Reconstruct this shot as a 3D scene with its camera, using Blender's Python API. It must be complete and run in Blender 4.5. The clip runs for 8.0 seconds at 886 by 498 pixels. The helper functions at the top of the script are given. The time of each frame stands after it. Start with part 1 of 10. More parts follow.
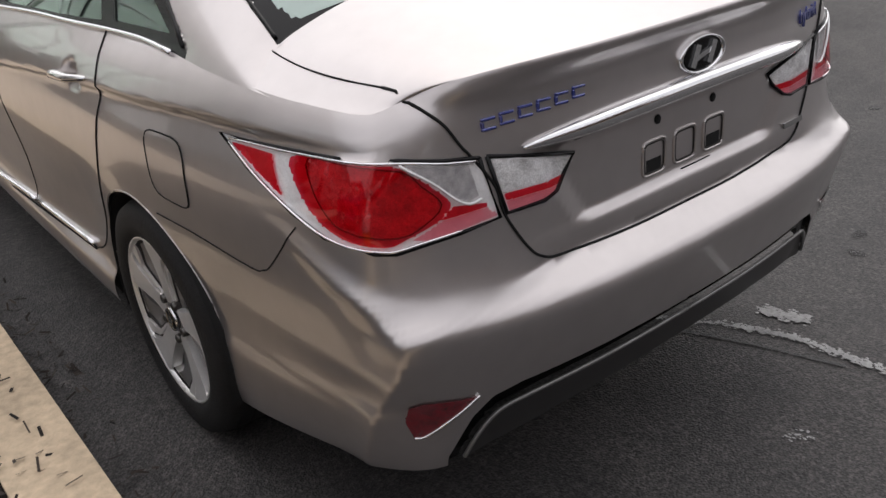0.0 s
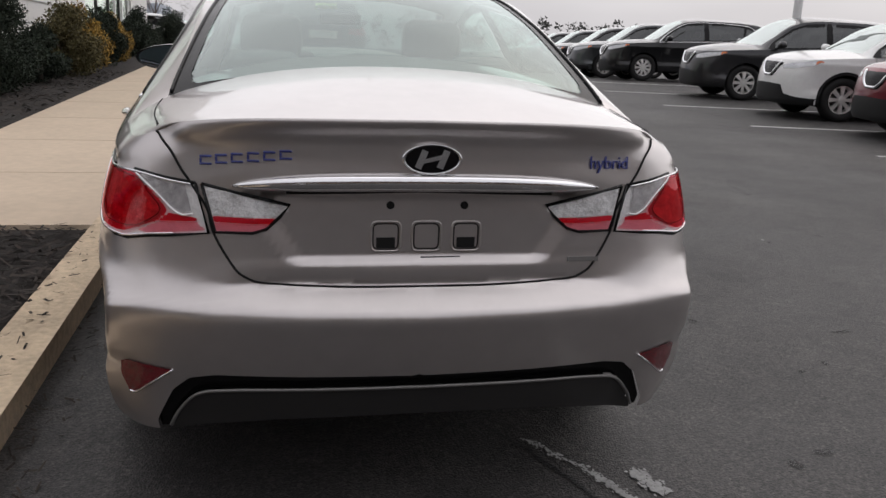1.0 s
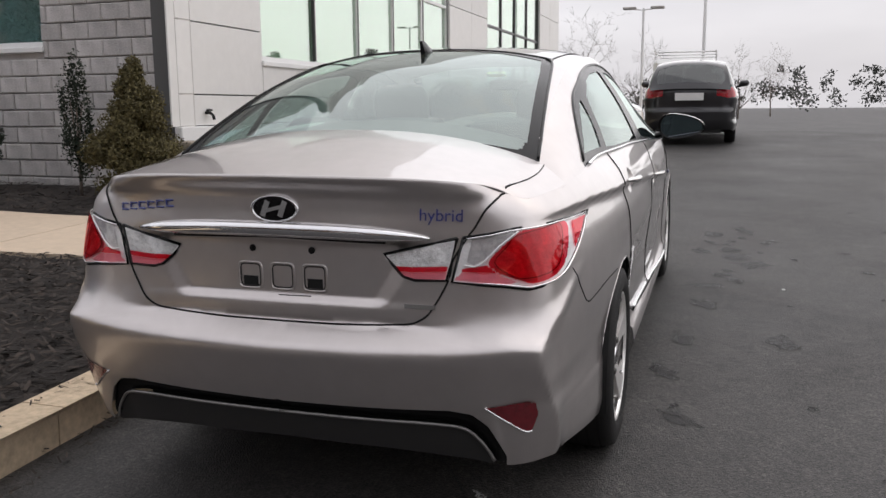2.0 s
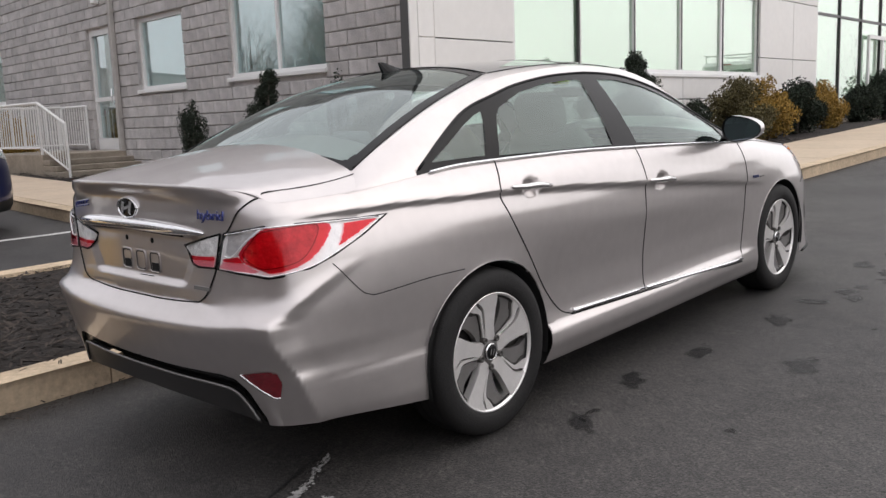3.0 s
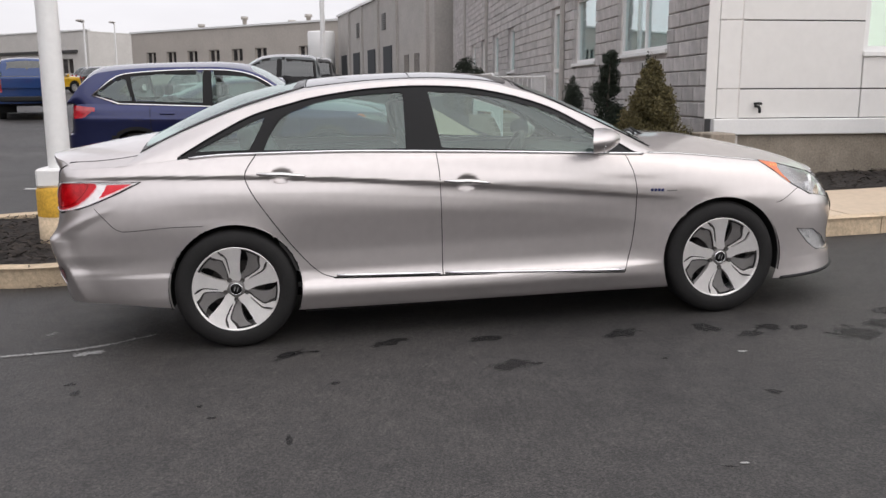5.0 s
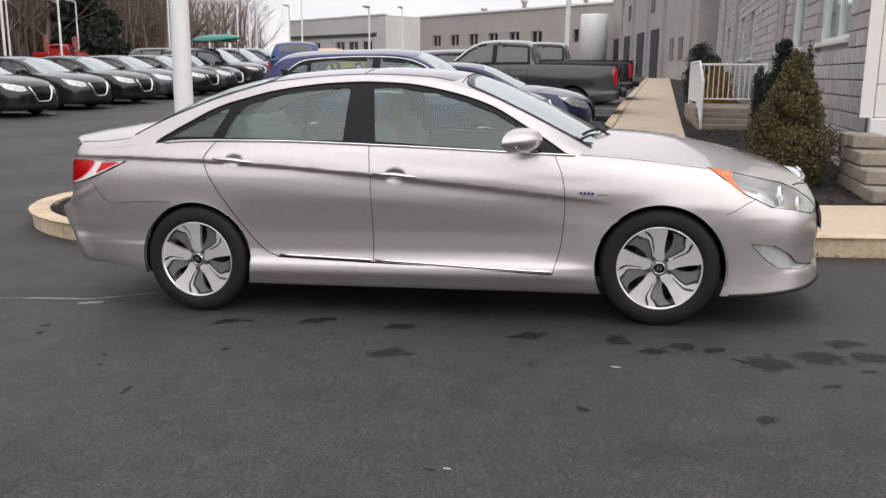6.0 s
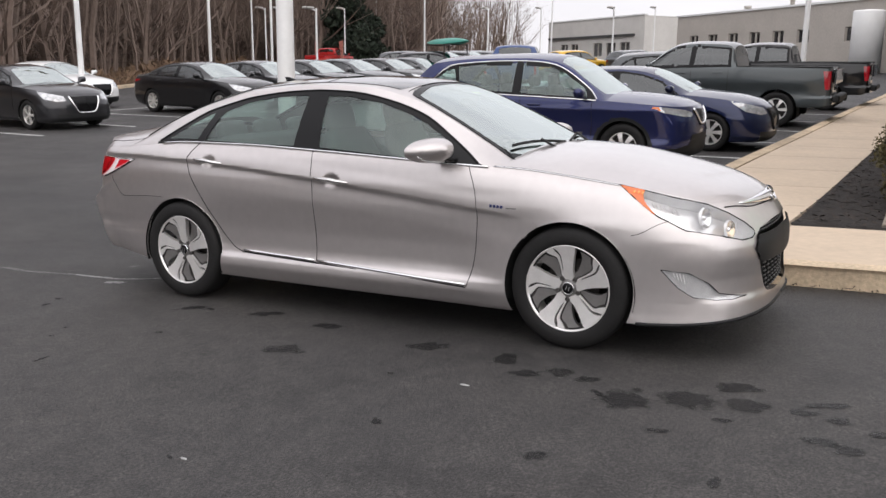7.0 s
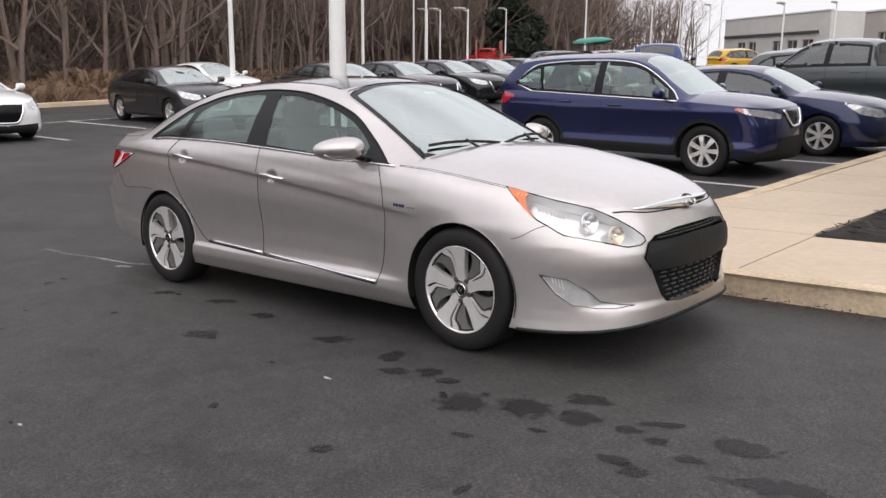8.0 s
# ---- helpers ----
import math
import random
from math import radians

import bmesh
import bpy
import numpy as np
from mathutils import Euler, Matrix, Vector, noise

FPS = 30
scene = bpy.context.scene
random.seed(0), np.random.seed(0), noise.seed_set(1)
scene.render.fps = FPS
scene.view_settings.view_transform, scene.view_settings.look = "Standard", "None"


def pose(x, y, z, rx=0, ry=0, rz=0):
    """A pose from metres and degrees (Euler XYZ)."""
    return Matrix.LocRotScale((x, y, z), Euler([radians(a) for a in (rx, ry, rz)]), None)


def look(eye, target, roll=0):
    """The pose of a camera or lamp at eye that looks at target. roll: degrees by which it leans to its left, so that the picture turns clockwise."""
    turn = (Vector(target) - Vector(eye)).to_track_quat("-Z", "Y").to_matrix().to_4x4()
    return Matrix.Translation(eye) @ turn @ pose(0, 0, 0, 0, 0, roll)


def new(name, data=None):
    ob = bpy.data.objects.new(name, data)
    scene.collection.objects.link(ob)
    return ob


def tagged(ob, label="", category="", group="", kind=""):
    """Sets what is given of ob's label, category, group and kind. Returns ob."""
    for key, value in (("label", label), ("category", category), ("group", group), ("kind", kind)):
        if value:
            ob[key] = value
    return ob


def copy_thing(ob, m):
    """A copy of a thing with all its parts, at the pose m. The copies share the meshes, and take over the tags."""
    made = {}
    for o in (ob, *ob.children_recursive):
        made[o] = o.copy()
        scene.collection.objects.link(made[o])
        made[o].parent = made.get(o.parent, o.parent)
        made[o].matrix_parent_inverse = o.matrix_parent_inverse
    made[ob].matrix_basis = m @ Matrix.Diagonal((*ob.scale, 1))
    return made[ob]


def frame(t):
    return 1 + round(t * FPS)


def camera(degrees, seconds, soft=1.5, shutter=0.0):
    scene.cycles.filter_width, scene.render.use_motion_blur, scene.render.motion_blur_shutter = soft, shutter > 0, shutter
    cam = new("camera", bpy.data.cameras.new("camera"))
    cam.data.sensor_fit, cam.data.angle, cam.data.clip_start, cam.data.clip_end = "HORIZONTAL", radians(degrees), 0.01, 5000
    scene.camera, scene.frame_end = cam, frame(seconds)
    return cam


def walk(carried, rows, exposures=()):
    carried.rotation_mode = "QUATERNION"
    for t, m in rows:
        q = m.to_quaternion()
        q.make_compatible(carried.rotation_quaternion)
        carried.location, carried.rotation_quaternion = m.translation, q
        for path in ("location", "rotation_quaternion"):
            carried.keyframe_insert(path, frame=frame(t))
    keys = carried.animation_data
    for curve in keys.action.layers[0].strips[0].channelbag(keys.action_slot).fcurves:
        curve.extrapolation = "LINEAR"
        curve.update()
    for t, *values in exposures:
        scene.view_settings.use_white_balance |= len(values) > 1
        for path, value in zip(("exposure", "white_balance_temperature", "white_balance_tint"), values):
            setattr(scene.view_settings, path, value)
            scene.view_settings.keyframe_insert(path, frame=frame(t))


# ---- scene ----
# The ground climbs gently towards the front of the parked car. SLOPE turns the plan of that plane into the level world.
SLOPE = pose(0, 0, 0, 2.0)
cam = camera(54.7, 8.0)
PATH = [
    (0, (-1.422, -3.406, 1.457), (-0.352, -1.975, 0.559), -5.0),
    (0.3, (-1.174, -3.752, 1.45), (-0.278, -2.155, 0.647), -2.2),
    (0.5, (-0.973, -3.944, 1.409), (-0.217, -2.229, 0.713), -0.1),
    (1, (-0.351, -4.373, 1.324), (0.033, -2.48, 0.803), 2.5),
    (1.2, (-0.094, -4.497, 1.314), (0.099, -2.565, 0.834), 2.2),
    (2.3, (1.673, -4.365, 1.345), (0.809, -2.596, 0.996), -1.8),
    (2.5, (2.018, -4.252, 1.345), (0.998, -2.567, 1.0), -2.1),
    (3, (2.909, -3.843, 1.327), (1.559, -2.411, 0.973), -3.5),
    (3.5, (3.738, -3.271, 1.345), (2.152, -2.109, 0.975), -5.3),
    (4, (4.539, -2.571, 1.369), (2.781, -1.691, 1.001), -5.0),
    (4.5, (5.082, -1.73, 1.376), (3.205, -1.148, 1.005), -3.3),
    (4.7, (5.298, -1.386, 1.378), (3.384, -0.937, 1.009), -2.7),
    (5.8, (5.684, 0.778, 1.391), (3.742, 0.495, 1.002), -1.8),
    (6, (5.635, 1.183, 1.399), (3.716, 0.778, 1.009), -1.4),
    (6.5, (5.36, 2.149, 1.405), (3.527, 1.444, 1.025), -1.2),
    (7, (5.0, 2.994, 1.401), (3.289, 2.03, 1.027), -1.2),
    (7.5, (4.596, 3.694, 1.385), (3.0, 2.551, 1.002), -0.8),
    (8, (4.215, 4.212, 1.374), (2.728, 2.925, 1.007), -1.1),
]
walk(cam, [(t, SLOPE @ look(eye, target, roll)) for t, eye, target, roll in PATH],
     exposures=[(0, 0.28), (0.5, 0.15), (1.0, 0.05), (1.2, 0.05), (2.3, 0.38), (3.0, 0.46), (4.0, 0.51), (4.7, 0.50), (5.8, 0.57), (8.0, 0.61)])

# ---- light: a bright overcast sky ----
SUN_DIR = Vector((0.52, 0.46, 0.72)).normalized()
world = bpy.data.worlds.new("world")
scene.world = world
world.use_nodes = True
wn, wl = world.node_tree.nodes, world.node_tree.links
sky = wn.new("ShaderNodeTexSky")
sky.sky_type, sky.sun_disc = "NISHITA", False
sky.sun_elevation = math.asin(SUN_DIR.z)
sky.sun_rotation = math.atan2(SUN_DIR.x, SUN_DIR.y)
sky.dust_density, sky.air_density, sky.ozone_density = 4.0, 1.0, 1.0
# cloud cover: the blue is washed out to a warm grey white, with soft cloud bands
clouds = wn.new("ShaderNodeMix")
clouds.data_type = "RGBA"
clouds.inputs[0].default_value = 0.86
tc = wn.new("ShaderNodeTexCoord")
mp = wn.new("ShaderNodeMapping")
mp.inputs["Scale"].default_value = (1.2, 1.2, 5.0)
nz = wn.new("ShaderNodeTexNoise")
nz.inputs["Scale"].default_value, nz.inputs["Detail"].default_value = 1.6, 5
cr = wn.new("ShaderNodeValToRGB")
cr.color_ramp.elements[0].position, cr.color_ramp.elements[0].color = 0.30, (7.7, 7.5, 7.9, 1)
cr.color_ramp.elements[1].position, cr.color_ramp.elements[1].color = 0.72, (10.3, 10.0, 10.4, 1)
bg = wn["Background"]
wl.new(tc.outputs["Generated"], mp.inputs["Vector"])
wl.new(mp.outputs["Vector"], nz.inputs["Vector"])
wl.new(nz.outputs["Fac"], cr.inputs["Fac"])
wl.new(sky.outputs["Color"], clouds.inputs[6])
wl.new(cr.outputs["Color"], clouds.inputs[7])
# an overcast sky is dimmest at the horizon and brightest overhead
sep = wn.new("ShaderNodeSeparateXYZ")
rise = wn.new("ShaderNodeMapRange")
rise.inputs["From Min"].default_value, rise.inputs["From Max"].default_value = 0.0, 0.75
rise.inputs["To Min"].default_value, rise.inputs["To Max"].default_value = 0.72, 0.92
dome = wn.new("ShaderNodeVectorMath")
dome.operation = "SCALE"
wl.new(tc.outputs["Generated"], sep.inputs["Vector"])
wl.new(sep.outputs["Z"], rise.inputs["Value"])
wl.new(clouds.outputs[2], dome.inputs[0])
wl.new(rise.outputs["Result"], dome.inputs["Scale"])
wl.new(dome.outputs["Vector"], bg.inputs["Color"])
bg.inputs["Strength"].default_value = 0.108

sun = new("sun", bpy.data.lights.new("sun", "SUN"))
sun.data.energy, sun.data.angle, sun.data.color = 0.95, radians(120), (1.0, 0.97, 0.95)
sun.matrix_world = look(SUN_DIR * 50, (0, 0, 0))

# ---- materials ----
def material(name, colour, rough=0.5, metal=0.0, spec=0.5, coat=0.0, noise_scale=0.0, noise_amount=0.0, bump=0.0, bump_scale=60.0,
             random_amount=0.0, colour2=None, detail=6.0, island=False, coat_rough=0.03):
    """A procedural surface: a base colour that a coarse and a fine noise vary, fine relief and, for repeats, a shade of each one's own."""
    m = bpy.data.materials.new(name)
    m.use_nodes = True
    n, l = m.node_tree.nodes, m.node_tree.links
    b = n["Principled BSDF"]
    b.inputs["Base Color"].default_value = (*colour, 1)
    b.inputs["Roughness"].default_value, b.inputs["Metallic"].default_value = rough, metal
    b.inputs["Specular IOR Level"].default_value = spec
    b.inputs["Coat Weight"].default_value, b.inputs["Coat Roughness"].default_value = coat, coat_rough
    tc = n.new("ShaderNodeTexCoord")
    out = None
    if noise_amount > 0:
        big = n.new("ShaderNodeTexNoise")
        big.inputs["Scale"].default_value, big.inputs["Detail"].default_value = noise_scale, detail
        fine = n.new("ShaderNodeTexNoise")
        fine.inputs["Scale"].default_value, fine.inputs["Detail"].default_value = noise_scale * 11, 4.0
        l.new(tc.outputs["Object"], big.inputs["Vector"])
        l.new(tc.outputs["Object"], fine.inputs["Vector"])
        both = n.new("ShaderNodeMath")
        both.operation = "MULTIPLY_ADD"
        both.inputs[1].default_value = 0.5
        half = n.new("ShaderNodeMath")
        half.operation = "MULTIPLY"
        half.inputs[1].default_value = 0.5
        l.new(big.outputs["Fac"], half.inputs[0])
        l.new(fine.outputs["Fac"], both.inputs[0])
        l.new(half.outputs[0], both.inputs[2])
        ramp = n.new("ShaderNodeMapRange")
        ramp.inputs["From Min"].default_value, ramp.inputs["From Max"].default_value = 0.32, 0.68
        l.new(both.outputs[0], ramp.inputs["Value"])
        mix = n.new("ShaderNodeMix")
        mix.data_type = "RGBA"
        c2 = colour2 if colour2 else tuple(c * (1 - noise_amount) for c in colour)
        c1 = colour if colour2 else tuple(min(1.0, c * (1 + noise_amount * 0.6)) for c in colour)
        mix.inputs[6].default_value, mix.inputs[7].default_value = (*c2, 1), (*c1, 1)
        l.new(ramp.outputs["Result"], mix.inputs[0])
        out = mix.outputs[2]
    if random_amount > 0:
        if island:
            src = n.new("ShaderNodeNewGeometry").outputs["Random Per Island"]
        else:
            src = n.new("ShaderNodeObjectInfo").outputs["Random"]
        hsv = n.new("ShaderNodeHueSaturation")
        mr = n.new("ShaderNodeMapRange")
        mr.inputs["To Min"].default_value, mr.inputs["To Max"].default_value = 1 - random_amount, 1 + random_amount
        l.new(src, mr.inputs["Value"])
        l.new(mr.outputs["Result"], hsv.inputs["Value"])
        if out:
            l.new(out, hsv.inputs["Color"])
        else:
            hsv.inputs["Color"].default_value = (*colour, 1)
        out = hsv.outputs["Color"]
    if out:
        l.new(out, b.inputs["Base Color"])
    if bump > 0:
        bn = n.new("ShaderNodeTexNoise")
        bn.inputs["Scale"].default_value, bn.inputs["Detail"].default_value = bump_scale, 6.0
        l.new(tc.outputs["Object"], bn.inputs["Vector"])
        bp = n.new("ShaderNodeBump")
        bp.inputs["Strength"].default_value, bp.inputs["Distance"].default_value = bump, 0.01
        l.new(bn.outputs["Fac"], bp.inputs["Height"])
        l.new(bp.outputs["Normal"], b.inputs["Normal"])
    return m


def glass_material(name, tint, rough=0.0, clear=0.55, mirror=0.08):
    """Car or window glass: a real mirror-like reflection, stronger at a slant, over a tinted see-through sheet."""
    m = bpy.data.materials.new(name)
    m.use_nodes = True
    n, l = m.node_tree.nodes, m.node_tree.links
    n.remove(n["Principled BSDF"])
    gloss, see, mix, lay = n.new("ShaderNodeBsdfGlossy"), n.new("ShaderNodeBsdfTransparent"), n.new("ShaderNodeMixShader"), n.new("ShaderNodeLayerWeight")
    gloss.inputs["Roughness"].default_value = rough
    gloss.inputs["Color"].default_value = (*[0.5 + 0.5 * c for c in tint], 1)
    see.inputs["Color"].default_value = (*[c * clear for c in tint], 1)
    lay.inputs["Blend"].default_value = 0.5
    power, scale = n.new("ShaderNodeMath"), n.new("ShaderNodeMath")
    power.operation, scale.operation = "POWER", "MULTIPLY_ADD"
    power.inputs[1].default_value = 4.0
    scale.inputs[1].default_value, scale.inputs[2].default_value = 1 - mirror, mirror
    l.new(lay.outputs["Facing"], power.inputs[0])
    l.new(power.outputs[0], scale.inputs[0])
    l.new(scale.outputs[0], mix.inputs[0])
    l.new(see.outputs[0], mix.inputs[1])
    l.new(gloss.outputs[0], mix.inputs[2])
    l.new(mix.outputs[0], n["Material Output"].inputs["Surface"])
    return m


def paint(name, colour, metal=0.0, rough=0.35):
    """Car paint with a clear coat, faint flake and a little road dust."""
    return material(name, colour, rough=rough, metal=metal, spec=0.15, coat=1.0, noise_scale=1.7, noise_amount=0.06, bump=0.012, bump_scale=900)


PAINT = paint("champagne_silver_paint", (0.598, 0.561, 0.549), metal=0.88, rough=0.35)
BLACK_TRIM = material("black_trim", (0.006, 0.006, 0.0065), rough=0.22, spec=0.2)
MATT_BLACK = material("matt_black_plastic", (0.012, 0.0125, 0.013), rough=0.55, spec=0.3, noise_scale=30, noise_amount=0.2)
SEAM = material("panel_gap", (0.004, 0.004, 0.004), rough=0.9)
CHROME = material("chrome", (0.86, 0.86, 0.87), rough=0.09, metal=1.0, noise_scale=6, noise_amount=0.04)
GLASS = glass_material("car_glass", (0.76, 0.95, 0.88), clear=0.80, mirror=0.11)
SCREEN_GLASS = glass_material("screen_glass", (0.82, 0.96, 0.92), clear=0.70, mirror=0.50)
REAR_GLASS = glass_material("rear_glass", (0.78, 0.95, 0.90), clear=0.74, mirror=0.22)
DARK_GLASS = glass_material("dark_car_glass", (0.7, 0.75, 0.75), clear=0.16, mirror=0.12)
LENS = glass_material("clear_lens", (1, 1, 1), clear=0.92)
RED_LENS = glass_material("red_lens", (1.0, 0.05, 0.105), clear=0.84, mirror=0.08)
RED_LAMP = material("red_lamp_plastic", (0.42, 0.008, 0.018), rough=0.1, coat=1.0, noise_scale=14, noise_amount=0.4)
PINK_LENS = glass_material("pink_lens", (1.0, 0.50, 0.56), clear=0.95, mirror=0.05)
DARK_RED = material("dark_red_reflector", (0.16, 0.006, 0.014), rough=0.2, coat=1.0, noise_scale=60, noise_amount=0.4, bump=0.3, bump_scale=300)
AMBER = material("amber_lens", (0.72, 0.15, 0.018), rough=0.15, coat=1.0, noise_scale=30, noise_amount=0.3)
LAMP_SILVER = material("lamp_reflector", (0.90, 0.89, 0.89), rough=0.20, metal=0.1, coat=1.0, noise_scale=30, noise_amount=0.15, bump=0.22, bump_scale=90)
RUBBER = material("tyre_rubber", (0.013, 0.0125, 0.0125), rough=0.7, spec=0.3, noise_scale=9, noise_amount=0.3, bump=0.25, bump_scale=140)
RIM = material("machined_alloy", (0.90, 0.88, 0.86), rough=0.30, metal=0.65, noise_scale=18, noise_amount=0.1)
RIM_GREY = material("grey_alloy_pocket", (0.25, 0.24, 0.235), rough=0.38, metal=0.7, noise_scale=18, noise_amount=0.15)
NUT_DARK = material("wheel_nut_steel", (0.10, 0.095, 0.09), rough=0.3, metal=0.8, noise_scale=30, noise_amount=0.2)
DARK_METAL = material("brake_dark", (0.03, 0.026, 0.024), rough=0.7, noise_scale=20, noise_amount=0.4)
UNDER = material("underbody_black", (0.008, 0.008, 0.008), rough=0.9)
BADGE_BLUE = material("badge_blue", (0.05, 0.065, 0.26), rough=0.2, metal=0.3, coat=1.0)
MARK_BLUE = material("mark_blue", (0.035, 0.045, 0.14), rough=0.3, metal=0.4, noise_scale=40, noise_amount=0.2)
SEAT = material("seat_leather", (0.15, 0.148, 0.145), rough=0.6, noise_scale=12, noise_amount=0.12, bump=0.2, bump_scale=200)
CABIN = material("cabin_plastic", (0.10, 0.10, 0.10), rough=0.7, noise_scale=12, noise_amount=0.15)
CONCRETE = material("tan_concrete", (0.57, 0.46, 0.345), rough=0.85, noise_scale=1.3, noise_amount=0.13, bump=0.04, bump_scale=160)
KERB = material("kerb_concrete", (0.60, 0.475, 0.33), rough=0.9, noise_scale=3.0, noise_amount=0.35, bump=0.5, bump_scale=60, random_amount=0.08)
MULCH = material("dark_mulch", (0.022, 0.017, 0.014), rough=0.95, noise_scale=8, noise_amount=0.6, bump=1.0, bump_scale=45)
CHIP = material("mulch_chips", (0.034, 0.026, 0.021), rough=0.95, random_amount=0.7, island=True)
LINE_WHITE = material("road_marking_white", (0.62, 0.62, 0.60), rough=0.8, noise_scale=5, noise_amount=0.35)
WHITE_PANEL = material("white_metal_panel", (0.74, 0.73, 0.71), rough=0.45, noise_scale=0.8, noise_amount=0.05, random_amount=0.03)
PANEL_JOINT = material("panel_joint_grey", (0.10, 0.10, 0.10), rough=0.8)
FRAME_WHITE = material("white_frame", (0.78, 0.78, 0.77), rough=0.4, noise_scale=3, noise_amount=0.05)
MULLION = material("dark_mullion", (0.05, 0.05, 0.05), rough=0.4)
BLOCK = material("split_face_block", (0.50, 0.48, 0.47), rough=0.95, noise_scale=5, noise_amount=0.3, bump=1.0, bump_scale=28, random_amount=0.12)
MORTAR = material("mortar", (0.70, 0.67, 0.65), rough=0.95, noise_scale=6, noise_amount=0.2)
TAN_WALL = material("tan_render", (0.44, 0.405, 0.365), rough=0.9, noise_scale=0.6, noise_amount=0.12, bump=0.2, bump_scale=50)
GREY_WALL = material("grey_block_wall", (0.44, 0.42, 0.395), rough=0.9, noise_scale=0.8, noise_amount=0.15, bump=0.3, bump_scale=30)
PALE_WALL = material("pale_render", (0.58, 0.56, 0.53), rough=0.9, noise_scale=0.6, noise_amount=0.12, bump=0.2, bump_scale=50)
WHITE_POLE = material("white_painted_steel", (0.80, 0.80, 0.79), rough=0.5, noise_scale=2, noise_amount=0.06)
YELLOW_BASE = material("yellow_painted_concrete", (0.62, 0.36, 0.04), rough=0.8, noise_scale=4, noise_amount=0.4)
BARK = material("grey_bark", (0.17, 0.14, 0.12), rough=0.95, noise_scale=2.0, noise_amount=0.35, bump=0.5, bump_scale=30, random_amount=0.35)
TWIG = material("bare_twigs", (0.15, 0.112, 0.092), rough=0.95, noise_scale=0.4, noise_amount=0.3, random_amount=0.35)
BRUSH = material("dry_brush", (0.20, 0.132, 0.085), rough=0.95, random_amount=0.5, island=True)
DARK_NEEDLE = material("dark_evergreen", (0.022, 0.032, 0.02), rough=0.9, random_amount=0.5, island=True)
OLIVE_NEEDLE = material("olive_evergreen", (0.10, 0.085, 0.035), rough=0.9, random_amount=0.5, island=True)
GOLD_NEEDLE = material("golden_evergreen", (0.30, 0.19, 0.04), rough=0.9, random_amount=0.45, island=True)
STEP_STONE = material("stone_steps", (0.30, 0.26, 0.21), rough=0.9, noise_scale=4, noise_amount=0.35, bump=0.6, bump_scale=30, random_amount=0.12)
LINER = material("headliner_cloth", (0.40, 0.39, 0.37), rough=0.9, noise_scale=9, noise_amount=0.08, bump=0.1, bump_scale=200)
BOWL = material("lamp_bowl", (0.86, 0.86, 0.87), rough=0.12, metal=1.0, noise_scale=9, noise_amount=0.08)
STICKER = material("yellow_green_sticker", (0.55, 0.72, 0.10), rough=0.6, noise_scale=20, noise_amount=0.1)
WORN_LINE = material("worn_road_paint", (0.50, 0.50, 0.49), rough=0.85, noise_scale=9, noise_amount=0.5, colour2=(0.24, 0.237, 0.233))
STAIN = material("asphalt_stain", (0.014, 0.014, 0.0145), rough=0.5, noise_scale=7, noise_amount=0.2, bump=0.5, bump_scale=95)

# ---- building blocks ----
def ground(x, y):
    """Height of the tarmac: it climbs along the lane, less so beyond it, and to the side across the car park."""
    lane = 0.0349 * min(y, 17.0) - 0.015 * max(0.0, min(y, 45.0) - 17.0) if y > -3.2 else -0.1117 + 0.02 * min(-3.2 - y, 6.0)
    r = min(1.0, max(0.0, (x - 2.6) / 5.0))
    r = r * r * (3 - 2 * r)
    lane = lane * (1 - 0.05 * r) - 0.03 * r
    left = 0.027 * min(80.0, max(0.0, -x - 4.5))
    w = min(1.0, max(0.0, (-x - 2.0) / 5.0))
    w = w * w * (3 - 2 * w)
    back = 0.0314 * max(0.0, min(y, 30.0)) * (1 - min(1.0, max(0.0, (-x - 3) / 12)))
    return (1 - w) * lane + w * (left + back)


def from_arrays(name, verts, faces, mat, smooth=True):
    me = bpy.data.meshes.new(name)
    me.from_pydata([tuple(map(float, v)) for v in verts], [], [tuple(map(int, f)) for f in faces])
    me.polygons.foreach_set("use_smooth", [smooth] * len(me.polygons))
    if mat:
        me.materials.append(mat)
    me.update()
    return me


def part(name, bm, mat, parent=None, label="", smooth=False):
    """A bmesh, or a ready mesh, as ONE object under a thing (or at top level)."""
    if isinstance(bm, bpy.types.Mesh):
        me = bm
    else:
        bmesh.ops.recalc_face_normals(bm, faces=bm.faces[:])
        me = bpy.data.meshes.new(name)
        bm.to_mesh(me)
        bm.free()
        me.polygons.foreach_set("use_smooth", [smooth] * len(me.polygons))
        if mat:
            me.materials.append(mat)
    ob = new(name, me)
    if parent:
        ob.parent = parent
    if label:
        ob["label"] = label
    return ob


def add_box(bm, a, b, m=None, bevel=0.0):
    """A box from corner a to corner b, optionally bevelled and moved by the matrix m."""
    c = [(a[i] + b[i]) / 2 for i in range(3)]
    s = [abs(b[i] - a[i]) for i in range(3)]
    g = bmesh.ops.create_cube(bm, size=1.0, matrix=Matrix.Translation(c) @ Matrix.Diagonal((*s, 1)))
    vs = g["verts"]
    if bevel > 0:
        es = list({e for v in vs for e in v.link_edges})
        r = bmesh.ops.bevel(bm, geom=es, offset=bevel, segments=1, affect="EDGES", profile=0.5)
        vs = list({v for f in r["faces"] for v in f.verts} | {v for v in vs if v.is_valid})
    if m is not None:
        bmesh.ops.transform(bm, matrix=m, verts=vs)
    return vs


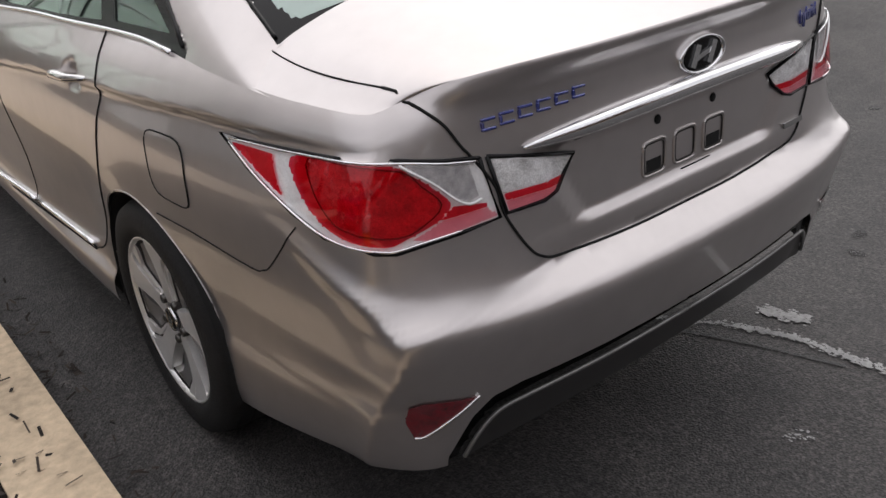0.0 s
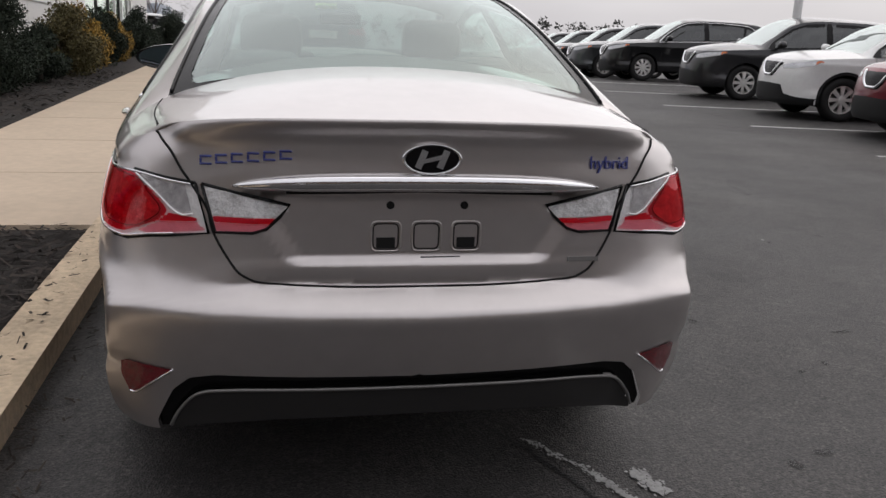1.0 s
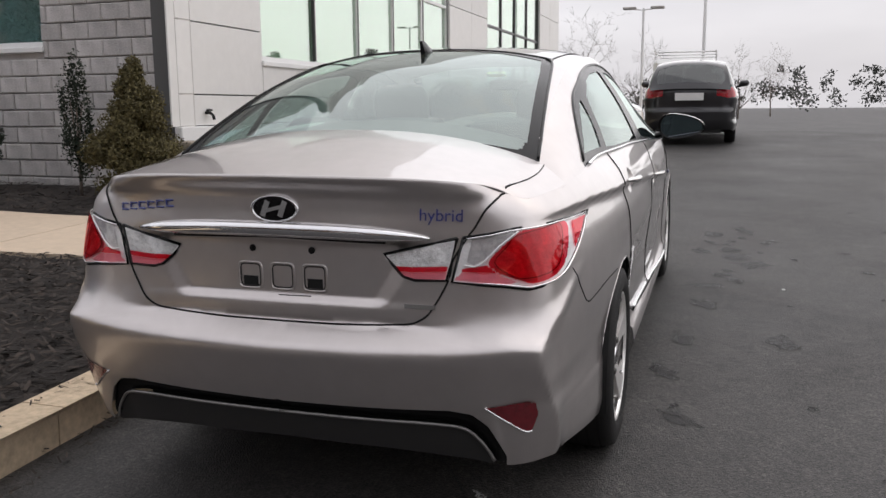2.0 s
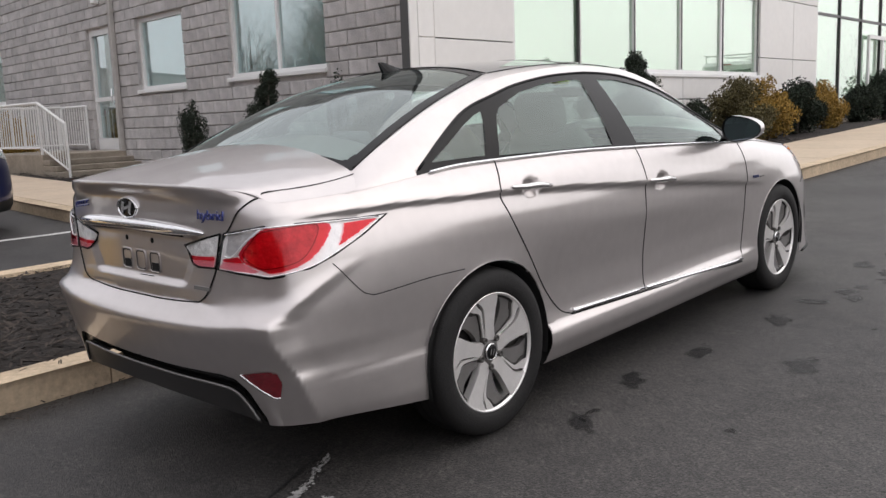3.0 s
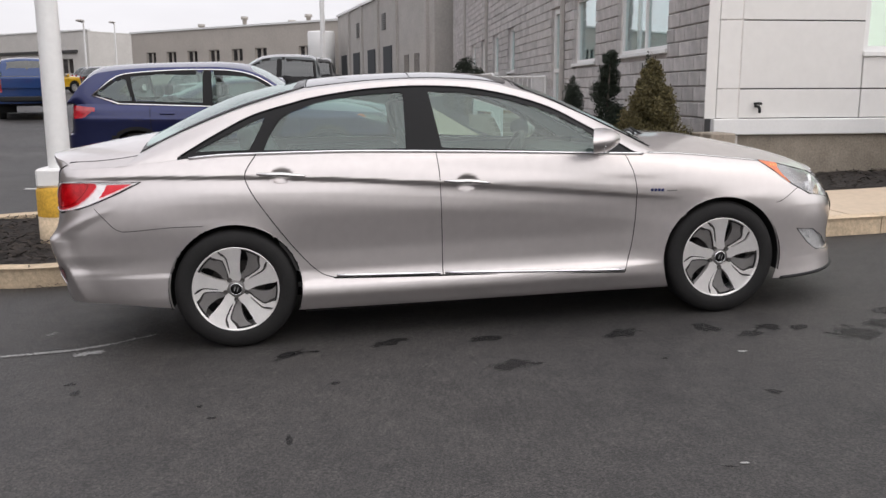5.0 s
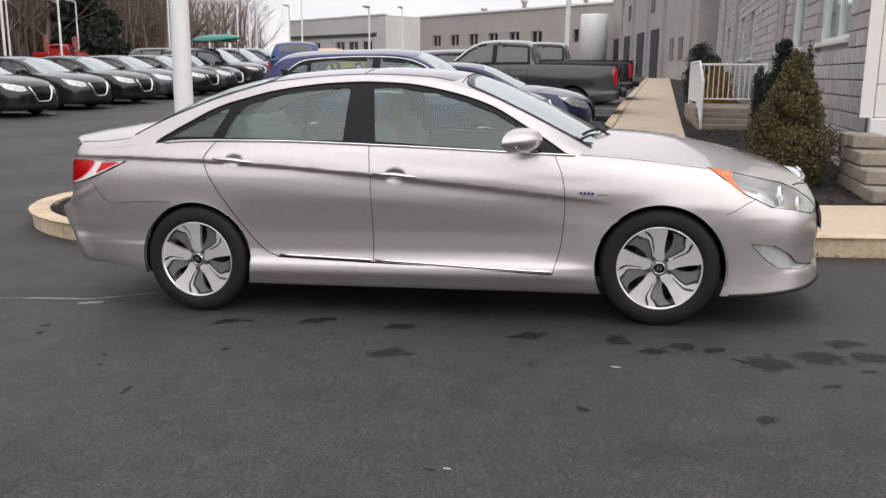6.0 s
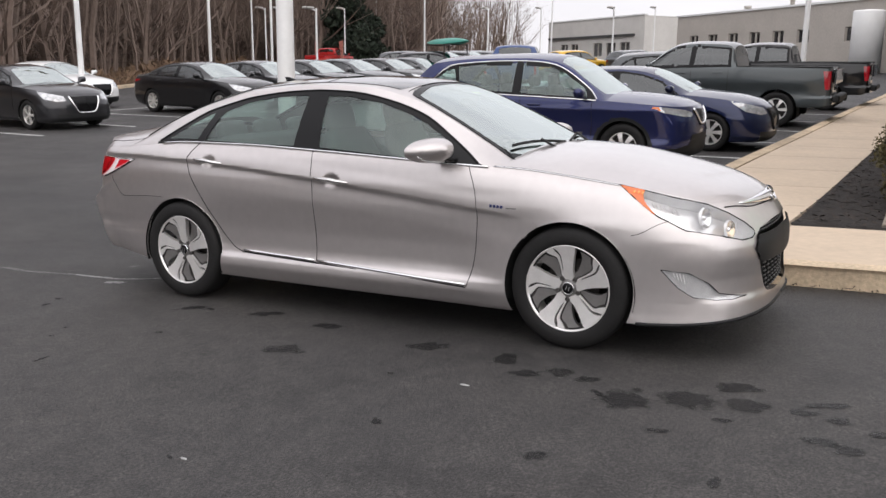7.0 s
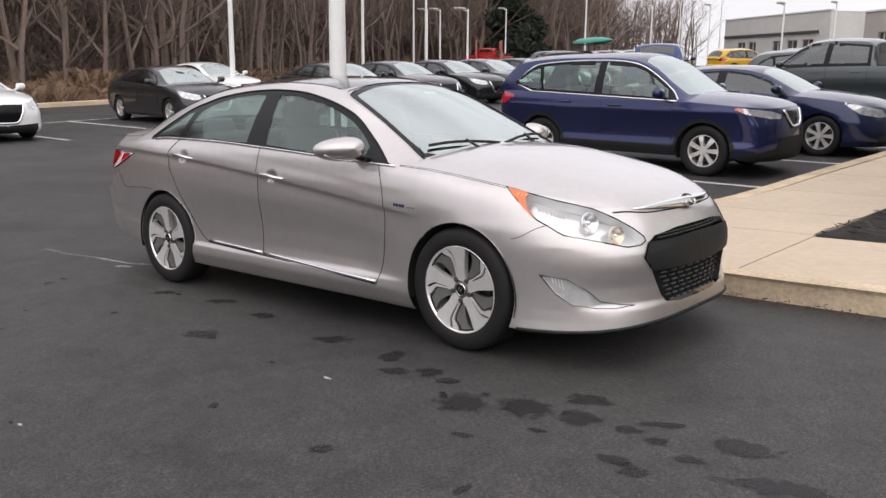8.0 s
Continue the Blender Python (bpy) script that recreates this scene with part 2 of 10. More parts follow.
def box_part(name, a, b, mat, parent=None, label="", bevel=0.0, m=None):
    bm = bmesh.new()
    add_box(bm, a, b, m, bevel)
    return part(name, bm, mat, parent, label)


def tube(points, radius, sides=8, closed=False, taper=None, flat=1.0, up=(0, 0, 1)):
    """Vertices and faces of a tube along points (radius may be a list)."""
    pts = [Vector(p) for p in points]
    n = len(pts)
    vs, fs = [], []
    for i, p in enumerate(pts):
        a = pts[(i - 1) % n] if closed or i > 0 else p
        b = pts[(i + 1) % n] if closed or i < n - 1 else p
        d = (b - a).normalized()
        u = Vector(up)
        if abs(d.dot(u)) > 0.95:
            u = Vector((1, 0, 0))
        s = d.cross(u).normalized()
        u = s.cross(d)
        r = radius[i] if isinstance(radius, (list, tuple)) else radius
        for k in range(sides):
            t = 2 * math.pi * k / sides
            vs.append(p + s * (math.cos(t) * r) + u * (math.sin(t) * r * flat))
    rings = n if closed else n - 1
    for i in range(rings):
        j = (i + 1) % n
        for k in range(sides):
            q = (k + 1) % sides
            fs.append((i * sides + k, i * sides + q, j * sides + q, j * sides + k))
    if not closed:
        fs.append(tuple(range(sides))[::-1])
        fs.append(tuple((n - 1) * sides + k for k in range(sides)))
    return vs, fs


def merge(pieces):
    vs, fs = [], []
    for v, f in pieces:
        o = len(vs)
        vs += list(v)
        fs += [tuple(i + o for i in q) for q in f]
    return vs, fs


def tube_part(name, points, radius, mat, parent=None, label="", **kw):
    if len(points) == 2:
        a, b = Vector(points[0]), Vector(points[1])
        r0, r1 = radius if isinstance(radius, (list, tuple)) else (radius, radius)
        e = min(0.2, max(r0, r1) * 0.3 / max((b - a).length, 1e-6))
        points = [a, a + (b - a) * e, b - (b - a) * e, b]
        radius = [r0, r0 + (r1 - r0) * e, r1 - (r1 - r0) * e, r1]
    v, f = tube(points, radius, **kw)
    return part(name, from_arrays(name, v, f, mat), None, parent, label)


def lathe(profile, sides=48, axis="x", arc=None):
    """Turns the profile of (radius, along) round the axis."""
    vs, fs = [], []
    n = len(profile)
    for k in range(sides):
        t = 2 * math.pi * k / sides
        c, s = math.cos(t), math.sin(t)
        for r, a in profile:
            vs.append((a, r * c, r * s) if axis == "x" else (r * c, r * s, a))
    for k in range(sides):
        q = (k + 1) % sides
        for i in range(n - 1):
            fs.append((k * n + i, q * n + i, q * n + i + 1, k * n + i + 1))
    return vs, fs


def pchip(xs, ys, q):
    """Monotone cubic through the points (xs, ys), at q."""
    xs, ys, q = np.asarray(xs, float), np.asarray(ys, float), np.asarray(q, float)
    h, dy = np.diff(xs), np.diff(ys)
    m = dy / h
    d = np.zeros(len(xs))
    d[0], d[-1] = m[0], m[-1]
    for i in range(1, len(xs) - 1):
        if m[i - 1] * m[i] > 0:
            w1, w2 = 2 * h[i] + h[i - 1], h[i] + 2 * h[i - 1]
            d[i] = (w1 + w2) / (w1 / m[i - 1] + w2 / m[i])
    q = np.clip(q, xs[0], xs[-1])
    i = np.clip(np.searchsorted(xs, q) - 1, 0, len(xs) - 2)
    t = (q - xs[i]) / h[i]
    return (ys[i] * (1 + 2 * t) * (1 - t) ** 2 + d[i] * h[i] * t * (1 - t) ** 2 + ys[i + 1] * t * t * (3 - 2 * t) + d[i + 1] * h[i] * t * t * (t - 1))


def inside(poly, p, q):
    """Which of the points (p, q) lie in the polygon."""
    r = np.zeros(np.shape(p), bool)
    n = len(poly)
    for i in range(n):
        (x1, y1), (x2, y2) = poly[i], poly[(i + 1) % n]
        if y1 == y2:
            continue
        c = (y1 > q) != (y2 > q)
        r ^= c & (p < (x2 - x1) * (q - y1) / (y2 - y1) + x1)
    return r


def snap(poly, p, q, reach_p, reach_q):
    """Moves grid points that lie near the polygon's outline onto it."""
    best = np.full(p.shape, 1e9)
    bp, bq = p.copy(), q.copy()
    n = len(poly)
    for i in range(n):
        (x1, y1), (x2, y2) = poly[i], poly[(i + 1) % n]
        ax, ay = (x2 - x1) / reach_p, (y2 - y1) / reach_q
        ll = ax * ax + ay * ay
        if ll == 0:
            continue
        t = np.clip((((p - x1) / reach_p) * ax + ((q - y1) / reach_q) * ay) / ll, 0, 1)
        cx, cy = x1 + t * (x2 - x1), y1 + t * (y2 - y1)
        dd = ((p - cx) / reach_p) ** 2 + ((q - cy) / reach_q) ** 2
        m = dd < best
        best[m], bp[m], bq[m] = dd[m], cx[m], cy[m]
    m = best < 0.36
    p[m], q[m] = bp[m], bq[m]


def curve2(points, n=8, closed=False):
    """A smooth line (Catmull-Rom) through 2D or 3D points."""
    pts = [np.array(p, float) for p in points]
    m = len(pts)
    out = []
    for i in range(m if closed else m - 1):
        p1, p2 = pts[i], pts[(i + 1) % m]
        p0 = pts[(i - 1) % m] if closed or i > 0 else 2 * p1 - p2
        p3 = pts[(i + 2) % m] if closed or i < m - 2 else 2 * p2 - p1
        for k in range(n):
            t = k / n
            out.append(0.5 * ((2 * p1) + (p2 - p0) * t + (2 * p0 - 5 * p1 + 4 * p2 - p3) * t * t + (3 * p1 - p0 - 3 * p2 + p3) * t ** 3))
    if not closed:
        out.append(pts[-1])
    return [tuple(p) for p in out]


def circle2(cx, cy, r, n=48, squash=1.0):
    return [(cx + r * math.cos(2 * math.pi * k / n), cy + r * squash * math.sin(2 * math.pi * k / n)) for k in range(n)]


# ---- car bodies ----
class Shell:
    """The skin of a car: a belt that runs from the middle of the tail round the side to the middle of the nose,
    a deck and a bonnet that close it above, and a cabin that is lofted along the car."""

    def __init__(self, plan, sections, top, bottom, roof, rail, crease=None, deck=(-1.70, 1.17), hood=(0.95, 1.06), hood_nose=None):
        p = np.array(plan, float)
        self.key = np.concatenate([[0], np.cumsum(np.hypot(*np.diff(p, axis=0).T))])
        self.length = self.key[-1]
        self.plan = p
        # the line is mirrored past its two ends, so that tail and nose are smooth across the middle
        ext = [(-plan[1][0], plan[1][1], -self.key[1])] + [(*a, k) for a, k in zip(plan, self.key)] + [(-plan[-2][0], plan[-2][1], 2 * self.length - self.key[-2])]
        fine = np.array(curve2(ext, 24))[24:-24]
        self.fs = np.linspace(0, self.length, 900)
        self.fx, self.fy = np.interp(self.fs, fine[:, 2], fine[:, 0]), np.interp(self.fs, fine[:, 2], fine[:, 1])
        self.fx[0] = self.fx[-1] = 0
        zz = np.linspace(0.10, 2.2, 421)
        keys = sorted(sections)
        rows = np.array([pchip(*zip(*sections[k]), zz) for k in keys])
        ks = self.key[keys]
        self.zz = zz
        self.dd = np.array([pchip(ks, rows[:, j], self.fs) for j in range(len(zz))]).T
        self.top_s = pchip(self.key, top, self.fs)
        self.bot_s = pchip(self.key, bottom, self.fs)
        self.crease = crease
        self.roof, self.rail = np.array(roof, float), np.array(rail, float)
        self.deck_at, self.hood_at, self.hood_nose = deck, hood, hood_nose

    def s_of_y(self, y):
        """Distance along the belt of a place on the car's side."""
        a = np.searchsorted(self.fs, self.key[3])
        b = np.searchsorted(self.fs, self.key[-4])
        return float(np.interp(y, self.fy[a:b], self.fs[a:b]))

    def s_of_x(self, x, front=False):
        """Distance along the belt of a place on the tail or nose, by its x."""
        n = len(self.fs) // 2
        if front:
            return float(np.interp(x, self.fx[::-1][:n // 2], self.fs[::-1][:n // 2]))
        return float(np.interp(x, self.fx[:n // 2], self.fs[:n // 2]))

    def s_at(self, x, z):
        """Distance along the belt at which the tail's skin, at height z, lies x from the middle."""
        s = np.linspace(0.0, float(self.key[4]), 200)
        return float(np.interp(x, self.belt(s, np.full(200, z))[:, 0], s))

    def top(self, s):
        return np.interp(s, self.fs, self.top_s)

    def bottom(self, s):
        return np.interp(s, self.fs, self.bot_s)

    def belt(self, s, z):
        s, z = np.asarray(s, float), np.asarray(z, float)
        x, y = np.interp(s, self.fs, self.fx), np.interp(s, self.fs, self.fy)
        e = 0.02
        tx = np.interp(s + e, self.fs, self.fx) - np.interp(s - e, self.fs, self.fx)
        ty = np.interp(s + e, self.fs, self.fy) - np.interp(s - e, self.fs, self.fy)
        l = np.hypot(tx, ty)
        nx, ny = -ty / l, tx / l
        nx = np.where((s < 1e-6) | (s > self.length - 1e-6), 0, nx)
        fi = np.clip(s / self.length * (len(self.fs) - 1), 0, len(self.fs) - 1.001)
        zi = np.clip((z - self.zz[0]) / (self.zz[1] - self.zz[0]), 0, len(self.zz) - 1.001)
        a, b = fi.astype(int), zi.astype(int)
        u, v = fi - a, zi - b
        D = self.dd
        d = (D[a, b] * (1 - u) + D[a + 1, b] * u) * (1 - v) + (D[a, b + 1] * (1 - u) + D[a + 1, b + 1] * u) * v
        if self.crease is not None:
            d = d + self.crease(y, z, s)
        return np.stack([x + nx * d, y + ny * d, z], -1)

    def belt_normals(self, s, z):
        e = 0.006
        du = self.belt(np.minimum(s + e, self.length), z) - self.belt(np.maximum(s - e, 0), z)
        dv = self.belt(s, z + e) - self.belt(s, z - e)
        n = np.cross(du, dv)
        return n / np.linalg.norm(n, axis=-1, keepdims=True)

    def cabin(self, f, y):
        """f: 0 at the waist, 0.4 at the roof's edge, 1 at the roof's middle."""
        f, y = np.asarray(f, float), np.asarray(y, float)
        sy = np.interp(y, self.fy[120:-120], self.fs[120:-120])
        b = self.belt(sy, self.top(sy) - 0.004)
        zc = pchip(self.roof[:, 0], self.roof[:, 1], y)
        xr = pchip(self.rail[:, 0], self.rail[:, 1], y)
        zr = pchip(self.rail[:, 0], self.rail[:, 2], y)
        k = np.clip(f / 0.4, 0, 1)
        xs = b[..., 0] + (xr - b[..., 0]) * k + 0.018 * np.sin(math.pi * k)
        zs = b[..., 2] + (zr - b[..., 2]) * k
        g = np.clip((f - 0.4) / 0.6, 0, 1)
        xt = xr * (1 - g)
        zt = zr + (zc - zr) * (1 - (1 - g) ** 2.5)
        side = f <= 0.4
        return np.stack([np.where(side, xs, xt), y, np.where(side, zs, zt)], -1)

    def edge_patch(self, n_u, n_v, front):
        """The deck (or bonnet) between the belt's upper edge and the middle line."""
        if front:
            yc, zc = self.hood_at
            s_in, s_end = self.s_of_y(yc), self.length
            corner = self.key[-4]
        else:
            yc, zc = self.deck_at
            s_in, s_end = self.s_of_y(yc), 0.0
            corner = self.key[3]
        u = np.linspace(0, 1, n_u)
        v = np.linspace(0, 1, n_v)
        ss = s_in + (corner - s_in) * u
        side = self.belt(ss, self.top(ss))
        se = s_end + (corner - s_end) * v
        end = self.belt(se, self.top(se))
        nose = end[0]
        if self.hood_nose is not None and front:
            mid_y, mid_z = zip(*self.hood_nose)
            yy = yc + (nose[1] - yc) * u
            mid = np.stack([0 * u, yy, pchip((yc, *mid_y, nose[1]), (zc, *mid_z, nose[2]), yy)], -1)
        else:
            mid = np.stack([0 * u, yc + (nose[1] - yc) * u, zc + (nose[2] - zc) * u + 0.012 * np.sin(math.pi * u)], -1)
        start = np.stack([side[0, 0] * v, yc + 0 * v, zc + (side[0, 2] - zc) * v ** 2.3], -1)
        U, V = u[:, None, None], v[None, :, None]
        P = (1 - V) * mid[:, None] + V * side[:, None] + (1 - U) * start[None] + U * end[None] \
            - ((1 - U) * (1 - V) * mid[0] + (1 - U) * V * side[0] + U * (1 - V) * mid[-1] + U * V * side[-1])
        W = V ** 2.3
        G = (1 - W) * mid[:, None] + W * side[:, None] + (1 - U) * start[None] + U * end[None] \
            - ((1 - U) * ((1 - W) * mid[0] + W * side[0]) + U * ((1 - W) * mid[-1] + W * side[-1]))
        P[..., 2] = G[..., 2]
        return P


def grid_faces(mask):
    """Quads of a grid, where mask (one less in each direction) is set."""
    n, m = mask.shape
    i, j = np.nonzero(mask)
    w = m + 1
    return np.stack([i * w + j, (i + 1) * w + j, (i + 1) * w + j + 1, i * w + j + 1], -1)


def skin(name, P, N, faces, mat, mirror=None, parent=None, label="", both=False, lift=0.0):
    """A piece of skin with the true surface's normals. mirror: on the other side; both: the two sides in one mesh."""
    used = np.unique(faces)
    if len(used) == 0:
        return None
    remap = np.full(P.shape[0], -1)
    remap[used] = np.arange(len(used))
    V, NN, F = P[used] + N[used] * lift, N[used], remap[faces]
    ok = np.array([len(set(f)) >= 3 for f in F.tolist()])
    F = F[ok]
    flip = np.array([-1.0, 1, 1])
    if mirror:
        V, NN, F = V * flip, NN * flip, F[:, ::-1]
    elif both:
        F = np.concatenate([F, F[:, ::-1] + len(V)])
        V, NN = np.concatenate([V, V * flip]), np.concatenate([NN, NN * flip])
    me = from_arrays(name, V, F, mat)
    me.normals_split_custom_set_from_vertices([tuple(n) for n in NN])
    ob = new(name, me)
    ob.parent = parent
    if label:
        ob["label"] = label
    return ob


def num_normals(P):
    du = np.gradient(P, axis=0)
    dv = np.gradient(P, axis=1)
    n = np.cross(du, dv)
    n /= np.maximum(np.linalg.norm(n, axis=-1, keepdims=True), 1e-9)
    return n


def clothe(thing, sh, polys, table, step, mats, side_polys, side_table, top_polys, top_table, y_range, cabin_step=None):
    """Cuts the shell along the outlines into the pieces of the car and hangs them on the thing.
    table: outline's name -> (part's name, material, 'each'|'both'|'right'|'left'|'none', label, lift)."""
    cabin_step = cabin_step or step
    # belt
    ns, nz = int(sh.length / step) + 1, max(6, int(0.85 / step))
    s = np.linspace(0, sh.length, ns)
    w = np.linspace(0, 1, nz)
    S = np.repeat(s[:, None], nz, 1)
    Z = sh.bottom(s)[:, None] + (sh.top(s) - sh.bottom(s))[:, None] * w[None]
    P0, Q0 = S.copy(), Z.copy()
    for nm, poly in polys:
        a, b = P0.copy(), Q0.copy()
        snap(poly, a, b, step, step)
        m = ((a != P0) | (b != Q0)) & (S == P0) & (Z == Q0)
        m[0], m[-1], m[:, -1] = False, False, False
        S[m], Z[m] = a[m], b[m]
    cs = (S[:-1, :-1] + S[1:, :-1] + S[1:, 1:] + S[:-1, 1:]) / 4
    cz = (Z[:-1, :-1] + Z[1:, :-1] + Z[1:, 1:] + Z[:-1, 1:]) / 4
    lab = np.full(cs.shape, -1)
    for k in range(len(polys) - 1, -1, -1):
        lab[inside(polys[k][1], cs, cz)] = k
    P, N = sh.belt(S, Z).reshape(-1, 3), sh.belt_normals(S, Z).reshape(-1, 3)
    emit(thing, P, N, lab, [n for n, _ in polys], table, mats)
    # cabin sides
    y = np.linspace(y_range[0], y_range[1], int((y_range[1] - y_range[0]) / cabin_step) + 1)
    k = np.linspace(0, 1, max(6, int(0.42 / cabin_step)))
    Y = np.repeat(y[:, None], len(k), 1)
    base = sh.cabin(np.zeros_like(y), y)[:, 2]
    rail = pchip(sh.rail[:, 0], sh.rail[:, 2], y)
    Zs = base[:, None] + (rail - base)[:, None] * k[None]
    Y0, Z0 = Y.copy(), Zs.copy()
    for nm, poly in side_polys:
        a, b = Y0.copy(), Z0.copy()
        snap(poly, a, b, cabin_step, cabin_step)
        m = ((a != Y0) | (b != Z0)) & (Y == Y0) & (Zs == Z0)
        m[:, 0], m[:, -1] = False, False
        Y[m], Zs[m] = a[m], b[m]
    zb = sh.cabin(np.zeros_like(Y), Y)[..., 2]
    zr = pchip(sh.rail[:, 0], sh.rail[:, 2], Y)
    K = np.clip((Zs - zb) / np.maximum(zr - zb, 1e-4), 0, 1)
    G = sh.cabin(0.4 * K, Y)
    NN = num_normals(G)
    cy = (Y[:-1, :-1] + Y[1:, :-1] + Y[1:, 1:] + Y[:-1, 1:]) / 4
    cz = (Zs[:-1, :-1] + Zs[1:, :-1] + Zs[1:, 1:] + Zs[:-1, 1:]) / 4
    lab = np.full(cy.shape, -1)
    for i in range(len(side_polys) - 1, -1, -1):
        lab[inside(side_polys[i][1], cy, cz)] = i
    emit(thing, G.reshape(-1, 3), NN.reshape(-1, 3), lab, [n for n, _ in side_polys], side_table, mats)
    # cabin top
    g = np.linspace(0, 1, max(8, int(0.6 / cabin_step)))
    Y = np.repeat(y[:, None], len(g), 1)
    xr = pchip(sh.rail[:, 0], sh.rail[:, 1], y)
    X = xr[:, None] * (1 - g[None])
    Y0, X0 = Y.copy(), X.copy()
    for nm, poly in top_polys:
        a, b = Y0.copy(), X0.copy()
        snap(poly, a, b, cabin_step, cabin_step)
        m = ((a != Y0) | (b != X0)) & (Y == Y0) & (X == X0)
        m[:, 0], m[:, -1] = False, False
        Y[m], X[m] = a[m], b[m]
    xr = pchip(sh.rail[:, 0], sh.rail[:, 1], Y)
    G = sh.cabin(0.4001 + 0.5999 * np.clip(1 - X / xr, 0, 1), Y)
    NN = num_normals(G)
    cy = (Y[:-1, :-1] + Y[1:, :-1] + Y[1:, 1:] + Y[:-1, 1:]) / 4
    cx = (X[:-1, :-1] + X[1:, :-1] + X[1:, 1:] + X[:-1, 1:]) / 4
    lab = np.full(cy.shape, -1)
    for i in range(len(top_polys) - 1, -1, -1):
        lab[inside(top_polys[i][1], cy, cx)] = i
    emit(thing, G.reshape(-1, 3), NN.reshape(-1, 3), lab, [n for n, _ in top_polys], top_table, mats)


def emit(thing, P, N, lab, names, table, mats):
    groups = {}
    for k in np.unique(lab):
        nm = names[k] if k >= 0 else "rest"
        groups.setdefault(nm, []).append(k)
    for nm, ks in groups.items():
        name, mat, how, label, lift = table[nm]
        if how == "none":
            continue
        mat = mats.get(mat, mat) if isinstance(mat, str) else mat
        masks = islands(np.isin(lab, ks)) if nm == "rest" and how == "each" else [np.isin(lab, ks)]
        for i, mask in enumerate(masks):
            piece = name if i == 0 else "body_joint_panel"
            faces = grid_faces(mask)
            if how == "both":
                skin(piece, P, N, faces, mat, parent=thing, label=label, both=True, lift=lift)
            else:
                if how in ("each", "right"):
                    skin(piece, P, N, faces, mat, parent=thing, label=label, lift=lift)
                if how in ("each", "left"):
                    skin(piece, P, N, faces, mat, parent=thing, label=label, lift=lift, mirror=True)


def islands(mask):
    """The connected pieces of a mask, the largest first."""
    left, out = mask.copy(), []
    while left.any():
        i, j = np.argwhere(left)[0]
        seed = np.zeros_like(left)
        seed[i, j] = True
        while True:
            g = seed.copy()
            g[1:] |= seed[:-1]
            g[:-1] |= seed[1:]
            g[:, 1:] |= seed[:, :-1]
            g[:, :-1] |= seed[:, 1:]
            g &= left
            if (g == seed).all():
                break
            seed = g
        out.append(seed)
        left &= ~seed
    return sorted(out, key=lambda m: -m.sum())


def deck_part(thing, sh, name, mat, front, n=(40, 36), label=""):
    P = sh.edge_patch(n[0], n[1], front)
    N = num_normals(P)
    if N[n[0] // 2, 2, 2] < 0:
        N = -N
    P, N = P.reshape(-1, 3), N.reshape(-1, 3)
    f = grid_faces(np.ones((n[0] - 1, n[1] - 1), bool))
    a, b, c = P[f[5, 0]], P[f[5, 1]], P[f[5, 2]]
    if np.cross(b - a, c - b)[2] < 0:
        f = f[:, ::-1]
    return skin(name, P, N, f, mat, parent=thing, label=label, both=True)


def belt_line(sh, pts, lift=0.002, n=6, smooth=True):
    """Points on the belt along a line of (s, z)."""
    q = curve2(pts, n) if smooth else pts
    q = np.array(q)
    p, nn = sh.belt(q[:, 0], q[:, 1]), sh.belt_normals(q[:, 0], q[:, 1])
    return [tuple(v) for v in p + nn * lift]


def mirrored(pts):
    return [(-p[0], p[1], p[2]) for p in pts]


def wheel_well(thing, y, r, x_in, x_out, name="wheel_arch_liner"):
    for sgn in (1, -1):
        vs, fs = [], []
        n = 24
        for i in range(n + 1):
            a = math.pi * (i / n) * 1.16 - math.pi * 0.08
            for x in (x_in, x_out):
                vs.append((sgn * x, y + r * math.cos(a), 0.33 + r * math.sin(a)))
        for i in range(n):
            fs.append((2 * i, 2 * i + 1, 2 * i + 3, 2 * i + 2))
        c = len(vs)
        vs.append((sgn * x_in, y, 0.33))
        for i in range(n):
            fs.append((2 * i, 2 * i + 2, c))
        part(name, from_arrays(name, vs, fs, UNDER), None, thing)


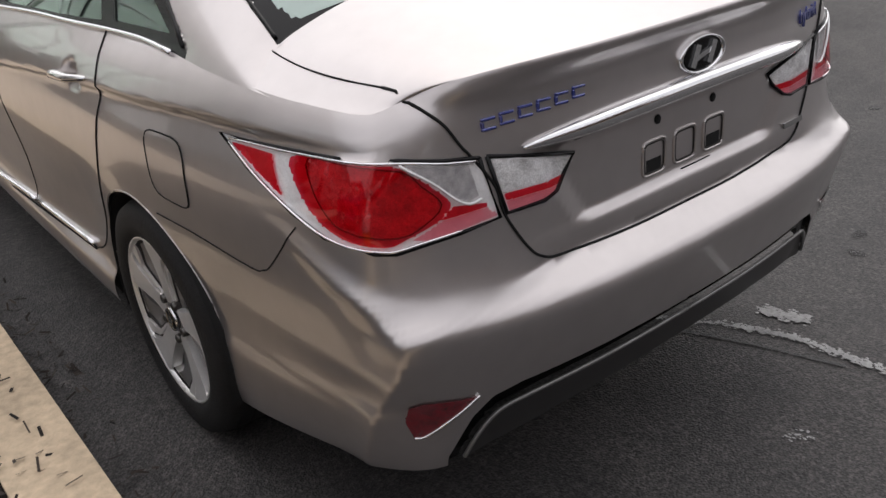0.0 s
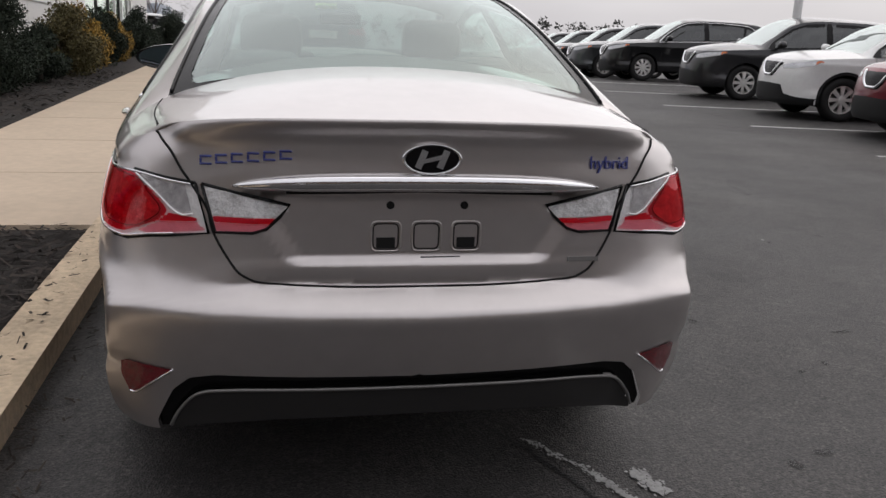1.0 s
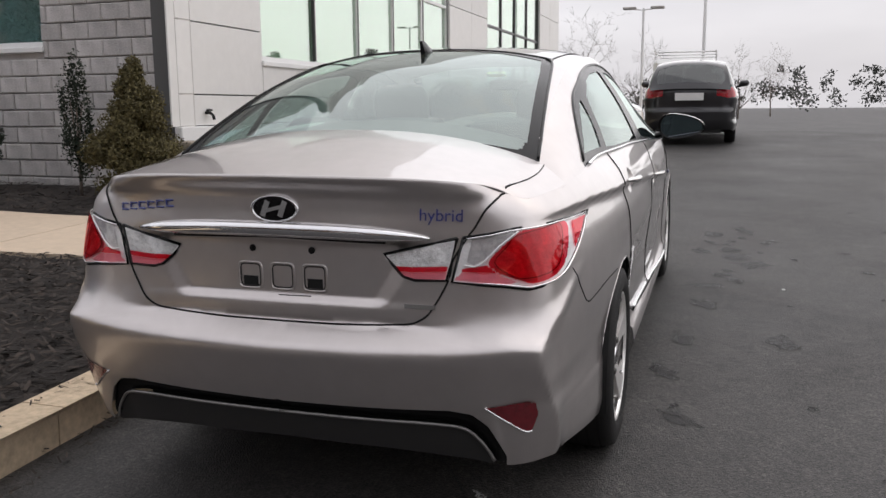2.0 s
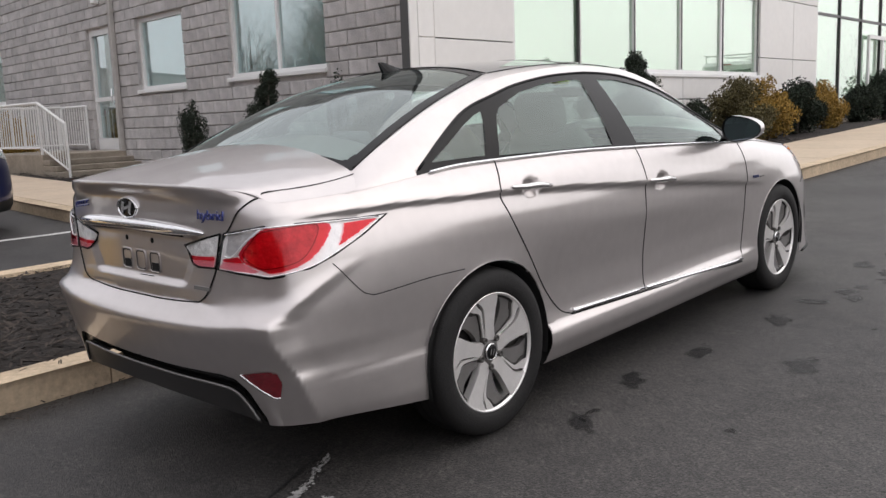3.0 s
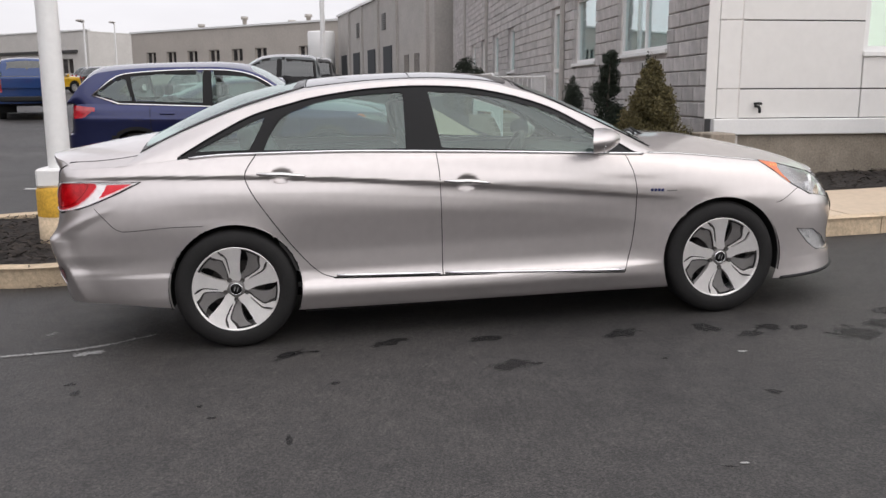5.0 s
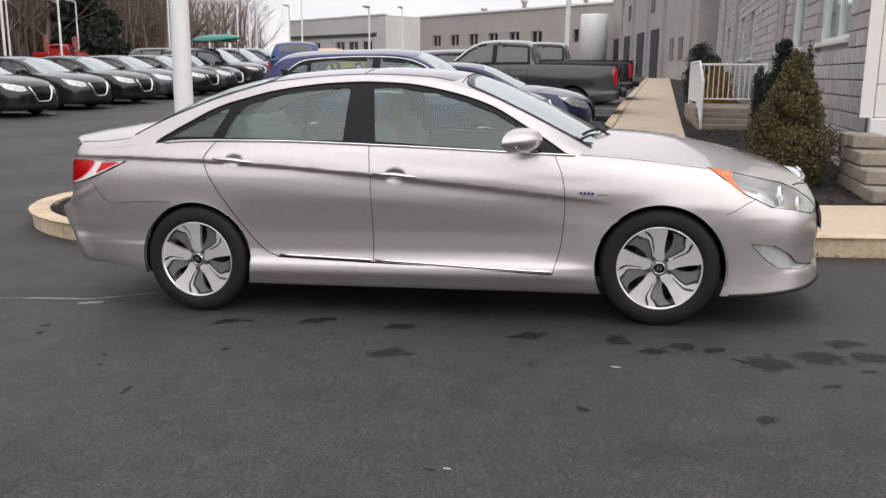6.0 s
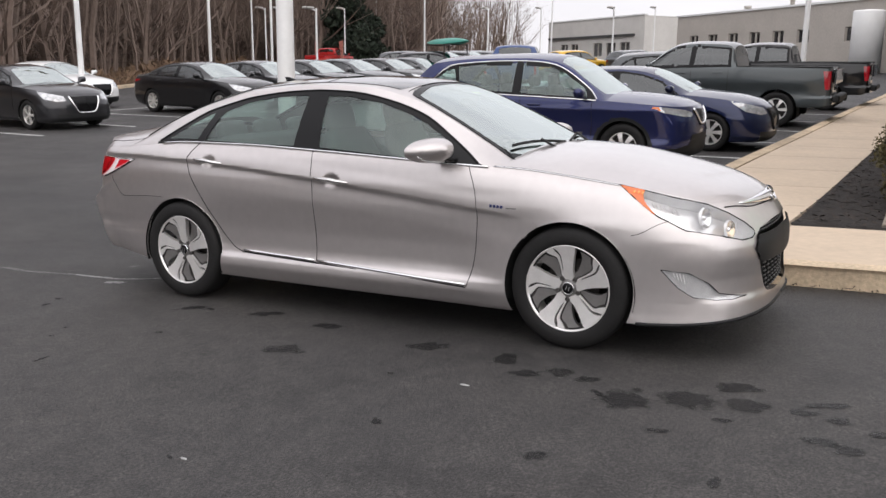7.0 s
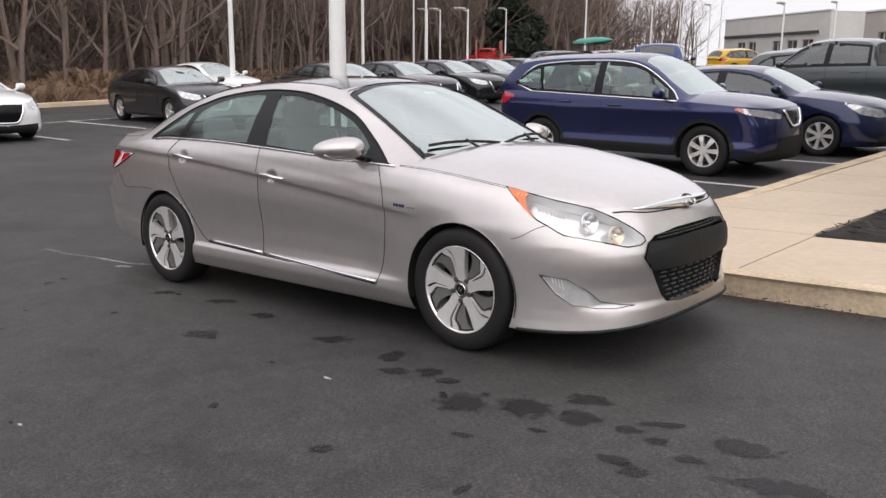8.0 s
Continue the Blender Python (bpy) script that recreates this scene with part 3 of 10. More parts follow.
def simple_wheel(thing, x, y, r, rim_r, width=0.2, spokes=7, mat=None, twin=False):
    """A wheel of a parked car: tyre, rim and spokes, outer face towards the sign of x."""
    sg = 1 if x > 0 else -1
    wheel = new("wheel", None)
    wheel.parent = thing
    wheel.matrix_basis = Matrix.Translation((x, y, r)) @ Matrix.Diagonal((sg, 1, 1, 1))
    h = width / 2
    prof = [(rim_r * 0.96, -h), (r * 0.93, -h), (r, -h * 0.7), (r, h * 0.6), (r * 0.95, h * 0.92), (r * 0.82, h), (rim_r, h * 0.86), (rim_r * 0.95, h * 0.6)]
    part("tyre", from_arrays("tyre", *lathe(prof, 32), RUBBER), None, wheel)
    vs, fs = [], []
    rimp = lathe([(rim_r * 0.99, h * 0.8), (rim_r * 0.93, h * 0.8), (rim_r * 0.90, h * 0.3), (rim_r * 0.88, -h * 0.6)], 32)
    pieces = [rimp]
    for k in range(spokes):
        a = 2 * math.pi * k / spokes
        for off in ((-0.10, 0.10) if twin else (0.0,)):
            w0, w1 = (0.022, 0.018) if twin else (0.030, 0.045)
            pts = []
            for rr, ww, xx in ((0.05, w0, h * 0.72), (rim_r * 0.6, (w0 + w1) / 2, h * 0.74), (rim_r * 0.94, w1, h * 0.66)):
                aa = a + off * (rr / rim_r)
                c, s = math.cos(aa), math.sin(aa)
                for q in (-1, 1):
                    pts.append((xx, rr * c - q * ww * s, rr * s + q * ww * c))
                for q in (-1, 1):
                    pts.append((xx - 0.03, rr * c - q * ww * s, rr * s + q * ww * c))
            f = []
            for j in range(2):
                o = 4 * j
                f += [(o, o + 1, o + 5, o + 4), (o + 1, o + 3, o + 7, o + 5), (o + 2, o, o + 4, o + 6)]
            pieces.append((pts, f))
    pieces.append(lathe([(0.0, h * 0.8), (0.045, h * 0.8), (0.055, h * 0.7), (0.055, h * 0.4)], 16))
    part("rim", from_arrays("rim", *merge(pieces), mat or RIM, smooth=False), None, wheel)
    part("brake_disc", from_arrays("brake_disc", *lathe([(0.0, h * 0.1), (rim_r * 0.8, h * 0.1), (rim_r * 0.8, -0.02)], 24), DARK_METAL), None, wheel)
    return wheel


# ---- the parked saloon ----
HANDLES = [(-1.11, 0.947), (-0.10, 0.860)]

def subject_shell():
    plan = [(0, -2.440), (0.30, -2.433), (0.55, -2.402), (0.685, -2.345), (0.762, -2.25), (0.795, -2.08), (0.826, -1.80), (0.854, -1.40), (0.858, -0.90),
            (0.864, -0.20), (0.864, 0.60), (0.860, 1.10), (0.856, 1.45), (0.835, 1.80), (0.765, 2.05), (0.62, 2.215), (0.38, 2.322), (0, 2.345)]
    side = [(0.10, 0.10), (0.16, 0.06), (0.19, 0.03), (0.23, 0.012), (0.28, -0.004), (0.32, 0.000), (0.355, 0.022), (0.42, 0.030), (0.50, 0.029), (0.62, 0.017), (0.74, 0.003),
            (0.84, 0.0), (0.92, 0.012), (0.98, 0.028), (1.03, 0.055), (1.2, 0.2)]
    sections = {
        0: [(0.10, 0.3), (0.20, 0.18), (0.27, 0.10), (0.33, 0.070), (0.36, 0.060), (0.40, 0.048), (0.44, 0.035), (0.50, 0.016), (0.57, -0.003), (0.612, -0.013), (0.626, -0.009), (0.650, 0.016), (0.674, 0.044),
            (0.688, 0.060), (0.70, 0.056), (0.725, 0.055), (0.75, 0.060), (0.80, 0.061), (0.87, 0.062), (0.915, 0.064), (0.93, 0.056), (0.955, 0.046), (1.0, 0.050), (1.03, 0.050), (1.055, 0.040), (1.075, 0.022), (1.088, 0.014), (1.10, 0.024), (1.2, 0.1)],
        1: [(0.10, 0.3), (0.20, 0.18), (0.27, 0.10), (0.33, 0.070), (0.36, 0.060), (0.40, 0.048), (0.44, 0.035), (0.50, 0.016), (0.57, -0.003), (0.618, -0.013), (0.632, -0.009), (0.655, 0.014), (0.678, 0.042),
            (0.692, 0.058), (0.705, 0.054), (0.73, 0.053), (0.755, 0.057), (0.80, 0.058), (0.87, 0.060), (0.905, 0.062), (0.92, 0.054), (0.95, 0.046), (1.0, 0.051), (1.03, 0.051), (1.052, 0.042), (1.072, 0.026), (1.085, 0.019), (1.098, 0.030), (1.2, 0.1)],
        2: [(0.10, 0.3), (0.20, 0.16), (0.27, 0.09), (0.33, 0.066), (0.40, 0.045), (0.46, 0.026), (0.55, 0.001), (0.630, -0.014), (0.643, -0.009), (0.668, 0.014), (0.70, 0.032), (0.74, 0.043), (0.79, 0.050), (0.85, 0.056),
            (0.92, 0.062), (0.97, 0.068), (1.02, 0.072), (1.05, 0.062), (1.07, 0.064), (1.09, 0.08), (1.2, 0.2)],
        3: [(0.10, 0.3), (0.20, 0.125), (0.26, 0.065), (0.33, 0.036), (0.40, 0.020), (0.47, 0.004), (0.55, -0.014), (0.642, -0.027), (0.654, -0.022), (0.675, -0.002), (0.70, 0.013), (0.74, 0.027), (0.79, 0.036), (0.85, 0.044),
            (0.92, 0.052), (0.97, 0.062), (1.01, 0.078), (1.04, 0.105), (1.2, 0.3)],
        4: [(0.10, 0.28), (0.20, 0.10), (0.28, 0.045), (0.33, 0.026), (0.40, 0.013), (0.455, 0.008), (0.482, 0.011), (0.56, 0.0), (0.66, 0.0), (0.74, 0.006), (0.82, 0.016), (0.90, 0.032),
            (0.96, 0.050), (1.0, 0.072), (1.03, 0.10), (1.2, 0.3)],
        6: [(0.10, 0.12), (0.20, 0.040), (0.25, 0.014), (0.31, 0.004), (0.415, 0.005), (0.445, 0.010), (0.50, 0.011), (0.56, 0.008), (0.70, 0.0), (0.84, 0.008), (0.92, 0.024), (0.98, 0.046), (1.04, 0.088), (1.2, 0.3)],
        7: [(0.10, 0.10), (0.20, 0.024), (0.30, 0.002), (0.38, 0.003), (0.41, 0.009), (0.50, 0.009), (0.66, 0.002), (0.74, 0.004), (0.85, 0.004), (0.94, 0.022), (1.0, 0.05), (1.06, 0.105), (1.2, 0.3)],
        8: side, 10: side,
        11: [(0.10, 0.10), (0.16, 0.05), (0.20, 0.02), (0.28, 0.004), (0.4, 0.006), (0.6, 0.006), (0.74, 0.002), (0.84, 0.012), (0.91, 0.034), (0.955, 0.07), (1.1, 0.2)],
        12: [(0.10, 0.10), (0.18, 0.04), (0.25, 0.01), (0.4, 0.0), (0.66, 0.0), (0.74, 0.010), (0.82, 0.028), (0.88, 0.058), (0.92, 0.10), (1.1, 0.3)],
        13: [(0.10, 0.02), (0.175, -0.003), (0.25, 0.003), (0.35, 0.007), (0.45, 0.006), (0.58, 0.004), (0.66, 0.010), (0.74, 0.030), (0.80, 0.055), (0.86, 0.10), (1.1, 0.4)],
        14: [(0.10, 0.02), (0.17, -0.002), (0.25, 0.007), (0.33, 0.015), (0.42, 0.019), (0.52, 0.016), (0.60, 0.022), (0.66, 0.040), (0.72, 0.070), (0.78, 0.115), (0.82, 0.16), (1.1, 0.5)],
        15: [(0.10, 0.02), (0.165, -0.003), (0.25, 0.004), (0.295, 0.011), (0.33, 0.024), (0.40, 0.025), (0.46, 0.018), (0.52, 0.012), (0.56, 0.014), (0.62, 0.030), (0.68, 0.060), (0.74, 0.10), (0.79, 0.15), (1.1, 0.5)],
        17: [(0.10, 0.03), (0.155, 0.000), (0.25, 0.006), (0.31, 0.008), (0.36, 0.004), (0.48, 0.0), (0.58, 0.006), (0.66, 0.022), (0.71, 0.045), (0.75, 0.075), (0.79, 0.13), (1.1, 0.5)],
    }
    top = [1.095, 1.092, 1.074, 1.038, 1.020, 1.022, 1.040, 1.066, 1.060, 1.030, 0.985, 0.955, 0.912, 0.858, 0.800, 0.785, 0.785, 0.790]
    bottom = [0.335, 0.33, 0.312, 0.295, 0.294, 0.282, 0.252, 0.20, 0.19, 0.185, 0.18, 0.175, 0.18, 0.187, 0.194, 0.205, 0.220, 0.222]
    roof = [(-2.02, 1.11), (-1.92, 1.150), (-1.73, 1.240), (-1.53, 1.328), (-1.33, 1.395), (-0.96, 1.455), (-0.60, 1.476), (-0.30, 1.478), (0.04, 1.458), (0.22, 1.43), (0.36, 1.385),
            (0.61, 1.275), (0.86, 1.150), (1.10, 1.025), (1.26, 0.94)]
    rail = [(-2.02, 0.66, 0.995), (-1.92, 0.645, 1.060), (-1.6, 0.610, 1.205), (-1.26, 0.590, 1.315), (-0.9, 0.575, 1.392), (-0.4, 0.565, 1.424), (0.0, 0.565, 1.402),
            (0.3, 0.575, 1.335), (0.6, 0.605, 1.205), (0.85, 0.65, 1.075), (1.05, 0.69, 0.970), (1.26, 0.71, 0.90)]
    ck = [(-2.35, 0.985), (-2.05, 0.974), (-1.8, 0.971), (-1.3, 0.952), (-0.75, 0.912), (-0.25, 0.866), (0.34, 0.802), (0.87, 0.738), (1.2, 0.70)]
    cq = [(-0.30, 0.0), (-0.16, 0.0), (-0.09, 0.004), (-0.030, 0.0085), (-0.018, 0.007), (0.0, -0.007), (0.03, -0.006), (0.10, 0.0), (0.30, 0.0)]

    def crease(y, z, s):
        zc = np.interp(y, *zip(*ck))
        amp = np.interp(y, [-2.35, -2.28, -2.0, 0.75, 1.15], [0, 0.25, 1, 1, 0])
        d = amp * pchip(*zip(*cq), np.clip(z - zc, -0.29, 0.29))
        # sharp corner of the rear bumper, which leans out to the tail lamp above its shelf
        yr = np.interp(z, [0.30, 0.40, 0.47, 0.52, 0.575, 0.60, 0.65, 0.70, 0.742, 0.784, 0.82], [-2.20, -2.245, -2.265, -2.29, -2.308, -2.315, -2.318, -2.268, -2.19, -2.10, -2.03])
        sc = np.interp(yr, [-2.44, -2.433, -2.402, -2.345, -2.25, -2.08, -1.80], [0, 0.300, 0.552, 0.6985, 0.8208, 0.994, 1.276])
        amp2 = np.interp(z, [0.24, 0.31, 0.40, 0.55, 0.64, 0.70, 0.76, 0.82], [0, 0.016, 0.022, 0.025, 0.025, 0.018, 0.012, 0])
        soft = np.interp(z, [0.62, 0.70, 0.80], [0.003, 0.018, 0.03])
        d = d - amp2 * np.clip(1 - np.sqrt((s - sc) ** 2 + soft ** 2) / 0.115, 0, 1) ** 2
        # recessed plate panel with slanting ends
        ramp = lambda v, lo, hi: np.clip((v - lo) / (hi - lo), 0, 1)
        half = 0.305 + 0.65 * np.clip(z - 0.745, 0, 0.2)
        d = d + 0.014 * ramp(half - s, -0.030, 0.022) * ramp(z, 0.738, 0.756) * (1 - ramp(z, 0.903, 0.925))
        for hy, hz in HANDLES:
            r2 = ((y - hy) / 0.070) ** 2 + ((z - hz + 0.002) / 0.044) ** 2
            d = d + 0.027 * np.clip(1 - r2, 0, 1) ** 1.5
        return d

    return Shell(plan, sections, top, bottom, roof, rail, crease, deck=(-1.62, 1.20), hood=(0.95, 1.06), hood_nose=[(1.35, 1.035), (1.7, 0.965), (2.0, 0.885), (2.14, 0.832)])


def subject_wheel(car, x, y):
    """17-inch alloy with five broad, swirled petals, each split by a dark groove beside a grey pocket."""
    sg = 1 if x > 0 else -1
    r, h, rr = 0.333, 0.105, 0.233
    wheel = new("wheel", None)
    wheel.parent = car
    wheel.matrix_basis = Matrix.Translation((sg * 0.745, y, r)) @ Matrix.Diagonal((sg, 1, 1, 1))
    prof = [(0.215, -h), (0.27, -h), (0.315, -h * 0.95), (r - 0.004, -h * 0.72), (r, -h * 0.3), (r, h * 0.3), (r - 0.004, h * 0.70), (0.318, h * 0.92), (0.295, h * 1.0), (0.27, h * 1.03),
            (0.25, h * 1.0), (0.236, h * 0.93), (0.228, h * 0.84), (0.215, h * 0.8)]
    tyre = part("tyre", from_arrays("tyre", *lathe(prof, 72), RUBBER), None, wheel)
    grooves = []
    for a in (-0.06, -0.02, 0.02, 0.06):
        grooves.append(lathe([(r + 0.0006, a - 0.004), (r + 0.0010, a), (r + 0.0006, a + 0.004)], 48))
    part("tread_groove", from_arrays("tread_groove", *merge(grooves), UNDER), None, tyre)
    rim = part("rim", from_arrays("rim", *lathe([(rr + 0.004, h * 0.86), (rr + 0.002, h * 0.93), (rr - 0.004, h * 0.93), (rr - 0.010, h * 0.80), (rr - 0.014, h * 0.3), (rr - 0.02, -h * 0.8)], 72), RIM), None, wheel)
    x0 = h * 0.80

    def polar(outline, front, back):
        """A plate cut to an outline of (radius, degrees), dished towards the hub."""
        o = curve2(outline, 5, closed=True)
        n = len(o)
        vs = []
        for d in (front, back):
            for q, a in o:
                dish = -0.020 * (1 - (q / rr) ** 1.6)
                c, s = math.cos(radians(a)), math.sin(radians(a))
                vs.append((d + dish, q * c, q * s))
        fs = [tuple(range(n)), tuple(range(2 * n - 1, n - 1, -1))]
        fs += [(i, n + i, n + (i + 1) % n, (i + 1) % n) for i in range(n)]
        return vs, fs

    for k in range(5):
        a = 72 * k + 90
        # broad machined petal, a narrow swirled rib between two dark grooves, and a grey paddle beside the opening
        petal = [(0.050, a - 28), (0.10, a - 15), (0.16, a - 11.5), (0.226, a - 10), (0.2275, a + 4), (0.226, a + 19), (0.207, a + 16), (0.178, a + 12.5), (0.14, a + 13), (0.10, a + 15.5), (0.055, a + 24)]
        part("spoke", from_arrays("spoke", *polar(petal, x0 + 0.012, x0 - 0.02), RIM, smooth=False), None, rim)
        cut = [(0.075, a + 18), (0.10, a + 16.2), (0.14, a + 13.5), (0.178, a + 13), (0.207, a + 16.8), (0.226, a + 19.5), (0.226, a + 36), (0.197, a + 33), (0.173, a + 24), (0.14, a + 23.6), (0.10, a + 27.2), (0.075, a + 34)]
        part("groove", from_arrays("groove", *polar(cut, x0 + 0.001, x0 - 0.022), DARK_METAL, smooth=False), None, rim)
        strip = [(0.065, a + 23), (0.10, a + 19.0), (0.14, a + 16.2), (0.176, a + 15.6), (0.203, a + 20), (0.226, a + 23), (0.226, a + 32.5), (0.20, a + 28.5), (0.174, a + 21), (0.14, a + 20.6), (0.10, a + 23.4), (0.065, a + 30)]
        part("spoke_rib", from_arrays("spoke_rib", *polar(strip, x0 + 0.008, x0 - 0.02), RIM, smooth=False), None, rim)
        paddle = [(0.062, a + 36), (0.10, a + 27), (0.14, a + 23.4), (0.173, a + 23.9), (0.196, a + 32.5), (0.226, a + 36), (0.226, a + 55), (0.206, a + 52), (0.185, a + 48), (0.15, a + 45.5), (0.11, a + 45), (0.08, a + 49)]
        part("pocket", from_arrays("pocket", *polar(paddle, x0 - 0.002, x0 - 0.03), RIM_GREY, smooth=False), None, rim)
        c, s = math.cos(radians(a + 33)), math.sin(radians(a + 33))
        v, f = lathe([(0.0, 0.010), (0.006, 0.010), (0.008, 0.013), (0.0125, 0.012), (0.0135, 0.004), (0.0135, -0.02)], 12)
        part("wheel_nut", from_arrays("wheel_nut", [(q[0] + x0 - 0.010, q[1] + 0.060 * c, q[2] + 0.060 * s) for q in v], f, NUT_DARK), None, rim)
    part("hub", from_arrays("hub", *lathe([(0.034, x0 - 0.008), (0.05, x0 - 0.012), (0.066, x0 - 0.017), (0.074, x0 - 0.03)], 32), RIM_GREY), None, rim)
    cap = part("hub_cap", from_arrays("hub_cap", *lathe([(0.0, x0 + 0.004), (0.026, x0 + 0.003), (0.030, x0)], 28), BLACK_TRIM), None, wheel)
    v, f = lathe([(0.0295, x0 + 0.002), (0.032, x0 + 0.004), (0.034, x0 - 0.002)], 28)
    part("cap_ring", from_arrays("cap_ring", v, f, CHROME), None, cap)
    for q in (-1, 1):
        bm = bmesh.new()
        add_box(bm, (x0 + 0.003, q * 0.008 - 0.0025, -0.012), (x0 + 0.0055, q * 0.008 + 0.0025, 0.012), pose(0, 0, 0, -18))
        part("cap_mark", bm, CHROME, cap)
    v, f = lathe([(0.03, 0.01), (0.150, 0.012), (0.150, -0.01)], 40)
    part("brake_disc", from_arrays("brake_disc", v, f, DARK_METAL), None, wheel)
    v, f = lathe([(rr - 0.016, -0.03), (0.0, -0.03)], 40)
    part("wheel_back", from_arrays("wheel_back", v, f, UNDER), None, wheel)
    return wheel


def letters(name, text, size, mat, parent, m, depth=0.004):
    """Raised lettering in the built-in font, as a mesh."""
    cu = bpy.data.curves.new(name, "FONT")
    cu.body, cu.size, cu.extrude = text, size, depth / 2
    cu.align_x = "LEFT"
    tmp = bpy.data.objects.new(name, cu)
    scene.collection.objects.link(tmp)
    bpy.context.view_layer.update()
    me = bpy.data.meshes.new_from_object(tmp.evaluated_get(bpy.context.evaluated_depsgraph_get()))
    bpy.data.objects.remove(tmp)
    bpy.data.curves.remove(cu)
    me.materials.clear()
    me.materials.append(mat)
    me.transform(m)
    ob = new(name, me)
    ob.parent = parent
    return ob


def build_subject():
    sh = subject_shell()
    car = new("saloon_car", None)
    tagged(car, "champagne silver four-door saloon with alloy wheels beside a tan kerb", "car")
    SY, SX = sh.s_of_y, sh.s_of_x
    FX = lambda x: sh.s_of_x(x, True)
    L = sh.length
    tail_out = TAIL(sh)
    tail_in = BOOT_LAMP(sh)
    trunk = [(-0.01, 1.3), (sh.s_at(0.618, 1.04), 1.3), (sh.s_at(0.618, 1.04), 1.04), (sh.s_at(0.562, 0.957), 0.957), (sh.s_at(0.545, 0.933), 0.933), (SX(0.504), 0.818), (SX(0.462), 0.745), (SX(0.435), 0.712), (SX(0.39), 0.694), (SX(0.2), 0.684), (-0.01, 0.682)]
    valance = [(-0.01, 0.425), (SX(0.48), 0.424), (SX(0.548), 0.412), (SX(0.60), 0.365), (SX(0.632), 0.315), (SX(0.66), 0.10), (-0.01, 0.10)]
    slot = [(-0.01, 0.455), (SX(0.30), 0.460), (SX(0.50), 0.466), (SX(0.565), 0.456), (SX(0.61), 0.420), (SX(0.665), 0.325), (SX(0.68), 0.10), (-0.01, 0.10)]
    rear_bumper = [(-0.02, 0.683), (SX(0.39), 0.695), (SX(0.435), 0.713), (SX(0.462), 0.746), (SX(0.495), 0.812), (SX(0.60), 0.806), (SX(0.72), 0.803), (SY(-2.12), 0.80), (SY(-2.02), 0.675), (SY(-1.60), 0.665), (SY(-1.55), 0.05), (-0.02, 0.05)]
    front_door = [(SY(-0.255), 1.3), (SY(-0.245), 0.88), (SY(-0.252), 0.338), (SY(0.80), 0.290), (SY(0.86), 0.50), (SY(0.875), 0.72), (SY(0.845), 0.92), (SY(0.80), 1.3)]
    rear_door = [(SY(-1.25), 1.3), (SY(-1.30), 0.965), (SY(-1.285), 0.885), (SY(-1.20), 0.74), (SY(-1.05), 0.52), (SY(-0.94), 0.40), (SY(-0.86), 0.362), (SY(-0.26), 0.338), (SY(-0.253), 0.88), (SY(-0.262), 1.3)]
    sill = [(SY(-1.10), 0.375), (SY(-0.87), 0.36), (SY(-0.252), 0.337), (SY(0.80), 0.288), (SY(1.1), 0.27), (SY(1.1), 0.05), (SY(-1.1), 0.05)]
    head = HEADLAMP(sh)
    fog = FOG(sh)
    grille_up, grille_mid, grille_low = GRILLE(sh)
    front_bumper = [(SY(1.70), 0.645), (SY(1.76), 0.648), (SY(1.86), 0.71), (FX(0.62), 0.66), (FX(0.50), 0.72), (FX(0.40), 0.775), (FX(0.2), 0.775), (L + 0.01, 0.778), (L + 0.01, 0.05), (SY(1.6), 0.05)]
    fender = [(SY(0.86), 1.3), (SY(0.875), 0.72), (SY(0.86), 0.50), (SY(0.80), 0.05), (SY(1.95), 0.05), (SY(1.95), 1.3)]
    polys = [("arch", circle2(SY(1.3975), 0.335, 0.357, 64)), ("arch", circle2(SY(-1.392), 0.335, 0.357, 64)),
             ("lamp", tail_out), ("lamp_in", tail_in),
             ("valance", valance), ("slot", slot),
             ("head", head), ("fog", fog), ("grille_up", grille_up), ("grille_mid", grille_mid), ("grille_low", grille_low),
             ("front_door", front_door), ("rear_door", rear_door), ("trunk", trunk), ("rear_bumper", rear_bumper), ("front_bumper", front_bumper), ("sill", sill), ("fender", fender)]
    P = "paint"
    table = {
        "arch": ("", None, "none", "", 0), "rest": ("quarter_panel", P, "each", "", 0),
        "lamp": ("tail_lamp", LAMP_SILVER, "each", "clear silver tail lamp housing", 0.001), "lamp_in": ("boot_lamp", LAMP_SILVER, "each", "clear silver boot lamp", 0.001),
        "valance": ("rear_valance", GREY_PLASTIC, "both", "dark grey satin plastic valance", 0.002), "slot": ("valance_recess", BLACK_TRIM, "both", "black recess", -0.012),
        "head": ("", None, "none", "", 0), "fog": ("", None, "none", "", 0),
        "grille_up": ("upper_grille_back", UNDER, "both", "", -0.05), "grille_mid": ("grille_bar", MATT_BLACK, "both", "matt black bumper bar", 0.012),
        "grille_low": ("lower_grille_back", UNDER, "both", "", -0.05),
        "front_door": ("front_door", P, "each", "", 0), "rear_door": ("rear_door", P, "each", "", 0), "trunk": ("boot_lid", P, "both", "", 0),
        "rear_bumper": ("rear_bumper", P, "both", "", 0), "front_bumper": ("front_bumper", P, "both", "", 0), "sill": ("sill", P, "each", "", 0), "fender": ("front_wing", P, "each", "", 0),
    }
    quarter = [(-1.565, 1.085), (-1.45, 1.138), (-1.32, 1.202), (-1.235, 1.238), (-1.185, 1.252), (-1.215, 1.19), (-1.275, 1.084)]
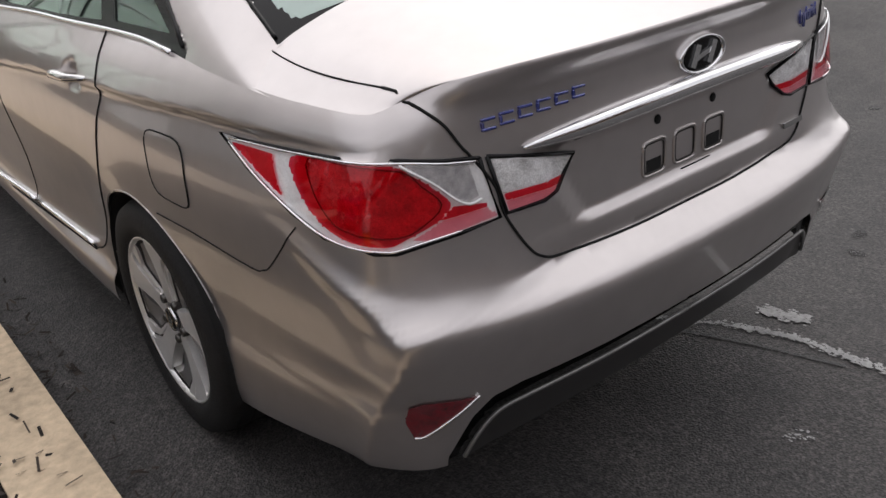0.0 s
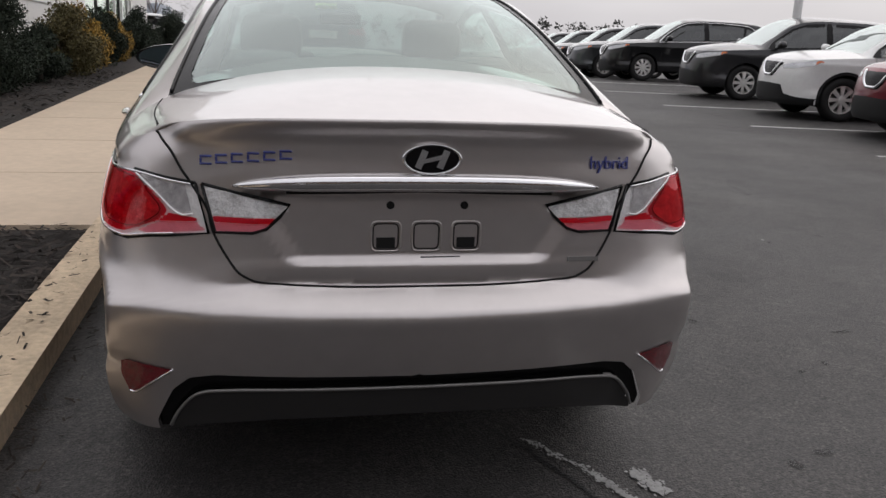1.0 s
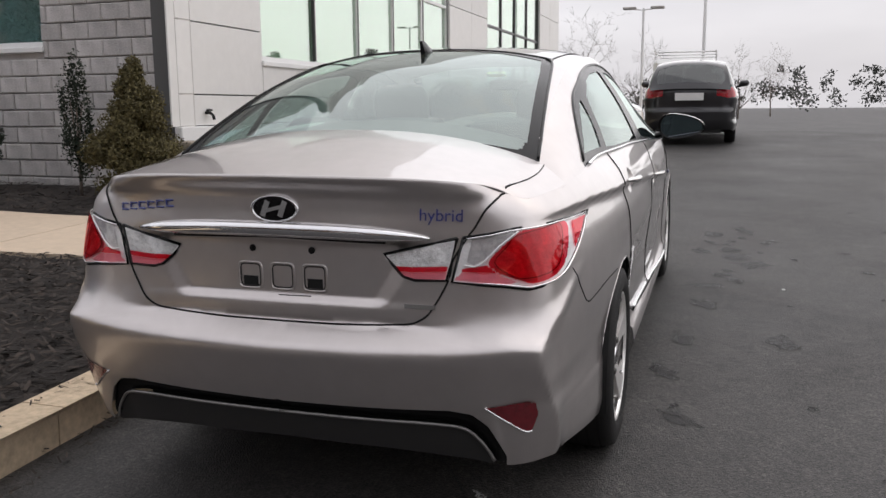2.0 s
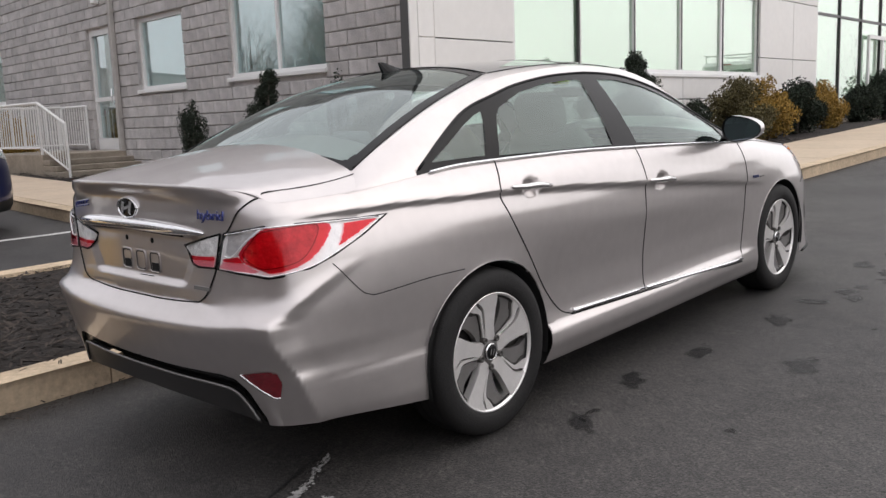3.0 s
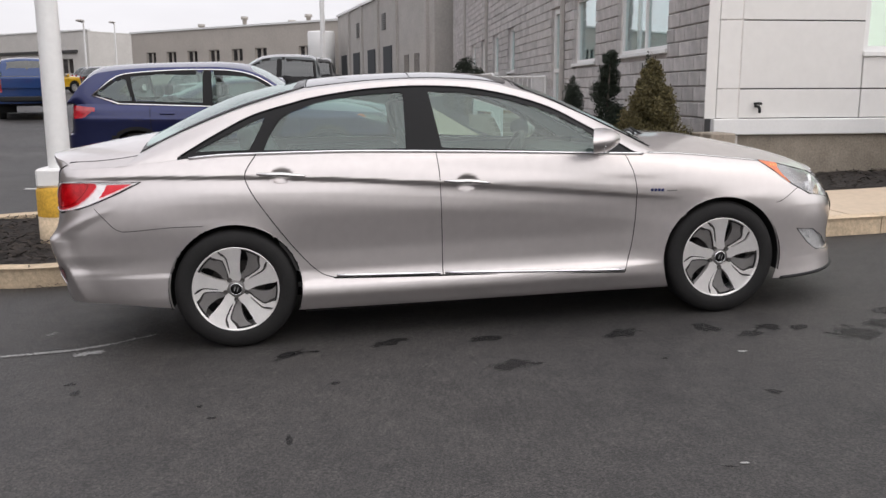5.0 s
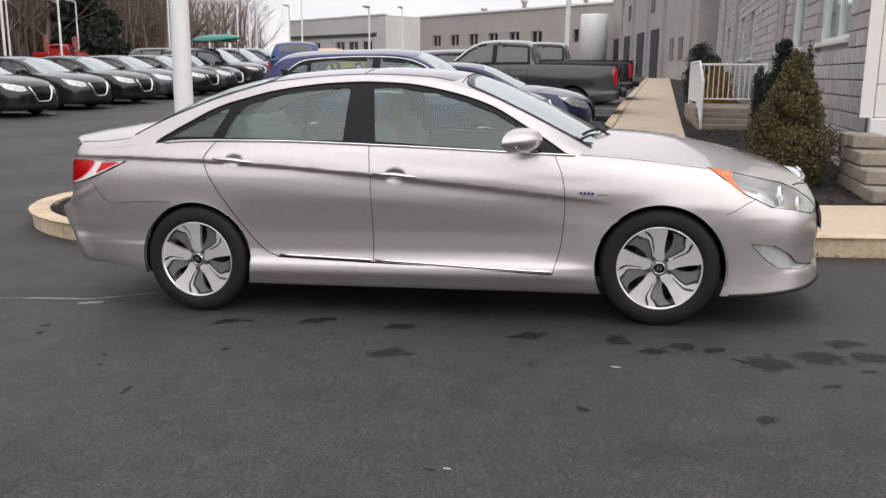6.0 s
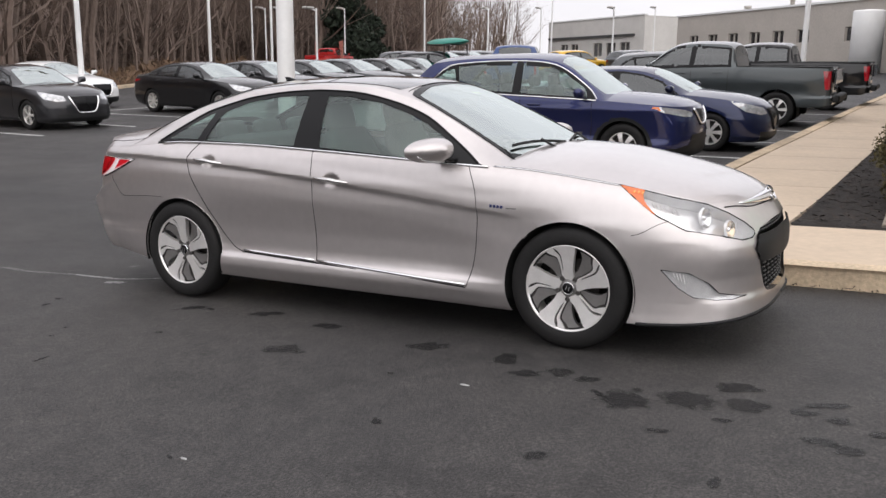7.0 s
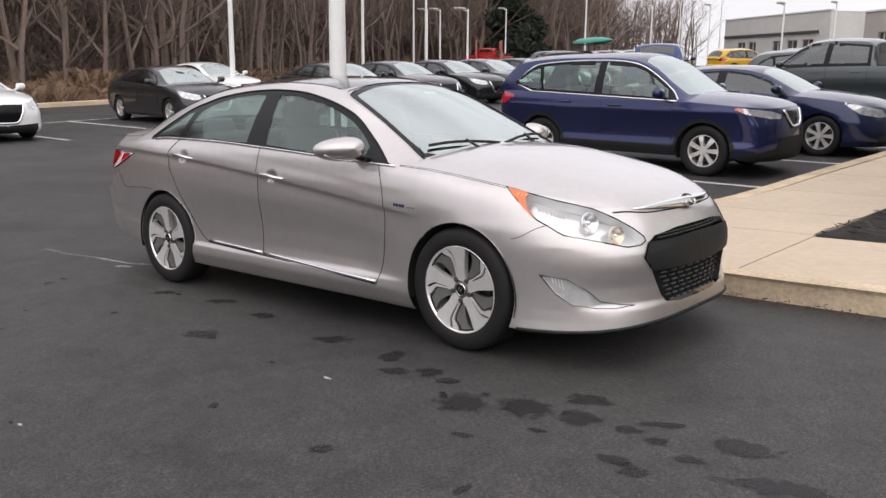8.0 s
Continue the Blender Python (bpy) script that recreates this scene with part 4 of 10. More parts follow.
    rear_g = [(-1.198, 1.078), (-1.165, 1.15), (-1.115, 1.23), (-1.07, 1.264), (-0.9, 1.318), (-0.70, 1.348), (-0.44, 1.360), (-0.415, 1.35), (-0.425, 1.055)]
    front_g = [(-0.225, 1.05), (-0.27, 1.355), (-0.10, 1.348), (0.13, 1.308), (0.30, 1.258), (0.46, 1.195), (0.60, 1.115), (0.68, 1.06), (0.685, 1.0), (0.66, 0.985)]
    dlo = [(-1.66, 1.06), (-1.45, 1.172), (-1.26, 1.262), (-1.06, 1.315), (-0.90, 1.350), (-0.65, 1.380), (-0.41, 1.390), (-0.24, 1.386), (-0.05, 1.370), (0.13, 1.335), (0.30, 1.288), (0.46, 1.225), (0.62, 1.132), (0.78, 1.035), (0.90, 0.955), (0.90, 0.90), (0.5, 0.90), (-0.3, 0.9), (-1.66, 1.0)]
    side_polys = [("quarter", quarter), ("rear_g", rear_g), ("front_g", front_g), ("dlo", dlo)]
    side_table = {"quarter": ("quarter_glass", GLASS, "each", "", -0.003), "rear_g": ("rear_door_glass", GLASS, "each", "", -0.004), "front_g": ("front_door_glass", GLASS, "each", "", -0.004),
                  "dlo": ("window_surround", BLACK_TRIM, "each", "black window frame and pillar", 0.0), "rest": ("roof_side", P, "each", "", 0)}
    back_out = curve2([(-1.935, 0.0), (-1.925, 0.3), (-1.885, 0.60), (-1.86, 0.632), (-1.80, 0.625), (-1.5, 0.585), (-1.2, 0.545), (-1.02, 0.515), (-0.965, 0.48), (-0.945, 0.25), (-0.94, 0.0), (-0.94, -0.1), (-1.935, -0.1)], 4, True)
    back_in = [(-1.895, -0.1), (-1.885, 0.3), (-1.85, 0.565), (-1.80, 0.585), (-1.5, 0.545), (-1.2, 0.505), (-1.03, 0.475), (-1.005, 0.25), (-1.0, -0.1)]
    sun_roof = [(-0.955, -0.1), (-0.955, 0.25), (-0.975, 0.50), (0.20, 0.50), (0.24, 0.3), (0.25, -0.1)]
    wind_out = curve2([(0.235, -0.1), (0.235, 0.0), (0.245, 0.3), (0.275, 0.50), (0.33, 0.545), (0.6, 0.585), (0.85, 0.63), (1.02, 0.665), (1.10, 0.64), (1.20, 0.3), (1.22, 0.0), (1.22, -0.1)], 4, True)
    wind_in = [(0.275, -0.1), (0.285, 0.3), (0.32, 0.495), (0.36, 0.515), (0.6, 0.555), (0.85, 0.60), (0.97, 0.615), (1.04, 0.55), (1.12, 0.3), (1.14, -0.1)]
    top_polys = [("back_in", back_in), ("back", back_out), ("sun", sun_roof), ("wind_in", wind_in), ("wind", wind_out)]
    top_table = {"back_in": ("rear_window", REAR_GLASS, "both", "", -0.003), "back": ("rear_window_border", BLACK_TRIM, "both", "black glass border", -0.001), "sun": ("glass_roof", ROOF_GLASS, "both", "black glass roof panel", 0.001),
                 "wind_in": ("windscreen", SCREEN_GLASS, "both", "", -0.003), "wind": ("windscreen_border", BLACK_TRIM, "both", "black windscreen border", -0.001), "rest": ("roof", P, "both", "", 0)}
    clothe(car, sh, polys, table, 0.0125, {"paint": PAINT}, side_polys, side_table, top_polys, top_table, (-2.0, 1.24), 0.0125)
    deck_part(car, sh, "boot_deck", PAINT, False, (44, 44))
    deck_part(car, sh, "bonnet", PAINT, True, (60, 48))
    wheel_well(car, 1.3975, 0.366, 0.45, 0.845)
    wheel_well(car, -1.3975, 0.359, 0.45, 0.84)
    for x in (1, -1):
        for y in (-1.3975, 1.3975):
            subject_wheel(car, x, y)
    # underside
    box_part("floor_pan", (-0.79, -1.03, 0.17), (0.79, 1.02, 0.30), UNDER, car)
    box_part("rear_underbody", (-0.58, -2.20, 0.26), (0.58, -1.78, 0.38), UNDER, car)
    box_part("tank", (-0.5, -1.78, 0.20), (0.5, -1.03, 0.36), UNDER, car)
    box_part("front_underbody", (-0.48, 1.02, 0.20), (0.48, 2.02, 0.30), UNDER, car)
    details(car, sh)
    return car


GREY_PLASTIC = material("dark_grey_plastic", (0.026, 0.025, 0.025), rough=0.38, noise_scale=20, noise_amount=0.12)
ROOF_GLASS = material("black_roof_glass", (0.006, 0.006, 0.007), rough=0.05, spec=0.6, coat=1.0)


def HEADLAMP(sh):
    y, f = sh.s_of_y, (lambda x: sh.s_of_x(x, True))
    return [(y(1.655), 0.886), (y(1.80), 0.857), (y(1.93), 0.826), (f(0.70), 0.785), (f(0.60), 0.740), (f(0.52), 0.690), (f(0.47), 0.648), (f(0.468), 0.628), (f(0.50), 0.610), (f(0.57), 0.606), (f(0.66), 0.630), (y(2.0), 0.668), (y(1.86), 0.738), (y(1.74), 0.825)]


def BOOT_LAMP(sh):
    x = sh.s_of_x
    return [(x(0.530), 0.929), (x(0.43), 0.907), (x(0.322), 0.880), (x(0.345), 0.853), (x(0.378), 0.824), (x(0.41), 0.815), (x(0.498), 0.816)]


def AMBER_LENS(sh):
    y = sh.s_of_y
    return curve2([(y(1.655), 0.886), (y(1.72), 0.873), (y(1.785), 0.860), (y(1.782), 0.838), (y(1.80), 0.800), (y(1.85), 0.744), (y(1.80), 0.778), (y(1.74), 0.825), (y(1.69), 0.862)], 4, True)


def FOG(sh):
    y, f = sh.s_of_y, (lambda x: sh.s_of_x(x, True))
    return [(y(1.885), 0.472), (y(2.02), 0.456), (f(0.725), 0.400), (f(0.685), 0.346), (f(0.60), 0.326), (f(0.530), 0.316), (f(0.62), 0.308), (f(0.70), 0.313), (y(2.045), 0.330), (y(1.97), 0.380)]


def GRILLE(sh):
    f, L = (lambda x: sh.s_of_x(x, True)), sh.length + 0.01
    up = [(f(0.455), 0.618), (f(0.40), 0.648), (f(0.2), 0.668), (L, 0.672), (L, 0.630), (f(0.2), 0.622)]
    mid = [(f(0.49), 0.550), (f(0.455), 0.618), (f(0.2), 0.622), (L, 0.630), (L, 0.470), (f(0.2), 0.472), (f(0.44), 0.482)]
    low = [(f(0.44), 0.482), (f(0.2), 0.472), (L, 0.470), (L, 0.285), (f(0.2), 0.288), (f(0.32), 0.305), (f(0.36), 0.345)]
    return up, mid, low


def TAIL(sh):
    x, y = sh.s_of_x, sh.s_of_y
    return [(x(0.546), 0.930), (x(0.62), 0.939), (x(0.70), 0.951), (y(-2.2), 0.951), (y(-2.06), 0.944), (y(-1.96), 0.939), (y(-1.86), 0.940), (y(-1.97), 0.890), (y(-2.10), 0.839), (y(-2.19), 0.812), (x(0.742), 0.795), (x(0.715), 0.791), (x(0.66), 0.801), (x(0.60), 0.806), (x(0.514), 0.813)]


def patch(thing, sh, name, poly, mat, lift=0.003, step=0.005, how="each", label=""):
    """A crisp piece cut to an outline of (s, z) and laid on the belt."""
    p = np.array(poly)
    (s0, z0), (s1, z1) = p.min(0) - step * 2, p.max(0) + step * 2
    s0, s1 = max(0.0, s0), min(sh.length, s1)
    s = np.linspace(s0, s1, max(3, int((s1 - s0) / step)))
    z = np.linspace(z0, z1, max(3, int((z1 - z0) / step)))
    S, Z = np.meshgrid(s, z, indexing="ij")
    snap(poly, S, Z, step, step)
    S = np.clip(S, 0.0, sh.length)
    mid = lambda a: (a[:-1, :-1] + a[1:, :-1] + a[1:, 1:] + a[:-1, 1:]) / 4
    f = grid_faces(inside(poly, mid(S), mid(Z)))
    P, N = sh.belt(S, Z).reshape(-1, 3), sh.belt_normals(S, Z).reshape(-1, 3)
    out = []
    if how == "both":
        out.append(skin(name, P, N, f, mat, parent=thing, label=label, both=True, lift=lift))
    else:
        if how in ("each", "right"):
            out.append(skin(name, P, N, f, mat, parent=thing, label=label, lift=lift))
        if how in ("each", "left"):
            out.append(skin(name, P, N, f, mat, parent=thing, label=label, lift=lift, mirror=True))
    return out


def on_side(sh, s, z, lift=0.0, left=False, along=None):
    """A pose on the belt: x along it, y up it, z out of it."""
    p, n = Vector(sh.belt(s, z)), Vector(sh.belt_normals(np.array(s), np.array(z)))
    if left:
        p.x, n.x = -p.x, -n.x
    p = p + n * lift
    t = Vector(along) if along else Vector((1, 0, 0))
    t = (t - n * t.dot(n)).normalized()
    u = n.cross(t)
    m = Matrix.Identity(4)
    for i in range(3):
        m[i][0], m[i][1], m[i][2], m[i][3] = t[i], u[i], n[i], p[i]
    return m


def gap(car, pts, both=True, r=0.0022, closed=False, mat=None, name="panel_gap", label="", flat=1.0):
    """A dark shut line that follows points on the skin; the other side gets its own."""
    tube_part(name, pts, r, mat or SEAM, car, label, sides=6, closed=closed, flat=flat)
    if both:
        tube_part(name, mirrored(pts), r, mat or SEAM, car, label, sides=6, closed=closed, flat=flat)


def bar(name, mat, parent, m, x0, x1, y0, y1, d=0.003, label="", bevel=0.0):
    bm = bmesh.new()
    add_box(bm, (x0, y0, -0.001), (x1, y1, d), m, bevel)
    return part(name, bm, mat, parent, label)


def emblem(car, m, a, b):
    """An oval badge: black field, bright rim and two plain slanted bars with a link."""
    v, f = lathe([(0.0, 0.004), (0.8, 0.0035), (0.93, 0.002), (0.93, -0.004)], 36, axis="z")
    base = part("emblem", from_arrays("emblem", [m @ Vector((q[0] * a, q[1] * b, q[2])) for q in v], f, BLACK_TRIM), None, car, "black oval emblem with bright rim")
    v, f = lathe([(0.88, 0.002), (0.91, 0.007), (0.97, 0.007), (1.0, 0.002), (1.0, -0.004)], 36, axis="z")
    part("emblem_rim", from_arrays("emblem_rim", [m @ Vector((q[0] * a, q[1] * b, q[2])) for q in v], f, CHROME), None, base)
    for q in (-1, 1):
        bm = bmesh.new()
        add_box(bm, (-0.008, -b * 0.62, 0.003), (0.008, b * 0.62, 0.008), m @ Matrix.Translation((q * a * 0.36, 0, 0)) @ pose(0, 0, 0, 0, 0, -22))
        part("emblem_bar", bm, CHROME, base)
    bm = bmesh.new()
    add_box(bm, (-a * 0.34, -0.005, 0.003), (a * 0.34, 0.005, 0.0075), m @ pose(0, 0, 0, 0, 0, 14))
    part("emblem_bar", bm, CHROME, base)
    return base


def roof_point(sh, x, y, lift=0.0):
    xr = float(pchip(sh.rail[:, 0], sh.rail[:, 1], y))
    f = 0.4001 + 0.5999 * min(1, max(0, 1 - abs(x) / xr))
    e = 0.01
    p = sh.cabin(f, y)
    u = sh.cabin(f, y + e) - sh.cabin(f, y - e)
    v = sh.cabin(min(1, f + e), y) - sh.cabin(f - e, y)
    n = np.cross(u, v)
    n = n / np.linalg.norm(n)
    if n[2] < 0:
        n = -n
    p = p + n * lift
    return (float(p[0]) if x >= 0 else -float(p[0]), float(p[1]), float(p[2]))


def tail_lamps(car, sh):
    x, y = sh.s_of_x, sh.s_of_y
    tin = BOOT_LAMP(sh)
    for outline in (TAIL(sh), tin):
        gap(car, belt_line(sh, outline + outline[:1], 0.002, smooth=False), r=0.0042, mat=BLACK_TRIM, name="lamp_seal")
    # red bulge with a darker ring round its inner bowl
    red = curve2([(y(-2.095), 0.936), (y(-2.18), 0.945), (x(0.728), 0.945), (x(0.704), 0.941), (x(0.676), 0.921), (x(0.646), 0.896), (x(0.617), 0.866), (x(0.632), 0.846), (x(0.659), 0.832), (x(0.702), 0.815), (x(0.730), 0.807),
                  (y(-2.225), 0.824), (y(-2.165), 0.852), (y(-2.115), 0.895)], 3, True)
    patch(car, sh, "tail_lamp_lens", red, RED_LENS, 0.008, 0.005, label="red tail lamp lens")
    bowl = curve2([(y(-2.14), 0.940), (y(-2.225), 0.944), (x(0.70), 0.934), (x(0.668), 0.905), (x(0.634), 0.866), (x(0.668), 0.836), (x(0.71), 0.820), (y(-2.235), 0.835), (y(-2.19), 0.862), (y(-2.155), 0.90)], 3, True)
    patch(car, sh, "lamp_reflector", bowl, LAMP_FACETS, 0.004, 0.005, label="faceted silver reflector")
    gap(car, belt_line(sh, bowl + bowl[:1], 0.006, smooth=False), r=0.0014, mat=DARK_RED, name="lens_ridge")
    patch(car, sh, "tail_lamp_strip", [(x(0.612), 0.858), (x(0.545), 0.849), (x(0.541), 0.841), (x(0.64), 0.838)], RED_LENS, 0.006, 0.004, label="red strip under the clear window")
    patch(car, sh, "tail_lamp_foot", [(x(0.636), 0.837), (x(0.541), 0.840), (x(0.522), 0.820), (x(0.60), 0.813), (x(0.67), 0.808), (x(0.69), 0.812)], PINK_LENS, 0.006, 0.004, label="pale pink lower lens")
    patch(car, sh, "side_marker", [(y(-1.905), 0.930), (y(-2.037), 0.931), (y(-2.050), 0.905), (y(-2.078), 0.864), (y(-1.995), 0.895)], RED_LENS, 0.006, 0.005, label="red side marker lens")
    window_poly = [(x(0.690), 0.940), (x(0.571), 0.926), (x(0.556), 0.865), (x(0.577), 0.858), (x(0.603), 0.872), (x(0.645), 0.909)]
    patch(car, sh, "clear_window", window_poly, LAMP_DARK, 0.003, 0.004, label="smoky clear lamp window")
    patch(car, sh, "clear_window_lens", window_poly, LENS, 0.007, 0.005)
    gap(car, belt_line(sh, [(x(0.552), 0.858), (x(0.577), 0.855), (x(0.604), 0.868), (x(0.646), 0.905), (x(0.70), 0.944)], 0.007), r=0.0028, mat=LAMP_SILVER, name="lamp_divider")
    # bright edge along the lamp's lower rim
    gap(car, belt_line(sh, [(y(-1.90), 0.928), (y(-1.99), 0.886), (y(-2.11), 0.840), (y(-2.195), 0.815), (x(0.738), 0.800), (x(0.715), 0.797), (x(0.66), 0.806), (x(0.60), 0.811)], 0.006, 4), r=0.0028, mat=CHROME, name="lamp_rim")
    gap(car, belt_line(sh, [(y(-1.90), 0.935), (y(-2.06), 0.941), (y(-2.2), 0.948), (x(0.70), 0.947), (x(0.62), 0.935), (x(0.556), 0.927)], 0.006, 4), r=0.0025, mat=CHROME, name="lamp_rim")
    # boot lamp: clear faceted upper part over a red and a pink strip
    patch(car, sh, "boot_lamp_window", [(x(0.522), 0.922), (x(0.43), 0.902), (x(0.332), 0.877), (x(0.36), 0.850), (x(0.502), 0.857)], LAMP_FACETS, 0.003, 0.004, label="clear faceted boot lamp")
    patch(car, sh, "boot_lamp_strip", [(x(0.503), 0.855), (x(0.352), 0.848), (x(0.366), 0.836), (x(0.500), 0.841)], RED_LENS, 0.006, 0.004, label="red strip of the boot lamp")
    patch(car, sh, "boot_lamp_foot", [(x(0.500), 0.840), (x(0.366), 0.835), (x(0.382), 0.825), (x(0.41), 0.819), (x(0.495), 0.820)], PINK_LENS, 0.006, 0.004, label="pink lower lens of the boot lamp")
    refl = [(x(0.600), 0.480), (x(0.66), 0.492), (x(0.700), 0.497), (x(0.718), 0.488), (x(0.726), 0.45), (x(0.718), 0.402), (x(0.700), 0.404), (x(0.655), 0.440)]
    patch(car, sh, "reflector", refl, DARK_RED, 0.003, 0.005, label="dark red bumper reflector")
    gap(car, belt_line(sh, [refl[0], refl[7], refl[6], refl[5]], 0.003), r=0.0028, mat=CHROME, name="reflector_trim")


def boot_details(car, sh):
    x = sh.s_of_x
    line = [(0.0, 0.682), (x(0.2), 0.684), (x(0.37), 0.692), (x(0.425), 0.708), (x(0.458), 0.738), (x(0.503), 0.815), (x(0.518), 0.872)] + [(sh.s_at(a, b), b) for a, b in ((0.545, 0.933), (0.562, 0.957), (0.585, 0.998), (0.606, 1.022), (0.618, 1.036))]
    half = belt_line(sh, line, 0.001, 5)
    edge = []
    e = sh.belt(sh.s_at(0.622, 1.04), sh.top(sh.s_at(0.622, 1.04)))
    half.append((float(e[0]), float(e[1]) - 0.001, float(e[2]) - 0.002))
    for k in range(14):
        t = k / 13
        edge.append((float(e[0]) + 0.035 * math.sin(math.pi * t * 0.7), float(e[1]) + 0.02 + (-1.875 - float(e[1])) * t))
    deck = [(q[0], q[1], deck_height(sh, q[0], q[1]) + 0.0005) for q in edge]
    gap(car, half + deck[:2], r=0.0030)
    gap(car, deck[1:], r=0.0018)
    # bright bar over the plate panel
    xs = [-0.455 + 0.91 * k / 40 for k in range(41)]
    bar_pts, bar_r = [], []
    for q in xs:
        p = sh.belt(x(abs(q)), 0.944 - 0.016 * (abs(q) / 0.455) ** 3) + np.array([0, -0.004, 0])
        bar_pts.append((math.copysign(float(p[0]), q), float(p[1]), float(p[2])))
        bar_r.append(0.022 * (1 - 0.85 * (abs(q) / 0.455) ** 5))
    tube_part("boot_bar", bar_pts, bar_r, CHROME, car, "bright chrome bar", sides=14)
    # black line laid on the skin as the shade under the bar
    gap(car, belt_line(sh, [(0.0, 0.922), (x(0.33), 0.915)], 0.002), r=0.0045, mat=SEAM, name="bar_shadow_gap")
    emblem(car, on_side(sh, x(0.0), 1.0, 0.003) @ Matrix.Translation((0.015, 0, 0)), 0.073, 0.037)
    # raised marks, as plain bars
    for k in range(6):
        m = on_side(sh, x(0.52 - 0.038 * k), 0.984 + 0.004 * k, 0.001, left=True) @ Matrix.Shear("XY", 4, (0.25, 0.0))
        for y0, y1 in ((0.006, 0.0115), (-0.0115, -0.006)):
            bar("boot_mark", BADGE_BLUE, car, m, -0.0145, 0.0145, y0, y1, 0.004, bevel=0.0015)
        bar("boot_mark", BADGE_BLUE, car, m, -0.0145, -0.009, -0.0055, 0.0055, 0.004, bevel=0.001)
    letters("hybrid_lettering", "hybrid", 0.046, BADGE_BLUE, car, on_side(sh, x(0.425), 0.975, 0.002) @ pose(0, 0, 0, 0, 0, 0), 0.006)
    bar("small_badge", GREY_BRIGHT, car, on_side(sh, x(0.425), 0.744, 0.002), -0.042, 0.042, -0.006, 0.006, 0.004)
    # plate panel: three pressed slots, two with a hole, two fixing holes
    for cx in (-0.088, 0.013, 0.113):
        m = on_side(sh, x(abs(cx)), 0.805, 0.0, left=cx < 0)
        ring = [m @ Vector((0.036 * math.copysign(abs(math.cos(a)) ** 0.35, math.cos(a)), 0.037 * math.copysign(abs(math.sin(a)) ** 0.35, math.sin(a)), 0.001)) for a in [2 * math.pi * k / 32 for k in range(32)]]
        tube_part("plate_slot", ring, 0.0035, PAINT, car, sides=6, closed=True)
        tube_part("slot_groove", [m @ (m.inverted() @ q * 0.86) for q in ring], 0.0022, DARK_METAL, car, sides=6, closed=True)
        if cx != 0.013:
            bar("slot_hole", SEAM, car, m, -0.023, 0.023, -0.030, -0.003, 0.001)
    for cx in (-0.078, 0.106):
        m = on_side(sh, x(abs(cx)), 0.882, 0.0, left=cx < 0)
        v, f = lathe([(0.0, 0.0015), (0.010, 0.0015), (0.010, -0.003)], 14, axis="z")
        part("fixing_hole", from_arrays("fixing_hole", [m @ Vector(q) for q in v], f, SEAM), None, car)
    tube_part("panel_gap", belt_line(sh, [(0.0, 0.752), (x(0.10), 0.753)], 0.0008), 0.0016, SEAM, car, sides=6)
    # valance: bright upper edge
    val = [(0.0, 0.424), (x(0.3), 0.425), (x(0.47), 0.424), (x(0.548), 0.412), (x(0.60), 0.365), (x(0.632), 0.315)]
    gap(car, belt_line(sh, val, 0.006), r=0.0045, mat=GREY_BRIGHT, name="valance_edge")


def deck_height(sh, x, y):
    """Height of the boot's deck, by the nearest points of its patch."""
    P = DECKS.setdefault("boot", sh.edge_patch(80, 80, False)).reshape(-1, 3)
    d = np.hypot(P[:, 0] - x, P[:, 1] - y)
    i = np.argsort(d)[:4]
    w = 1 / (d[i] + 1e-4)
    return float((P[i, 2] * w).sum() / w.sum())


DECKS = {}
GREY_BRIGHT = material("satin_grey_trim", (0.22, 0.215, 0.21), rough=0.35, metal=0.5, noise_scale=12, noise_amount=0.1)
LAMP_FACETS = material("faceted_reflector", (0.95, 0.94, 0.94), rough=0.2, metal=0.0, noise_scale=32, noise_amount=0.6, bump=0.6, bump_scale=70)
LAMP_DARK = material("smoky_lamp_window", (0.70, 0.68, 0.69), rough=0.18, metal=0.2, coat=1.0, noise_scale=60, noise_amount=0.5, bump=0.15, bump_scale=90)


